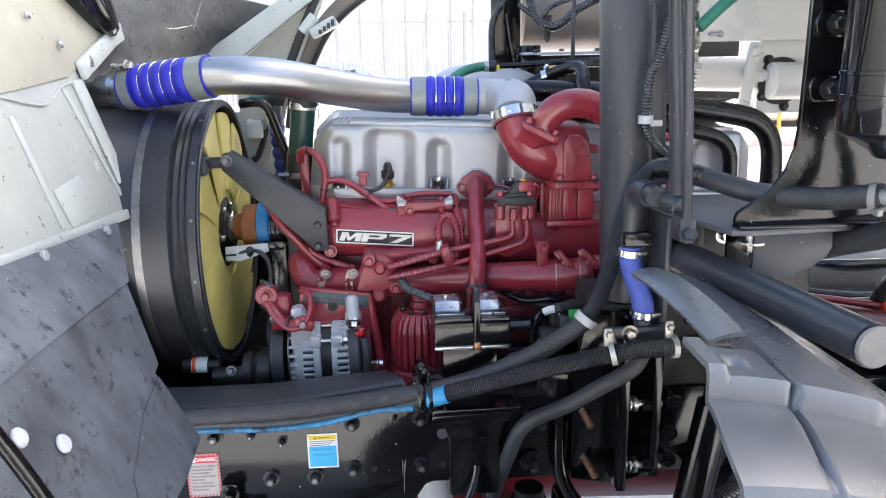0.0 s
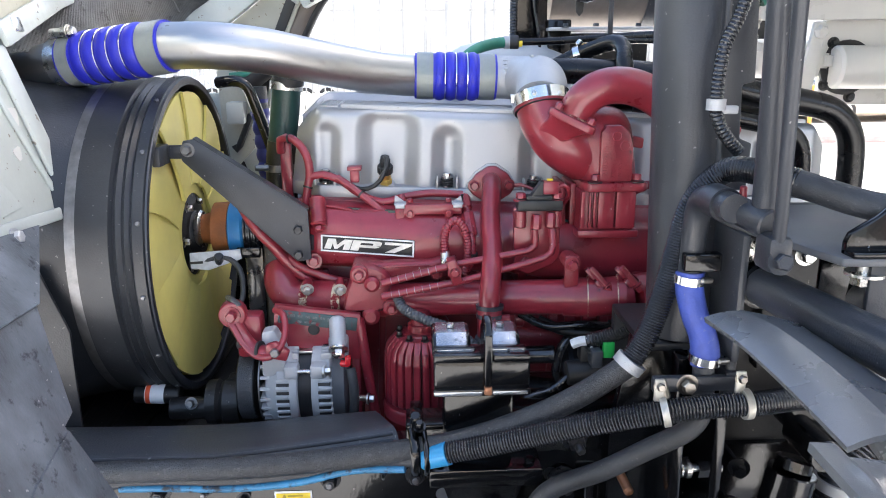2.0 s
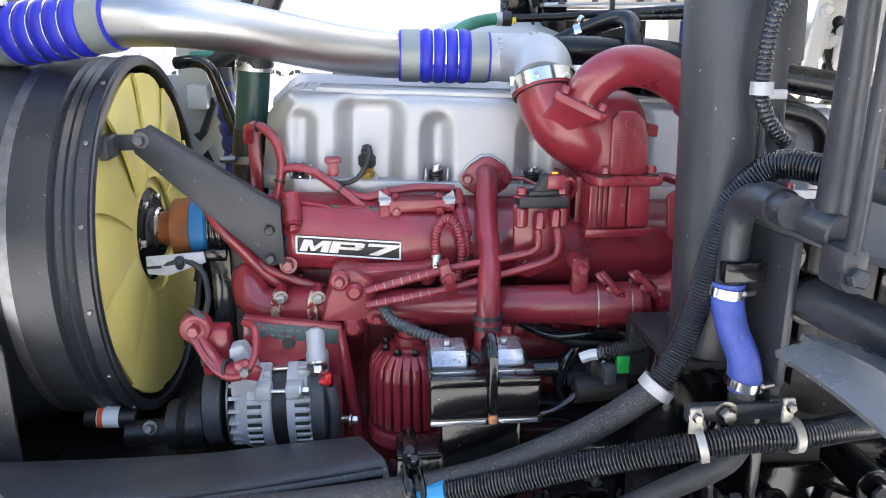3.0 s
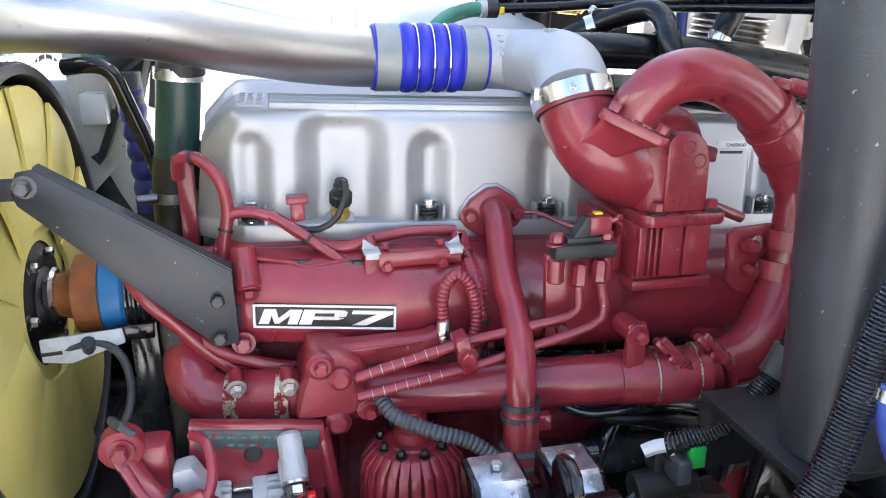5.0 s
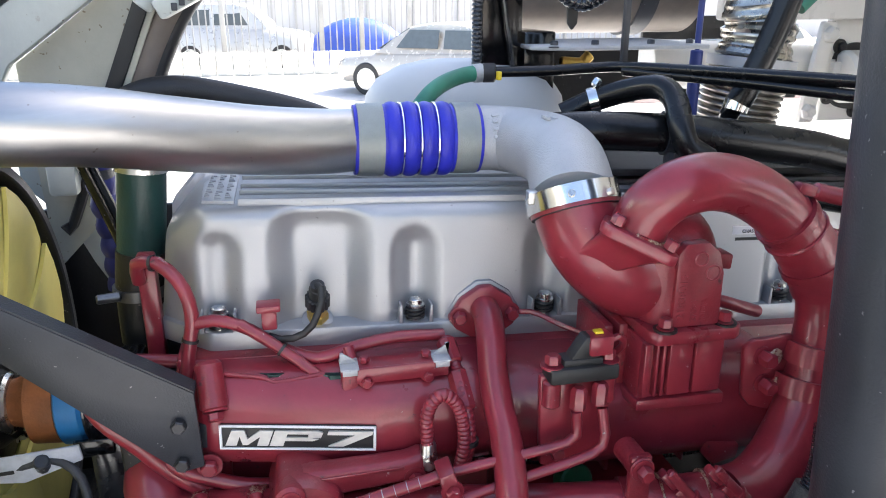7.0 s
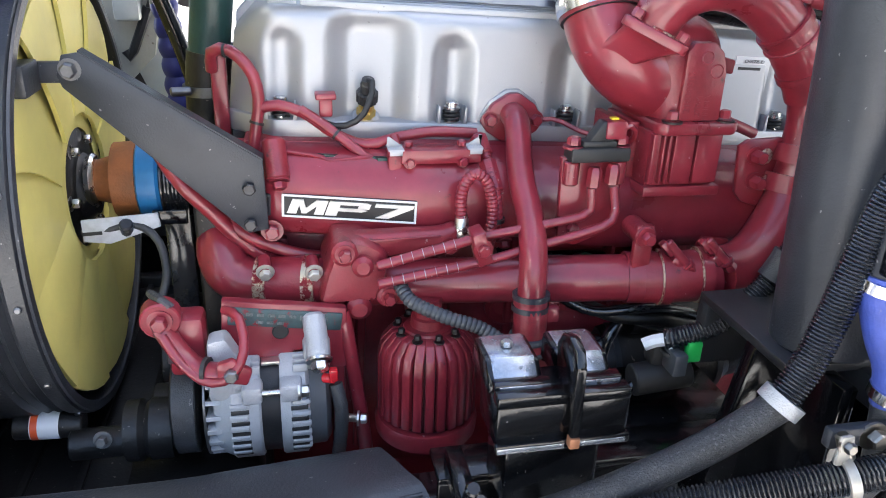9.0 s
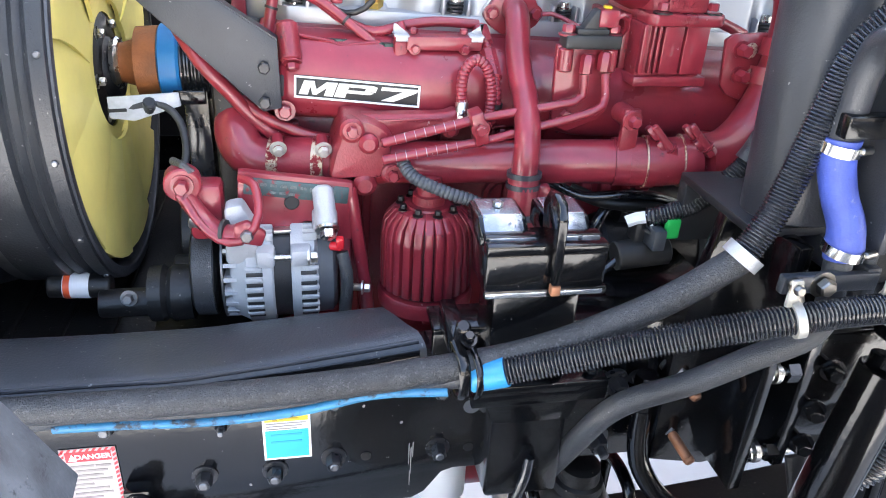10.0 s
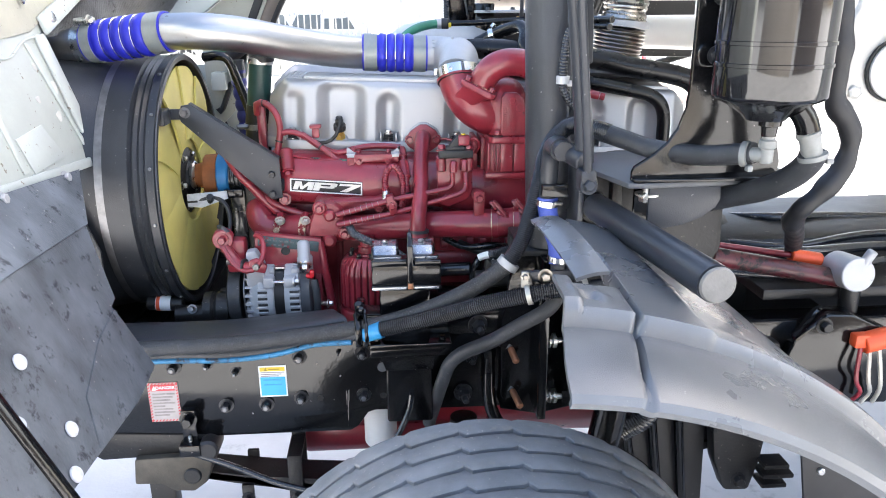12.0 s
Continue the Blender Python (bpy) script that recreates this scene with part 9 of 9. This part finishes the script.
part("lower_shell", box(3.0, 4.6, 1.15, 3.95, 0.55, 2.5, 0.08, 3), BODY_WHITE, cab)
part("rear_body", box(4.7, 12.0, 0.62, 4.4, 0.5, 4.6, 0.1, 3), BODY_WHITE, cab)

# ---- unseen walls added behind the camera for brown reflections and fill light ----
back = thing("rear_building", "unseen tan and brown walls added for reflections and fill", "building", (-4, -16, GROUND), kind="structure")
part("wall", box(-16, 2.5, -13, -11, GROUND, 3.6, 0.05), mat("tan_render", (0.52, 0.47, 0.41), 0.85, var=0.12, scale=0.6), back)
part("wall", box(4.5, 22, -15, -13, GROUND, 4.2, 0.05), mat("brown_render", (0.17, 0.145, 0.13), 0.85, var=0.15, scale=0.6), back)

for x, top, w in ((-0.350, 0.555, 0.020), (-0.190, 0.66, 0.024)):
    clampb = thing("spring_clip", "black bolted clip round the leaf spring", "clip", (x, 1.98, 0.48), group="leaf spring clips")
    part("strap", join(box(x - w, x + w, 1.930, 1.943, 0.40, top - 0.05, 0.004), box(x - w, x + w, 1.930, 2.075, top - 0.062, top - 0.05, 0.003), box(x - w, x + w, 2.060, 2.075, 0.42, top, 0.004)), DARK, clampb)
    part("nut", hexbolt((x, 1.930, 0.455), (0, -1, 0), 0.015, 0.018), DARK_BOLT, clampb)
for p, d, r in (((-0.2315, 2.3955, 1.573), (-0.3, -0.15, -1), 0.0118), ((-0.085, 2.364, 1.557), (0.8, -0.3, -0.6), 0.0105), ((-0.28, 2.429, 1.7005), (1, -0.4, 0.05), 0.0118)):
    solo("harness_tie", band(p, d, r, 0.005, 0.0018, 14), INK, "thin black cable tie round the red harness", "cable tie", group="harness ties")
tin = thing("labelled_canister", "small canister with a white and orange label below the fan", "canister", (-0.64, 2.25, 1.0))
part("body", cyl((-0.70, 2.25, 1.042), (-0.58, 2.25, 1.036), 0.026, 20), DARK, tin)
part("label", band((-0.645, 2.25, 1.039), (1, 0, -0.05), 0.0262, 0.05, 0.0008, 20), STICKER_WHITE, tin, "white label")
part("stripe", band((-0.662, 2.25, 1.040), (1, 0, -0.05), 0.0271, 0.012, 0.0006, 20), ORANGE, tin, "orange stripe")
